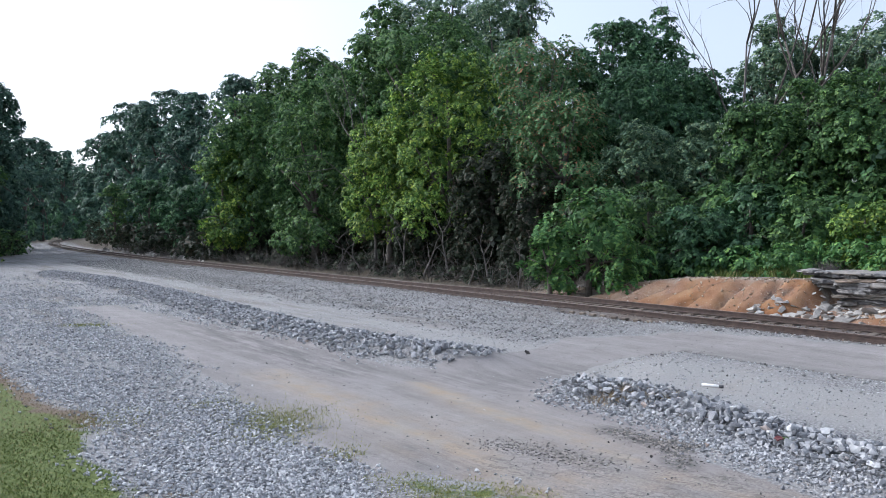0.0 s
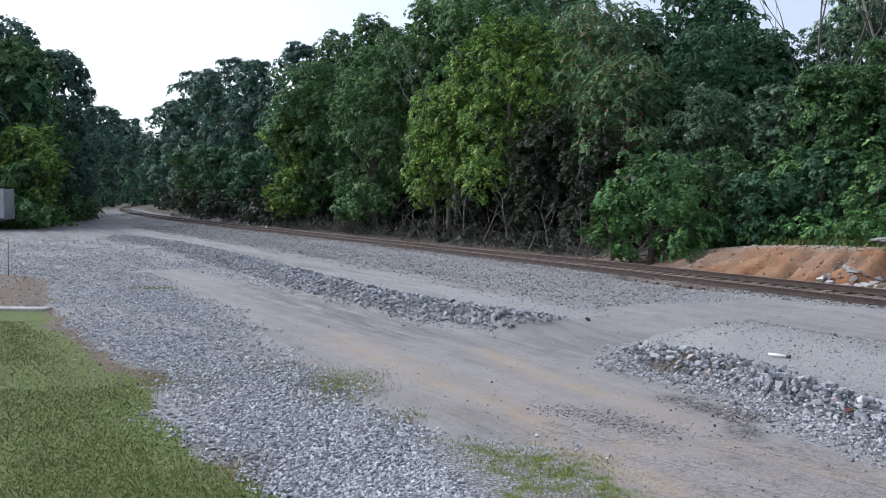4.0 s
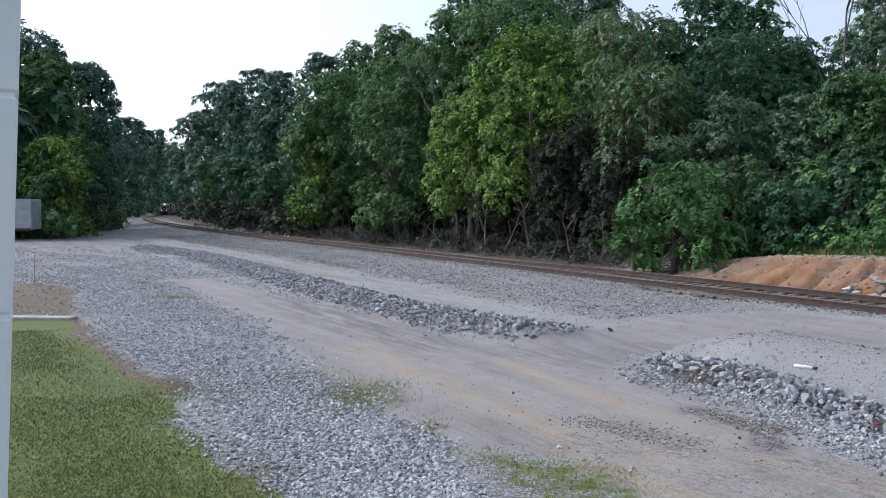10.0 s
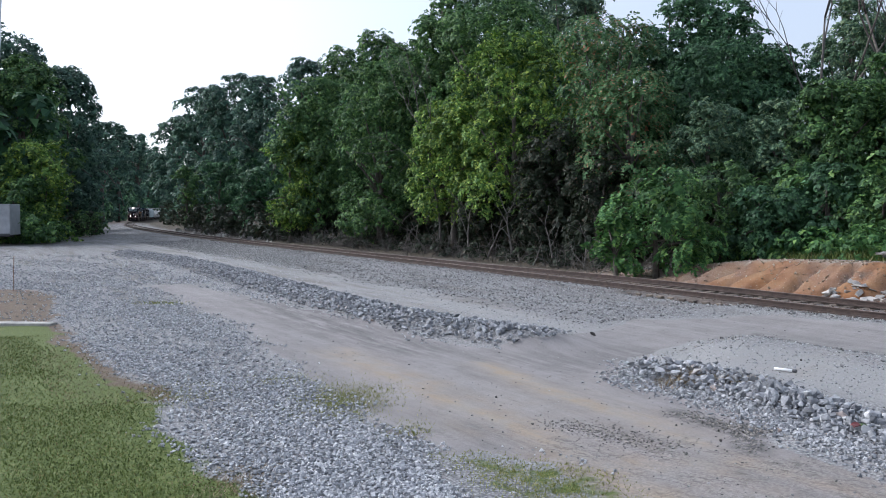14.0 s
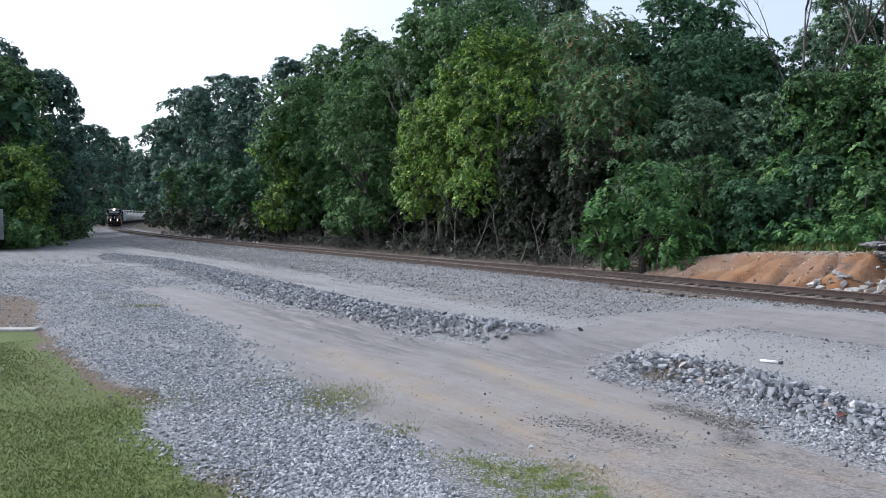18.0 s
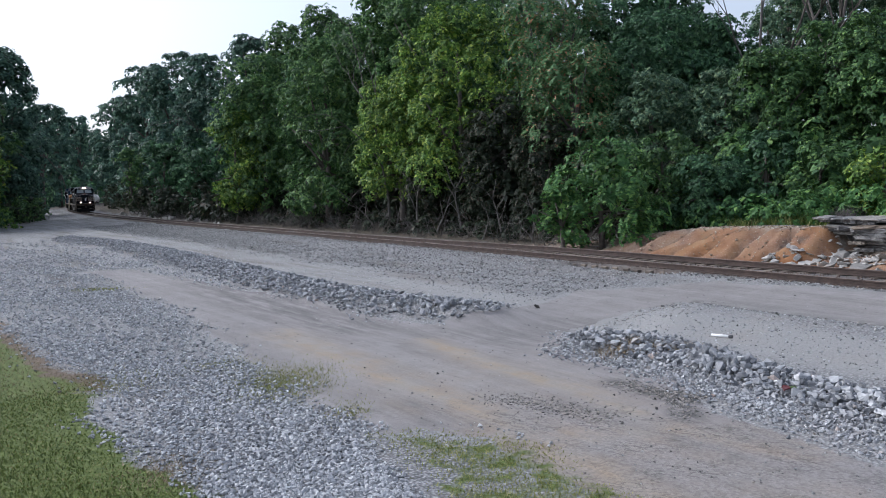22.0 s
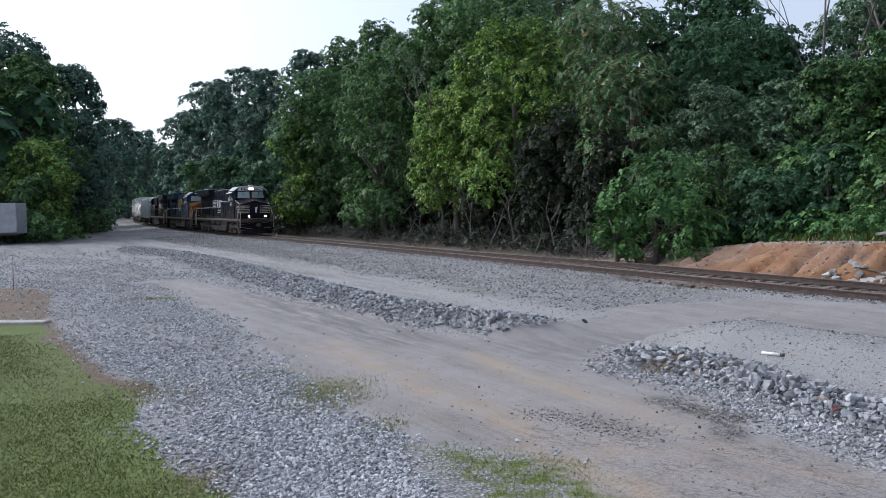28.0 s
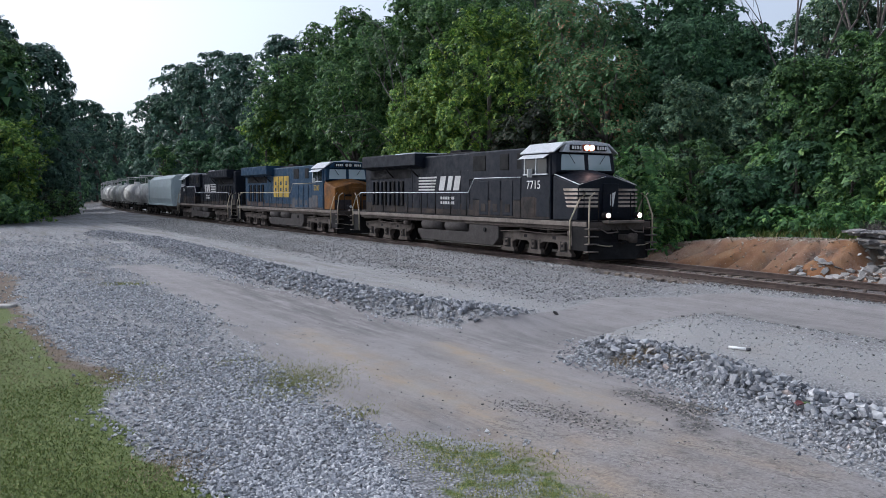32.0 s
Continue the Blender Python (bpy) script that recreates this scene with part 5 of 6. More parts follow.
def yard_things():
    gen = np.random.default_rng(95)
    # length of white pipe
    x, y, z = on_land(5.23, 14.44, 0.05)
    p = tagged(new("plastic_pipe"), "short length of white plastic pipe on the gravel", "pipe")
    p.matrix_basis = pose(x, y, z - 0.01, 0, 0, -42)
    bm = drum((-0.19, 0, 0), (0.19, 0, 0), 0.024, 16)
    part("tube", bm, PIPEWHITE, p)
    part("collar", drum((0.13, 0, 0), (0.20, 0, 0), 0.028, 16), SOOTY, p)
    # dark chunks of broken asphalt
    shapes = rock_meshes(4, TARCHUNK)
    for k, (x, y, size) in enumerate([(0.12, 13.34, 0.06), (2.72, 19.65, 0.12), (-3.45, 19.16, 0.07), (2.98, 10.81, 0.06), (3.1, 11.3, 0.05), (2.6, 11.6, 0.05), (3.4, 11.2, 0.05), (-5.75, 12.85, 0.07), (5.9, 15.4, 0.06), (4.2, 17.9, 0.05), (-9.4, 17.6, 0.08)]):
        ob = tagged(new("asphalt_chunk", shapes[k % 4]), "dark chunk of broken asphalt lying on the ground", "rubble", "asphalt chunks")
        ob.matrix_basis = Matrix.LocRotScale(on_land(x, y, size * 0.12), Euler(gen.uniform(0, 6, 3)), Vector((1.3, 1, 0.5)) * size * 0.7)
    # a crumpled wrapper among the rocks
    wrap = tagged(new("crumpled_wrapper"), "crumpled red and green plastic wrapper among the rocks", "litter")
    wrap.matrix_basis = pose(*on_land(4.66, 10.55, 0.13), 12, 8, 20) @ Matrix.Diagonal((0.75, 0.8, 0.9, 1))
    for name, paint, ox in (("red_half", (0.13, 0.035, 0.035), -0.08), ("green_half", (0.09, 0.15, 0.035), 0.07)):
        pts = [(ox + 0.09 * math.cos(i * 0.785) * gen.uniform(0.7, 1.2), 0.06 * math.sin(i * 0.785) * gen.uniform(0.7, 1.2), gen.uniform(-0.02, 0.03)) for i in range(8)]
        v = pts + [(a, b, c + 0.02) for a, b, c in pts]
        f = [tuple(range(8))[::-1], tuple(range(8, 16))] + [(i, (i + 1) % 8, 8 + (i + 1) % 8, 8 + i) for i in range(8)]
        part(name, mesh_of(name, v, f, Mat(name + "_film", 0.35).colour(paint).m), None, wrap)
    # concrete edging by the lawn
    slab = tagged(new("concrete_slab"), "low cracked concrete slab at the lawn's corner", "slab")
    slab.location = on_land(-12.2, 21.6)
    part("slab_top", block(-1.5, 0.9, -0.2, 0.2, -0.05, 0.07, 0.02), CONCRETE, slab)
    part("slab_end", block(-2.3, -1.55, -0.05, 0.25, -0.05, 0.06, 0.02), CONCRETE, slab)
    # stake
    st = tagged(new("metal_stake"), "thin rusty metal stake standing in bare ground", "stake")
    st.location = on_land(-17.6, 31.2)
    part("rod", bar([(0, 0, -0.2), (0.01, 0, 0.75), (0.03, 0, 1.35)], 0.014), RUST, st)


SOOTY = Mat("dark_plastic", 0.6).colour((0.06, 0.06, 0.065)).m
TARCHUNK = Mat("broken_asphalt", 0.9).colour((0.05, 0.048, 0.046)).m


# ---- trailer and porch column ----
def trailer():
    t = tagged(new("semi_trailer"), "grey-white box trailer parked at the edge of the woods", "trailer")
    t.matrix_basis = pose(*on_land(-48.4, 74.3), 0, 0, -80)
    L = 6.9
    body = part("box_body", block(-1.3, 1.3, -L, L, 1.0, 3.8, 0.04), ALU, t)
    for q in (-1, 1):
        for i in range(15):
            part("side_rib", block(q * 1.3, q * 1.325, -L + 0.45 + i * 0.92, -L + 0.51 + i * 0.92, 1.15, 3.7, 0), ALU, body)
        part("side_rail", block(q * 1.28, q * 1.34, -L, L, 0.95, 1.13, 0.01), SOOTY, body)
        part("roof_rail", block(q * 1.28, q * 1.335, -L, L, 3.7, 3.82, 0.01), ALU, body)
        for e in (-1, 1):
            part("end_post", block(q * 1.2, q * 1.32, e * L, e * (L + 0.03), 1.0, 3.8, 0.01), ALU, body)
        for y in (-L + 1.3, -L + 2.5):
            w = part("wheel", drum((q * 0.75, y, 0.5), (q * 1.25, y, 0.5), 0.5, 24, 0.05), RUBBER, t)
            part("rim", drum((q * 1.25, y, 0.5), (q * 1.27, y, 0.5), 0.27, 18), ALU, w)
        part("landing_leg", block(q * 0.75, q * 0.9, L - 2.75, L - 2.6, 0.0, 1.0, 0.01), SOOTY, t)
        part("leg_foot", block(q * 0.65, q * 1.0, L - 2.85, L - 2.5, 0.0, 0.05, 0), SOOTY, t)
    part("leg_brace", bar([(-0.8, L - 2.68, 0.3), (0.8, L - 2.68, 0.95)], 0.03), SOOTY, t)
    part("chassis", block(-0.5, 0.5, -L + 0.3, L - 0.3, 0.8, 1.0, 0.01), SOOTY, t)


def column():
    """A square painted column close by, leaning a little."""
    c = tagged(new("porch_column"), "white painted masonry column with chipped seams", "column")
    c.matrix_basis = pose(-1.647, 1.378, 0.0, 0, 2.36, 29.6)
    h = 0.16
    z, k = 0.0, 0
    while z < 5.2:
        part("course", block(-h, h, -h, h, z + 0.003, z + 0.397, 0.006), WALLPAINT, c)
        z += 0.4
    part("core", block(-h + 0.006, h - 0.006, -h + 0.006, h - 0.006, 0, 5.2, 0), WALLPAINT, c)


yard_things()
trailer()
column()


# ---- the train ----
def paint(name, colour, dust=(0.20, 0.17, 0.14), amount=0.35, rough=0.45):
    """Old paint with road dust and faint streaks."""
    k = Mat(name, rough)
    stain = k.ramp(k.noise(1.3, 6), (0.42, 0.0), (0.75, 1.0))
    fine = k.ramp(k.noise(14, 4), (0.35, 0.82), (0.7, 1.15))
    k.colour(k.mix(1.0, k.mix(k.math("MULTIPLY", stain, amount), colour, dust), fine, "MULTIPLY"))
    k.put(k.ramp(k.noise(3, 4), (0.3, rough - 0.1), (0.7, rough + 0.25)), k.b.inputs["Roughness"])
    k.b.inputs["Specular IOR Level"].default_value = 0.14
    return k.m


BLACK = paint("black_paint", (0.006, 0.0085, 0.015), (0.03, 0.03, 0.034), 0.35)
LOWER = paint("dusty_black_paint", (0.022, 0.02, 0.02), (0.085, 0.064, 0.05), 0.8, 0.7)
TANKPAINT = paint("dusty_tank_paint", (0.052, 0.047, 0.045), (0.022, 0.019, 0.018), 0.6, 0.75)
RUNNING = paint("grimy_steel", (0.092, 0.078, 0.068), (0.022, 0.018, 0.016), 0.75, 0.8)
SOOT_AND_SHADE = paint("soot_and_shade_black", (0.008, 0.008, 0.009), (0.04, 0.036, 0.032), 0.35, 0.7)
BLUE = paint("dark_blue_paint", (0.012, 0.040, 0.078), (0.05, 0.05, 0.058), 0.5)
YELLOW = paint("golden_yellow_paint", (0.20, 0.086, 0.02), (0.035, 0.024, 0.018), 0.9)
MARKWHITE = paint("faded_white_mark", (0.50, 0.50, 0.49), (0.2, 0.18, 0.16), 0.5)
MARKYELLOW = paint("yellow_mark_paint", (0.42, 0.29, 0.05), (0.1, 0.075, 0.045), 0.7)
BROWNED = paint("brown_stained_blue_paint", (0.05, 0.045, 0.048), (0.12, 0.08, 0.06), 0.9, 0.7)
OCHRE = paint("dirty_blue_paint", (0.07, 0.075, 0.085), (0.17, 0.13, 0.10), 0.7, 0.7)
WHITE = paint("white_paint", (0.70, 0.70, 0.68), (0.35, 0.30, 0.25), 0.3)
STRIPE = paint("worn_white_stripe", (0.46, 0.40, 0.34), (0.05, 0.036, 0.03), 1.0)
CREAM = paint("faded_rail_paint", (0.42, 0.37, 0.27), (0.14, 0.11, 0.09), 0.6)
SILL = paint("faded_sill_paint", (0.17, 0.145, 0.125), (0.06, 0.05, 0.042), 0.7)
SILVER = paint("silver_roof_paint", (0.52, 0.54, 0.56), (0.3, 0.28, 0.26), 0.3, 0.5)
HOPPER = paint("pale_grey_green_paint", (0.43, 0.50, 0.51), (0.32, 0.31, 0.30), 0.35, 0.6)
TANKW = paint("stained_white_paint", (0.66, 0.65, 0.62), (0.24, 0.2, 0.17), 0.6, 0.5)
BRICKRED = paint("orange_red_paint", (0.36, 0.10, 0.05))
# Pale opaque colour stands in for sky reflected in the windshields.
GLASS = Mat("painted_sky_glass", 0.06)
GLASS.colour((0.22, 0.29, 0.30))
GLASS.b.inputs["Specular IOR Level"].default_value = 0.9
GLASS = GLASS.m


# Side panes coloured dark to paint the dim cab behind them.
DARKGLASS = Mat("shaded_cab_glass", 0.12)
DARKGLASS.colour((0.025, 0.032, 0.036))
DARKGLASS.b.inputs["Specular IOR Level"].default_value = 0.25
DARKGLASS = DARKGLASS.m


def glow(name, colour, power):
    k = Mat(name, 0.3).colour((0.9, 0.85, 0.75))
    k.put(colour, k.b.inputs["Emission Color"])
    k.b.inputs["Emission Strength"].default_value = power
    return k.m


LAMP = glow("lit_lamp_glass", (1.0, 0.6, 0.48), 36.0)
WARMLAMP = glow("lit_ditch_lamp_glass", (1.0, 0.58, 0.42), 32.0)
UNLIT = Mat("unlit_lamp_glass", 0.15).colour((0.5, 0.5, 0.48)).m


def lettering(text, size, material, parent, m):
    """Painted figures, slightly proud of the surface."""
    cu = bpy.data.curves.new("figures", "FONT")
    cu.body, cu.size, cu.extrude, cu.align_x = text, size, 0.004, "CENTER"
    tmp = bpy.data.objects.new("figures", cu)
    scene.collection.objects.link(tmp)
    me = bpy.data.meshes.new_from_object(tmp)
    bpy.data.objects.remove(tmp)
    me.materials.append(material)
    return part("road_number", me, None, parent, "painted road number", at=m)


WHEELS = []


def wheelset(parent, y, r=0.53, spun=False):
    w = part("wheelset", drum((-0.80, 0, 0), (-0.68, 0, 0), r, 28, 0.02), SOOT_AND_SHADE, parent, at=pose(0, y, r))
    part("wheel", drum((0.68, 0, 0), (0.80, 0, 0), r, 28, 0.02), SOOT_AND_SHADE, w)
    part("axle", drum((-1.05, 0, 0), (1.05, 0, 0), 0.09, 12), SOOT_AND_SHADE, w)
    for q in (-1, 1):
        part("hub", drum((q * 0.80, 0, 0), (q * 0.86, 0, 0), 0.16, 14), RUNNING, w)
    if spun:
        WHEELS.append((w, y, r))
    return w


def engine_truck(loco, u, spun):
    """A three-axle truck: cast frame, pedestals, springs, axle ends."""
    tr = part("truck", block(-0.95, 0.95, u - 0.5, u + 0.5, 0.62, 0.95), RUNNING, loco)
    for k in (-1.85, 0, 1.85):
        wheelset(tr, u + k, spun=spun)
    for q in (-1, 1):
        x0, x1 = q * 1.02, q * 1.2
        frame_line = [(u - 2.75, 0.98), (u - 2.75, 0.72), (u - 2.35, 0.55), (u - 1.45, 0.55), (u - 1.3, 0.62), (u - 0.55, 0.62), (u - 0.4, 0.55), (u + 0.4, 0.55), (u + 0.55, 0.62),
                      (u + 1.3, 0.62), (u + 1.45, 0.55), (u + 2.35, 0.55), (u + 2.75, 0.72), (u + 2.75, 0.94), (u + 2.2, 0.88), (u + 1.1, 1.0), (u + 0.9, 0.92), (u - 0.9, 0.92), (u - 1.1, 1.0), (u - 2.2, 0.88)]
        part("side_frame", side_prism(frame_line, x0, x1, 0.015), RUNNING, tr)
        for k in (-1.85, 0, 1.85):
            ped = part("pedestal", side_prism([(u + k - 0.36, 0.72), (u + k - 0.34, 0.34), (u + k - 0.46, 0.24), (u + k - 0.46, 0.13), (u + k + 0.46, 0.13), (u + k + 0.46, 0.24), (u + k + 0.34, 0.34), (u + k + 0.36, 0.72)], x0, q * 1.22, 0.012), RUNNING, tr)
            # Dark plates on the solid frame paint the shade of gaps and slots.
            part("horn_gap", side_prism([(u + k - 0.2, 0.68), (u + k - 0.22, 0.3), (u + k + 0.22, 0.3), (u + k + 0.2, 0.68)], q * 1.21, q * 1.225, 0), SOOT_AND_SHADE, ped)
            part("axle_box", side_prism([(u + k - 0.11, 0.66), (u + k - 0.13, 0.36), (u + k + 0.13, 0.36), (u + k + 0.11, 0.66)], q * 1.2, q * 1.30, 0.03), RUNNING, ped)
            part("axle_cap", drum((q * 1.29, u + k, 0.53), (q * 1.315, u + k, 0.53), 0.06, 10), SOOT_AND_SHADE, ped)
            part("shadow_slot", side_prism([(u + k + 0.52, 0.86), (u + k + 0.52, 0.74), (u + k + 0.72, 0.74), (u + k + 0.72, 0.86)], q * 1.195, q * 1.205, 0), SOOT_AND_SHADE, tr)
        for k in (-0.92, 0.92):
            part("spring", drum((q * 1.14, u + k, 0.96), (q * 1.14, u + k, 1.16), 0.12, 12), RUNNING, tr)
            part("brake_hanger", bar([(q * 1.24, u + k, 0.62), (q * 1.26, u + k + 0.12, 0.36), (q * 1.24, u + k + 0.3, 0.24)], 0.03), RUNNING, tr)
        part("brake_cylinder", drum((q * 1.3, u - 2.7, 1.02), (q * 1.3, u - 2.25, 1.02), 0.12, 12, 0.02), RUNNING, tr)
        part("air_pipe", bar([(q * 1.34, u - 2.6, 1.14), (q * 1.36, u - 0.9, 1.10), (q * 1.34, u + 0.6, 1.16), (q * 1.36, u + 2.6, 1.12)], 0.02), RUNNING, tr)
        part("brake_rod", bar([(q * 1.28, u - 2.2, 1.02), (q * 1.3, u - 0.8, 0.95), (q * 1.28, u + 0.9, 1.0), (q * 1.3, u + 2.4, 0.93)], 0.025), RUNNING, tr)
    return tr


def locomotive(style, label, number, spun=False, lit=True):
    """A six-axle road engine; y runs from its nose (-) to its tail (+), z from the rail top."""
    hoodpaint, nosepaint, lowpaint = {"black": (BLACK, BLACK, LOWER), "blue": (BLUE, YELLOW, OCHRE)}[style]
    loco = tagged(new("locomotive"), label, "locomotive", "engines of the train")
    O = -11.3

    def U(u):
        return O + u

    part("underframe", block(-1.42, 1.42, U(1.35), U(21.9), 1.16, 1.46), RUNNING, loco)
    for q in (-1, 1):
        part("side_sill", block(q * 1.42, q * 1.53, U(1.45), U(21.8), 1.30, 1.47, 0.01), SILL, loco)
    part("walkway", block(-1.52, 1.52, U(1.4), U(21.85), 1.472, 1.51, 0), SOOT_AND_SHADE, loco)
    # nose: wide, tapering forward, its top falling away
    nose = hull([(-1.40, U(2.08), 1.5), (1.40, U(2.08), 1.5), (-1.5, U(3.45), 1.5), (1.5, U(3.45), 1.5), (-1.36, U(2.08), 2.78), (1.36, U(2.08), 2.78), (-0.2, U(2.02), 3.08), (0.2, U(2.02), 3.08),
                 (-1.5, U(3.45), 3.16), (1.5, U(3.45), 3.16), (-0.3, U(3.32), 3.38), (0.3, U(3.32), 3.38)], 0.035)
    nose = part("nose", nose, nosepaint, loco)
    part("nose_door", block(-0.30, 0.42, U(1.97), U(2.08), 1.56, 2.85, 0.02), nosepaint, nose)
    for q in (-1, 1):
        # Bars along the nose edges, silver on black, stand in for edge highlights.
        part("nose_trim", bar([(q * 1.47, U(3.36), 3.2), (q * 1.36, U(2.06), 2.8), (q * 0.2, U(2.0), 3.1)], 0.018), SILVER if style == "black" else YELLOW, nose)
        part("nose_grab", bar([(q * 1.2, U(2.06), 1.62), (q * 1.2, U(1.99), 1.75), (q * 1.2, U(1.99), 2.5), (q * 1.2, U(2.06), 2.62)], 0.016), SOOT_AND_SHADE, nose)
    # cab
    sec = [(-1.53, 1.5), (1.53, 1.5), (1.53, 4.02), (1.05, 4.32), (-1.05, 4.32), (-1.53, 4.02)]
    cab = part("cab", prism(sec, U(3.55), U(5.45), 0.03), nosepaint if style == "black" else BLUE, loco)
    front = hull([(-1.5, U(3.6), 3.1), (1.5, U(3.6), 3.1), (-1.42, U(3.32), 3.3), (1.42, U(3.32), 3.3), (-1.36, U(3.4), 4.0), (1.36, U(3.4), 4.0), (-1.5, U(3.6), 4.0), (1.5, U(3.6), 4.0)], 0.02)
    part("cab_front", front, nosepaint if style == "black" else BLUE, cab)
    roof = [(-1.56, 4.0), (-1.06, 4.33), (1.06, 4.33), (1.56, 4.0), (1.58, 4.04), (1.1, 4.40), (0.5, 4.47), (-0.5, 4.47), (-1.1, 4.40), (-1.58, 4.04)]
    part("cab_roof", prism(roof, U(3.32), U(5.47), 0.01), SILVER, cab, "silver painted cab roof")
    brow = hull([(-1.2, U(3.24), 4.03), (1.2, U(3.24), 4.03), (-1.2, U(3.5), 4.03), (1.2, U(3.5), 4.03), (-0.95, U(3.3), 4.40), (0.95, U(3.3), 4.40), (-0.95, U(3.6), 4.40), (0.95, U(3.6), 4.40)], 0.02)
    part("brow", brow, SILVER if style == "black" else BLUE, cab)
    for q in (-1, 1):
        pane = hull([(q * 0.10, U(3.30), 3.36), (q * 1.22, U(3.30), 3.36), (q * 0.10, U(3.37), 3.95), (q * 1.16, U(3.37), 3.95), (q * 0.10, U(3.37), 3.36), (q * 1.22, U(3.37), 3.36)], 0)
        pane = part("windshield", pane, GLASS, cab)
        part("wiper", bar([(q * 0.9, U(3.27), 3.98), (q * 0.6, U(3.27), 3.6)], 0.012), SOOT_AND_SHADE, pane)
        part("number_board", block(q * 0.34, q * 0.88, U(3.2), U(3.27), 4.1, 4.31, 0.01), SOOT_AND_SHADE, cab)
        for i in range(4):
            part("figure_bar", block(q * 0.61 - 0.2 + i * 0.12, q * 0.61 - 0.12 + i * 0.12, U(3.192), U(3.2), 4.14, 4.27, 0), WHITE, cab)
        win = part("side_window", block(q * 1.50, q * 1.545, U(3.75), U(5.2), 3.25, 3.86, 0.01), DARKGLASS, cab)
        for u in (3.75, 4.45, 5.2):
            part("window_post", block(q * 1.54, q * 1.56, U(u - 0.03), U(u + 0.03), 3.22, 3.9, 0), SILVER if u > 4 else BLACK, win)
        part("window_sill", block(q * 1.53, q * 1.60, U(3.7), U(5.25), 3.18, 3.23, 0.005), SILVER, win)
        part("sun_visor", hull([(q * 1.54, U(3.65), 3.96), (q * 1.54, U(5.3), 3.96), (q * 1.82, U(3.65), 3.80), (q * 1.82, U(5.3), 3.80), (q * 1.54, U(3.65), 3.93), (q * 1.54, U(5.3), 3.93)], 0), SILVER, cab, "silver sun visor over the side window")
        part("mirror", block(q * 1.58, q * 1.78, U(4.66), U(4.72), 3.1, 3.42, 0.01), WHITE, cab)
        part("builder_plate", block(q * 1.53, q * 1.538, U(3.65), U(3.95), 1.72, 1.98, 0), CREAM, cab)
        for a, b, z0, z1 in ((3.6, 4.4, 1.6, 2.35), (4.5, 5.35, 1.6, 2.35)):
            part("hatch", block(q * 1.53, q * 1.55, U(a), U(b), z0, z1, 0.01), lowpaint if b > 5 else hoodpaint, cab)
    head = part("headlight", block(-0.26, 0.26, U(3.18), U(3.3), 4.08, 4.33, 0.02), BRICKRED if style == "black" else SOOT_AND_SHADE, cab, "twin headlight in a red housing" if style == "black" else "")
    for q in (-1, 1):
        part("lamp", drum((q * 0.12, U(3.15), 4.205), (q * 0.12, U(3.19), 4.205), 0.095, 16), LAMP if lit else UNLIT, head, "lit lamp" if lit else "")
    for q in (-1, 1):
        part("lower_panel", block(q * 1.53, q * 1.536, U(3.6), U(5.44), 1.52, 2.3, 0), LOWER if style == "black" else BROWNED, cab, "dusty lower panel")
    # radio dome and horn
    part("antenna_dome", drum((0.3, U(4.4), 4.46), (0.3, U(4.4), 4.54), 0.28, 18, 0.03), SILVER, cab)
    part("horn", drum((-0.5, U(5.0), 4.5), (-0.5, U(4.6), 4.55), 0.06, 10), SOOT_AND_SHADE, cab)
    # equipment cabinets behind the cab
    part("equipment_cabinet", block(-1.5, 1.5, U(5.52), U(9.1), 2.2, 3.08, 0.03), hoodpaint, loco)
    part("lower_cabinet", block(-1.505, 1.505, U(5.52), U(9.1), 1.5, 2.2, 0.02), lowpaint, loco, "dusty lower cabinet")
    blower = part("blower_hood", block(-1.22, 1.22, U(5.52), U(9.9), 3.05, 4.28, 0.05), hoodpaint, loco)
    for q in (-1, 1):
        for a, b in ((5.6, 6.15), (6.75, 7.4), (8.5, 9.5)):
            part("intake_grille", block(q * 1.215, q * 1.245, U(a), U(b), 3.45, 4.1, 0.01), SOOT_AND_SHADE, blower)
        for u in (6.4, 7.3, 8.2):
            part("cabinet_door", block(q * 1.5, q * 1.525, U(u - 0.36), U(u + 0.36), 1.58, 3.0, 0.015), hoodpaint, loco)
            part("vent", block(q * 1.52, q * 1.54, U(u - 0.17), U(u + 0.17), 1.72, 2.05, 0.01), lowpaint, loco)
    # engine hood with its doors
    hood = part("engine_hood", block(-0.98, 0.98, U(9.1), U(21.3), 1.5, 4.28, 0.06), hoodpaint, loco)
    for q in (-1, 1):
        part("lower_hood", block(q * 0.98, q * 0.988, U(9.2), U(21.2), 1.52, 2.0, 0), LOWER if style == "black" else BROWNED, hood, "dusty lower hood")
        for i in range(9):
            u = 9.75 + i * 0.78
            part("hood_door", block(q * 0.975, q * 1.0, U(u - 0.34), U(u + 0.34), 1.75, 3.5 if i % 3 else 2.9, 0.012), hoodpaint, hood)
        for i in range(8):
            u = 16.75 + i * 0.5
            part("louvre", block(q * 0.975, q * 1.06, U(u - 0.14), U(u + 0.14), 1.85, 3.12, 0.03), hoodpaint if i % 2 else SOOT_AND_SHADE, hood)
        part("wing_brace", bar([(q * 1.0, U(15.0), 3.3), (q * 1.45, U(15.2), 3.75)], 0.04), SOOT_AND_SHADE, hood)
        part("wing_brace", bar([(q * 1.0, U(17.8), 3.3), (q * 1.45, U(17.8), 3.75)], 0.04), SOOT_AND_SHADE, hood)
        part("screen", block(q * 0.98, q * 1.01, U(15.8), U(20.6), 3.25, 3.72, 0.01), SOOT_AND_SHADE, hood)
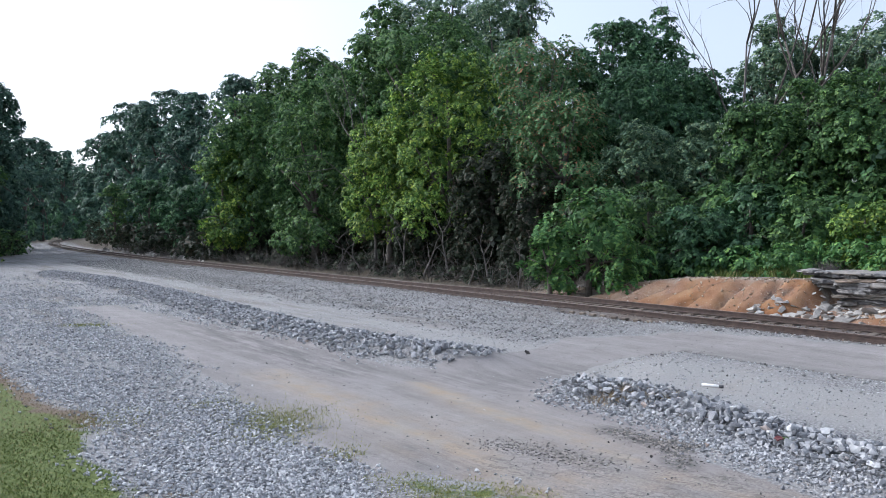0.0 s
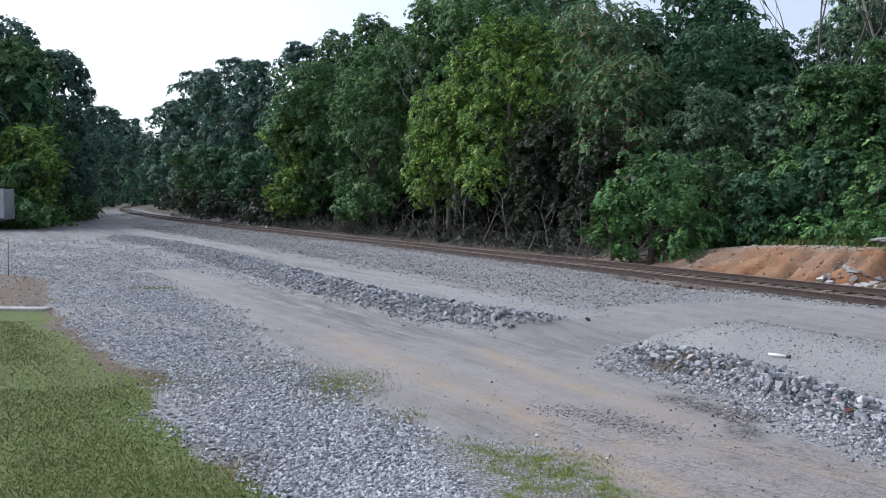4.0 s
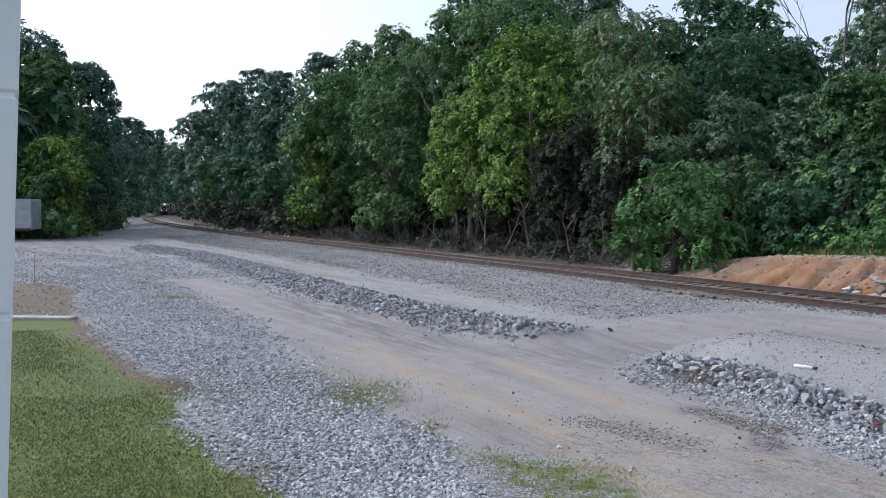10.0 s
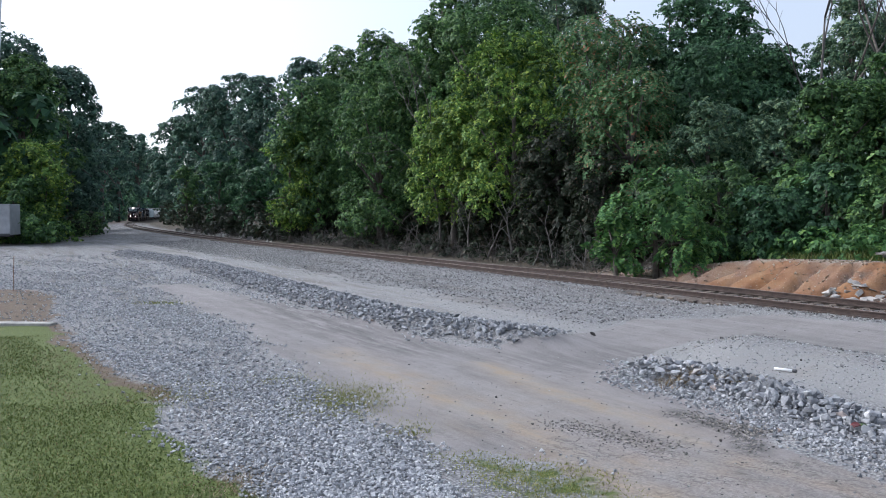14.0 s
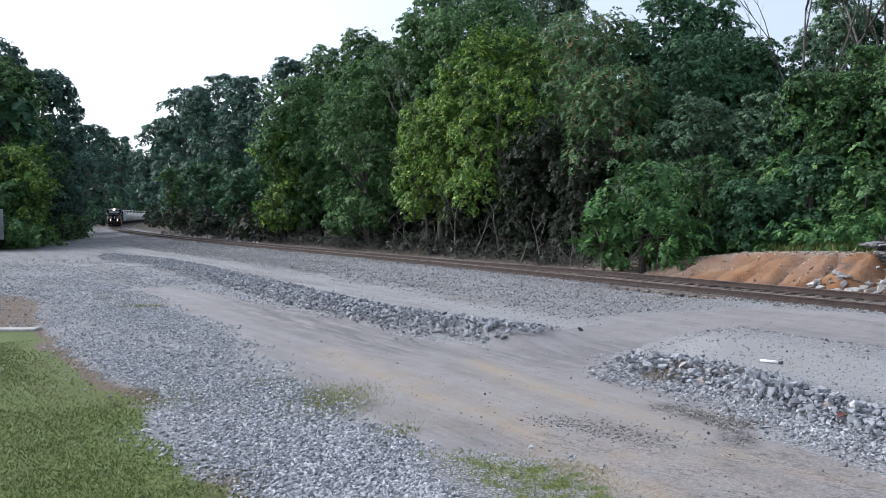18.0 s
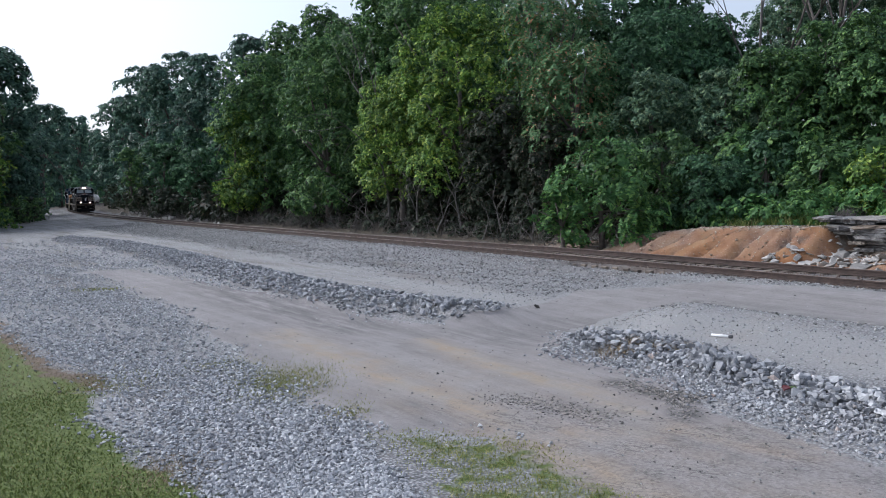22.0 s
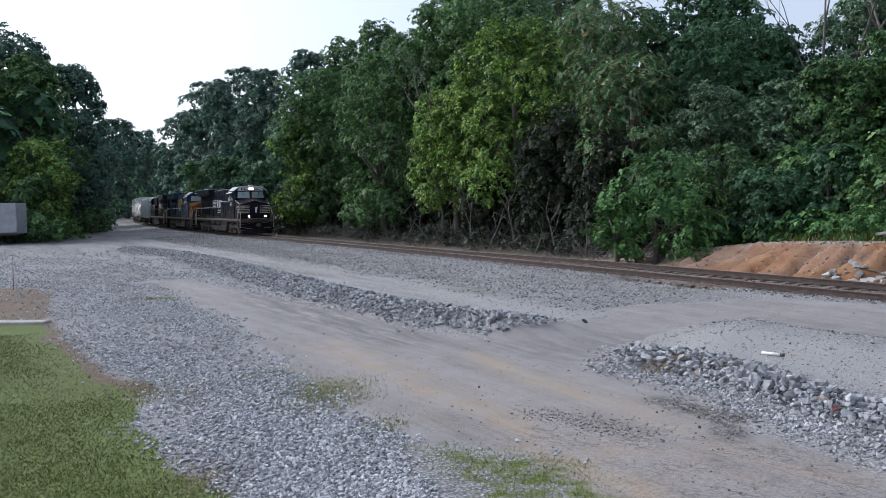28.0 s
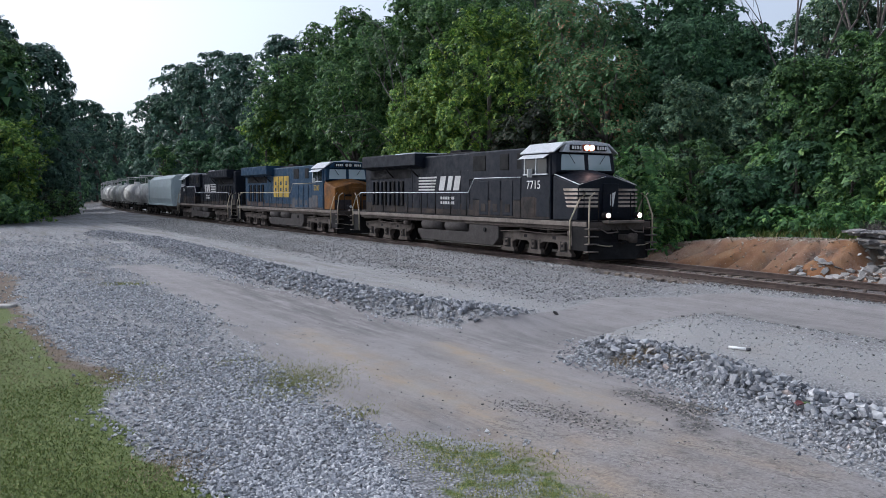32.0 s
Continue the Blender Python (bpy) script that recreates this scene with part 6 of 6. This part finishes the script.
    wing = part("radiator_wing", prism([(-1.02, 3.72), (1.02, 3.72), (1.52, 3.86), (1.52, 4.42), (-1.52, 4.42), (-1.52, 3.86)], U(14.4), U(20.6), 0.02), hoodpaint, loco)
    part("wing_top", block(-1.5, 1.5, U(16.6), U(20.5), 4.42, 4.46, 0.01), hoodpaint, wing)
    part("wing_hatch", block(-1.52, 1.52, U(14.45), U(16.55), 4.42, 4.47, 0.01), SILVER if style == "black" else BLUE, wing)
    part("roof_hatch", block(-0.7, 0.7, U(10.2), U(13.6), 4.27, 4.37, 0.03), SOOT_AND_SHADE, hood)
    part("exhaust_stack", block(-0.35, 0.35, U(12.0), U(13.0), 4.36, 4.52, 0.03), SOOT_AND_SHADE, hood)
    part("tail_headlight", block(-0.3, 0.3, U(21.28), U(21.4), 3.5, 3.75, 0.02), SOOT_AND_SHADE, hood)
    # tank, reservoirs
    tank = part("fuel_tank", side_prism([(U(7.2), 0.62), (U(7.6), 0.30), (U(13.9), 0.30), (U(14.3), 0.62), (U(14.3), 0.78), (U(9.6), 0.80), (U(9.5), 1.14), (U(7.2), 1.14)], -1.42, 1.42, 0.03), TANKPAINT, loco)
    for q in (-1, 1):
        for a, b in ((9.7, 11.6), (11.9, 13.85)):
            part("air_reservoir", drum((q * 1.24, U(a), 1.02), (q * 1.24, U(b), 1.02), 0.25, 20, 0.06), TANKPAINT, tank)
        part("filler", drum((q * 1.4, U(8.2), 0.95), (q * 1.48, U(8.2), 0.95), 0.09, 12), SOOT_AND_SHADE, tank)
    engine_truck(loco, U(4.95), spun)
    engine_truck(loco, U(18.1), spun)
    # ends: plow, coupler, steps, handrails
    for e in (-1, 1):
        y = U(1.4) if e < 0 else U(21.85)
        f = -1 if e < 0 else 1
        part("pilot", block(-1.35, 1.35, y, y - f * 0.12, 0.55, 1.45, 0.02), SOOT_AND_SHADE, loco)
        if e < 0:
            part("plow", hull([(-1.42, y + 0.05, 0.12), (1.42, y + 0.05, 0.12), (-1.42, y + 0.1, 0.85), (1.42, y + 0.1, 0.85), (-0.25, y - 0.55, 0.14), (0.25, y - 0.55, 0.14), (-0.5, y - 0.2, 0.72), (0.5, y - 0.2, 0.72)], 0.02), SOOT_AND_SHADE, loco)
        part("anticlimber", block(-0.85, 0.85, y, y + f * 0.35, 1.42, 1.52, 0.02), SILL, loco)
        coupler = part("coupler", block(-0.12, 0.12, y, y + f * 0.62, 0.80, 1.02, 0.03), RUNNING, loco)
        part("knuckle", drum((0.05, y + f * 0.62, 0.74), (0.05, y + f * 0.62, 1.08), 0.16, 12, 0.03), RUNNING, coupler)
        for q in (-1, 1):
            part("air_hose", bar([(q * 0.45, y + f * 0.05, 1.18), (q * 0.55, y + f * 0.28, 0.95), (q * 0.35, y + f * 0.42, 0.72), (q * 0.15, y + f * 0.46, 0.80)], 0.03, 8), SOOT_AND_SHADE, loco)
            part("cable", bar([(q * 0.25, y + f * 0.02, 1.3), (q * 0.4, y + f * 0.34, 1.12), (q * 0.85, y + f * 0.3, 1.08), (q * 1.1, y + f * 0.03, 1.28)], 0.025, 8), SILL, loco)
            part("cut_lever", bar([(q * 0.2, y + f * 0.2, 0.6), (q * 0.9, y + f * 0.26, 0.62), (q * 1.38, y + f * 0.15, 0.7)], 0.018), CREAM, loco)
            sw = part("stepwell", block(q * 1.14, q * 1.5, y + (0.0 if e < 0 else -0.9), y + (0.9 if e < 0 else 0.0), 0.42, 1.46, 0.02), SOOT_AND_SHADE, loco)
            for i in range(4):
                part("step", block(q * 1.18, q * 1.62, y - f * 0.05, y + f * 0.22, 0.40 + i * 0.27, 0.44 + i * 0.27, 0.006), SILL, sw)
            part("grab_rail", bar([(q * 1.56, y - f * 0.92, 0.45), (q * 1.56, y - f * 0.92, 1.5), (q * 1.5, y - f * 0.5, 2.25), (q * 1.46, y - f * 0.15, 2.5)], 0.03, 8), CREAM, loco)
            part("grab_rail", bar([(q * 1.5, y + f * 0.06, 0.7), (q * 1.5, y + f * 0.06, 1.7), (q * 1.35, y - f * 0.1, 2.35), (q * 1.1, y - f * 0.12, 2.5)], 0.03, 8), CREAM, loco)
            part("end_rail", bar([(q * 0.45, y + f * 0.03, 1.5), (q * 0.45, y + f * 0.03, 2.5), (q * 1.05, y + f * 0.03, 2.5), (q * 1.05, y + f * 0.03, 1.5)], 0.022), SOOT_AND_SHADE, loco)
        if e < 0:
            for q in (-1, 1):
                can = part("ditch_light", drum((q * 0.74, y - 0.2, 1.70), (q * 0.74, y + 0.05, 1.70), 0.11, 16, 0.01), SOOT_AND_SHADE, loco)
                part("lamp", drum((q * 0.74, y - 0.225, 1.70), (q * 0.74, y - 0.2, 1.70), 0.08, 16), WARMLAMP if lit else UNLIT, can, "lit ditch light" if lit else "")
    for q in (-1, 1):
        part("handrail", bar([(q * 1.48, U(5.55), 3.12), (q * 1.48, U(9.0), 3.12), (q * 1.48, U(9.5), 2.52), (q * 1.48, U(20.9), 2.52), (q * 1.48, U(21.1), 2.3)], 0.022, 6), SILVER if style == "black" else CREAM, loco)
        for i in range(9):
            part("stanchion", bar([(q * 1.49, U(9.6 + i * 1.4), 1.48), (q * 1.48, U(9.6 + i * 1.4), 2.52)], 0.022, 6), SOOT_AND_SHADE if style == "black" else BLUE, loco)
    # marks
    if style == "black":
        for q in (-1, 1):
            for i in range(5):
                # a stripe lies on the tapering side of the nose and turns on to its front
                z0 = 1.98 + i * 0.15
                k0, k1 = 0.0, 1 - (z0 - 1.98) / 3.2
                a = Vector((q * 1.40, U(2.1), z0))
                b = Vector((q * 1.45, U(2.62 + 0.05 * i), z0))
                d = (b - a).normalized()
                o = Vector((q * d.y, -q * d.x, 0)) * 0.02
                part("stripe", hull([a - o * 0 + o, b + o, a + o + Vector((0, 0, 0.085)), b + o + d * 0.06 + Vector((0, 0, 0.085)), a - o, b - o], 0), STRIPE, nose)
                part("stripe", block(q * 0.46, q * 1.39, U(2.03), U(2.055), z0, z0 + 0.085, 0), STRIPE, nose)
            part("emblem", hull([(0.0, U(1.955), 2.05), (0.14, U(1.955), 2.0), (0.0, U(1.955), 2.45), (0.26, U(1.955), 2.56), (0.1, U(1.97), 2.1), (0.1, U(1.97), 2.4)], 0), WHITE, nose) if q < 0 else None
            # the mark on the hood: five bars, then a bold slanted sign, then two lines of small bars
            for i in range(5):
                part("mark_bar", block(q * 1.0, q * 1.006, U(13.35 - 0.05 * i), U(14.95), 2.62 + i * 0.145, 2.70 + i * 0.145, 0), MARKWHITE, hood)
            for a, b, sl in ((12.95, 12.45, 0.2), (12.2, 11.8, 0.2), (11.6, 11.1, 0.2)):
                part("mark_sign", hull([(q * x, U(u), z) for x in (1.0, 1.006) for u, z in ((a, 2.62), (b, 2.62), (a - sl, 3.28), (b - sl, 3.28))], 0), MARKWHITE, hood)
            for z0 in (2.2, 1.98):
                for i in range(6):
                    part("small_mark", block(q * 1.0, q * 1.006, U(11.5 + i * 0.22), U(11.66 + i * 0.22), z0, z0 + 0.13, 0), MARKWHITE, hood)
    else:
        for q in (-1, 1):
            for a in (13.85, 12.75, 11.65):
                sign = part("mark_sign", block(q * 1.0, q * 1.008, U(a - 0.5), U(a + 0.47), 2.2, 3.68, 0.003), MARKYELLOW, hood)
                part("mark_notch", block(q * 1.007, q * 1.011, U(a - 0.14), U(a + 0.16), 2.62, 2.86, 0), BLUE, sign)
                part("mark_notch", block(q * 1.007, q * 1.011, U(a - 0.16), U(a + 0.14), 3.06, 3.32, 0), BLUE, sign)
            part("lower_nose", block(q * 0.02, q * 1.38, U(2.045), U(2.07), 1.52, 2.1, 0), BROWNED, nose, "grimy lower nose")
            part("nose_band", block(q * 0.2, q * 0.8, U(2.02), U(2.035), 2.3, 2.42, 0), SOOT_AND_SHADE, nose)
    for q in (-1, 1):
        lettering(number, 0.46, WHITE if style == "black" else MARKYELLOW, cab, pose(q * 1.535, U(4.62), 2.66, 90, 0, 90 * q))
    return loco


def freight_truck(car, u):
    tr = part("truck", block(-0.9, 0.9, u - 0.2, u + 0.2, 0.5, 0.8), RUNNING, car)
    for k in (-0.88, 0.88):
        wheelset(tr, u + k, 0.46)
    for q in (-1, 1):
        part("side_frame", side_prism([(u - 1.15, 0.62), (u - 1.15, 0.34), (u - 0.7, 0.34), (u - 0.35, 0.2), (u + 0.35, 0.2), (u + 0.7, 0.34), (u + 1.15, 0.34), (u + 1.15, 0.62), (u + 0.4, 0.78), (u - 0.4, 0.78)], q * 1.0, q * 1.14, 0.015), RUNNING, tr)
        part("spring", drum((q * 1.1, u, 0.25), (q * 1.1, u, 0.6), 0.16, 12), SOOT_AND_SHADE, tr)


def couplers(car, half):
    for f in (-1, 1):
        c = part("coupler", block(-0.12, 0.12, f * (half - 0.7), f * half, 0.78, 1.0, 0.03), RUNNING, car)
        part("knuckle", drum((0, f * half, 0.72), (0, f * half, 1.06), 0.15, 10), RUNNING, c)


def hopper_car(half=8.6):
    car = tagged(new("hopper_car"), "pale grey covered hopper car behind the engines", "freight car", "cars of the train")
    h = half - 0.9
    sec = [(-1.3, 1.25), (1.3, 1.25), (1.55, 1.9), (1.58, 3.2), (1.45, 4.05), (1.0, 4.4), (-1.0, 4.4), (-1.45, 4.05), (-1.58, 3.2), (-1.55, 1.9)]
    part("body", prism(sec, -h + 0.9, h - 0.9, 0.02), HOPPER, car)
    for f in (-1, 1):
        part("slope_sheet", hull([(x, f * (h - 0.85), z) for x, z in ((-1.5, 4.0), (1.5, 4.0), (-1.55, 2.4), (1.55, 2.4))] + [(x, f * (h - 2.6), z) for x, z in ((-1.3, 1.2), (1.3, 1.2))], 0.01), HOPPER, car)
        part("end_frame", block(-1.45, 1.45, f * h, f * (h - 0.15), 1.1, 1.45, 0.02), HOPPER, car)
        for q in (-1, 1):
            part("corner_post", block(q * 1.35, q * 1.5, f * (h - 0.02), f * (h - 0.14), 1.4, 4.1, 0.01), HOPPER, car)
            lad = part("ladder", bar([(q * 1.55, f * (h - 0.25), 1.2), (q * 1.55, f * (h - 0.25), 4.2)], 0.025), HOPPER, car)
            for i in range(8):
                part("rung", bar([(q * 1.55, f * (h - 0.25), 1.4 + i * 0.35), (q * 1.55, f * (h - 0.75), 1.4 + i * 0.35)], 0.015), HOPPER, lad)
        freight_truck(car, f * (h - 1.5))
    part("side_sill", block(-1.55, 1.55, -h, h, 1.12, 1.3, 0.02), HOPPER, car)
    for i in range(3):
        y = (i - 1) * 3.6
        part("hopper_bay", hull([(-1.3, y - 1.6, 1.2), (1.3, y - 1.6, 1.2), (-1.3, y + 1.6, 1.2), (1.3, y + 1.6, 1.2), (-0.6, y - 0.4, 0.35), (0.6, y - 0.4, 0.35), (-0.6, y + 0.4, 0.35), (0.6, y + 0.4, 0.35)], 0.02), RUNNING, car)
    walkway = part("roof_walk", block(-0.45, 0.45, -h + 0.6, h - 0.6, 4.46, 4.52, 0), SILVER, car)
    for i in range(6):
        part("roof_hatch", drum((0, -6 + i * 2.4, 4.38), (0, -6 + i * 2.4, 4.48), 0.4, 16), HOPPER, walkway)
    couplers(car, half)
    return car


def tank_car(half=7.0):
    car = tagged(new("tank_car"), "stained white tank car with a top platform", "freight car", "cars of the train")
    h = half - 0.8
    tank = part("tank", drum((0, -h + 0.3, 2.45), (0, h - 0.3, 2.45), 1.35, 32, 0.32), TANKW, car)
    for f in (-1, 1):
        part("saddle", block(-1.2, 1.2, f * (h - 1.6), f * (h - 0.7), 0.95, 1.5, 0.02), TANKW, car)
        part("end_sill", block(-1.4, 1.4, f * h, f * (h - 0.25), 0.9, 1.2, 0.02), SOOT_AND_SHADE, car)
        for q in (-1, 1):
            lad = part("end_ladder", bar([(q * 1.4, f * (h - 0.1), 1.0), (q * 1.4, f * (h - 0.1), 2.3), (q * 1.4, f * (h - 1.0), 2.3), (q * 1.4, f * (h - 1.0), 1.0)], 0.03), WHITE, car)
            part("rung", bar([(q * 1.4, f * (h - 0.1), 1.6), (q * 1.4, f * (h - 1.0), 1.6)], 0.02), WHITE, lad)
        part("tank_band", drum((0, f * (h - 1.2) - 0.06, 2.45), (0, f * (h - 1.2) + 0.06, 2.45), 1.37, 32), TANKW, tank)
        freight_truck(car, f * (h - 1.3))
    part("centre_sill", block(-0.35, 0.35, -h, h, 0.85, 1.15, 0.02), SOOT_AND_SHADE, car)
    part("side_rail", bar([(-1.5, -h + 0.2, 1.2), (-1.5, h - 0.2, 1.2)], 0.04), SOOT_AND_SHADE, car)
    part("side_rail", bar([(1.5, -h + 0.2, 1.2), (1.5, h - 0.2, 1.2)], 0.04), SOOT_AND_SHADE, car)
    part("dome", drum((0, 0, 3.7), (0, 0, 4.15), 0.4, 20, 0.04), TANKW, tank)
    plat = part("platform", block(-1.3, 1.3, -0.9, 0.9, 3.78, 3.83, 0), WHITE, car)
    for q in (-1, 1):
        part("platform_rail", bar([(q * 1.3, -0.9, 3.8), (q * 1.3, -0.9, 4.75), (q * 1.3, 0.9, 4.75), (q * 1.3, 0.9, 3.8)], 0.045), WHITE, plat)
        part("platform_rail", bar([(-1.3, q * 0.9, 4.75), (1.3, q * 0.9, 4.75)], 0.045), WHITE, plat)
        lad = part("side_ladder", bar([(q * 1.42, -0.35, 1.1), (q * 1.42, -0.35, 3.8)], 0.03), WHITE, car)
        part("ladder_rail", bar([(q * 1.42, 0.15, 1.1), (q * 1.42, 0.15, 3.8)], 0.03), WHITE, lad)
        for i in range(7):
            part("rung", bar([(q * 1.42, -0.35, 1.3 + i * 0.36), (q * 1.42, 0.15, 1.3 + i * 0.36)], 0.016), WHITE, lad)
    couplers(car, half)
    return car


# each vehicle, how far its middle lies behind the leading engine's front, and which way it faces
CONSIST = [(locomotive("black", "black diesel locomotive with worn white nose stripes leading the train", "7715", spun=True), 11.3, 0),
           (locomotive("blue", "dark blue diesel locomotive with a yellow nose, second in line", "5280", lit=False), 34.0, 0),
           (locomotive("black", "black diesel locomotive running tail first behind two others", "364", lit=False), 56.7, 180),
           (hopper_car(), 76.6, 0)]
first_tank = tank_car()
CONSIST.append((first_tank, 92.4, 0))
for i in range(1, 9):
    CONSIST.append((copy_thing(first_tank, pose(0, 0, 0)), 92.4 + i * 14.1, 180 * (i % 2)))


def head(t):
    """How far up the line the leading engine's front is at t seconds."""
    return 1.0 - 1.2 + 12.425 * (32 - t) + 0.0892 * (32 - t) ** 2


def motions():
    for thing, back, turn in CONSIST:
        rows = []
        for i in range(65):
            x, y, h = on_track(head(i / 2) + back)
            rows.append((i / 2, pose(x, y, RAIL_TOP, 0, 0, math.degrees(h) + turn)))
        walk(thing, rows)
    # the leading engine's wheels roll
    for w, y, r in WHEELS:
        rows = []
        for i in range(0, 32 * FPS + 1):
            t = i / FPS
            if t >= 24 or i == 0:
                rows.append((t, pose(0, y, r) @ Matrix.Rotation((head(t) / r) % (2 * math.pi), 4, "X")))
        walk(w, rows)


motions()
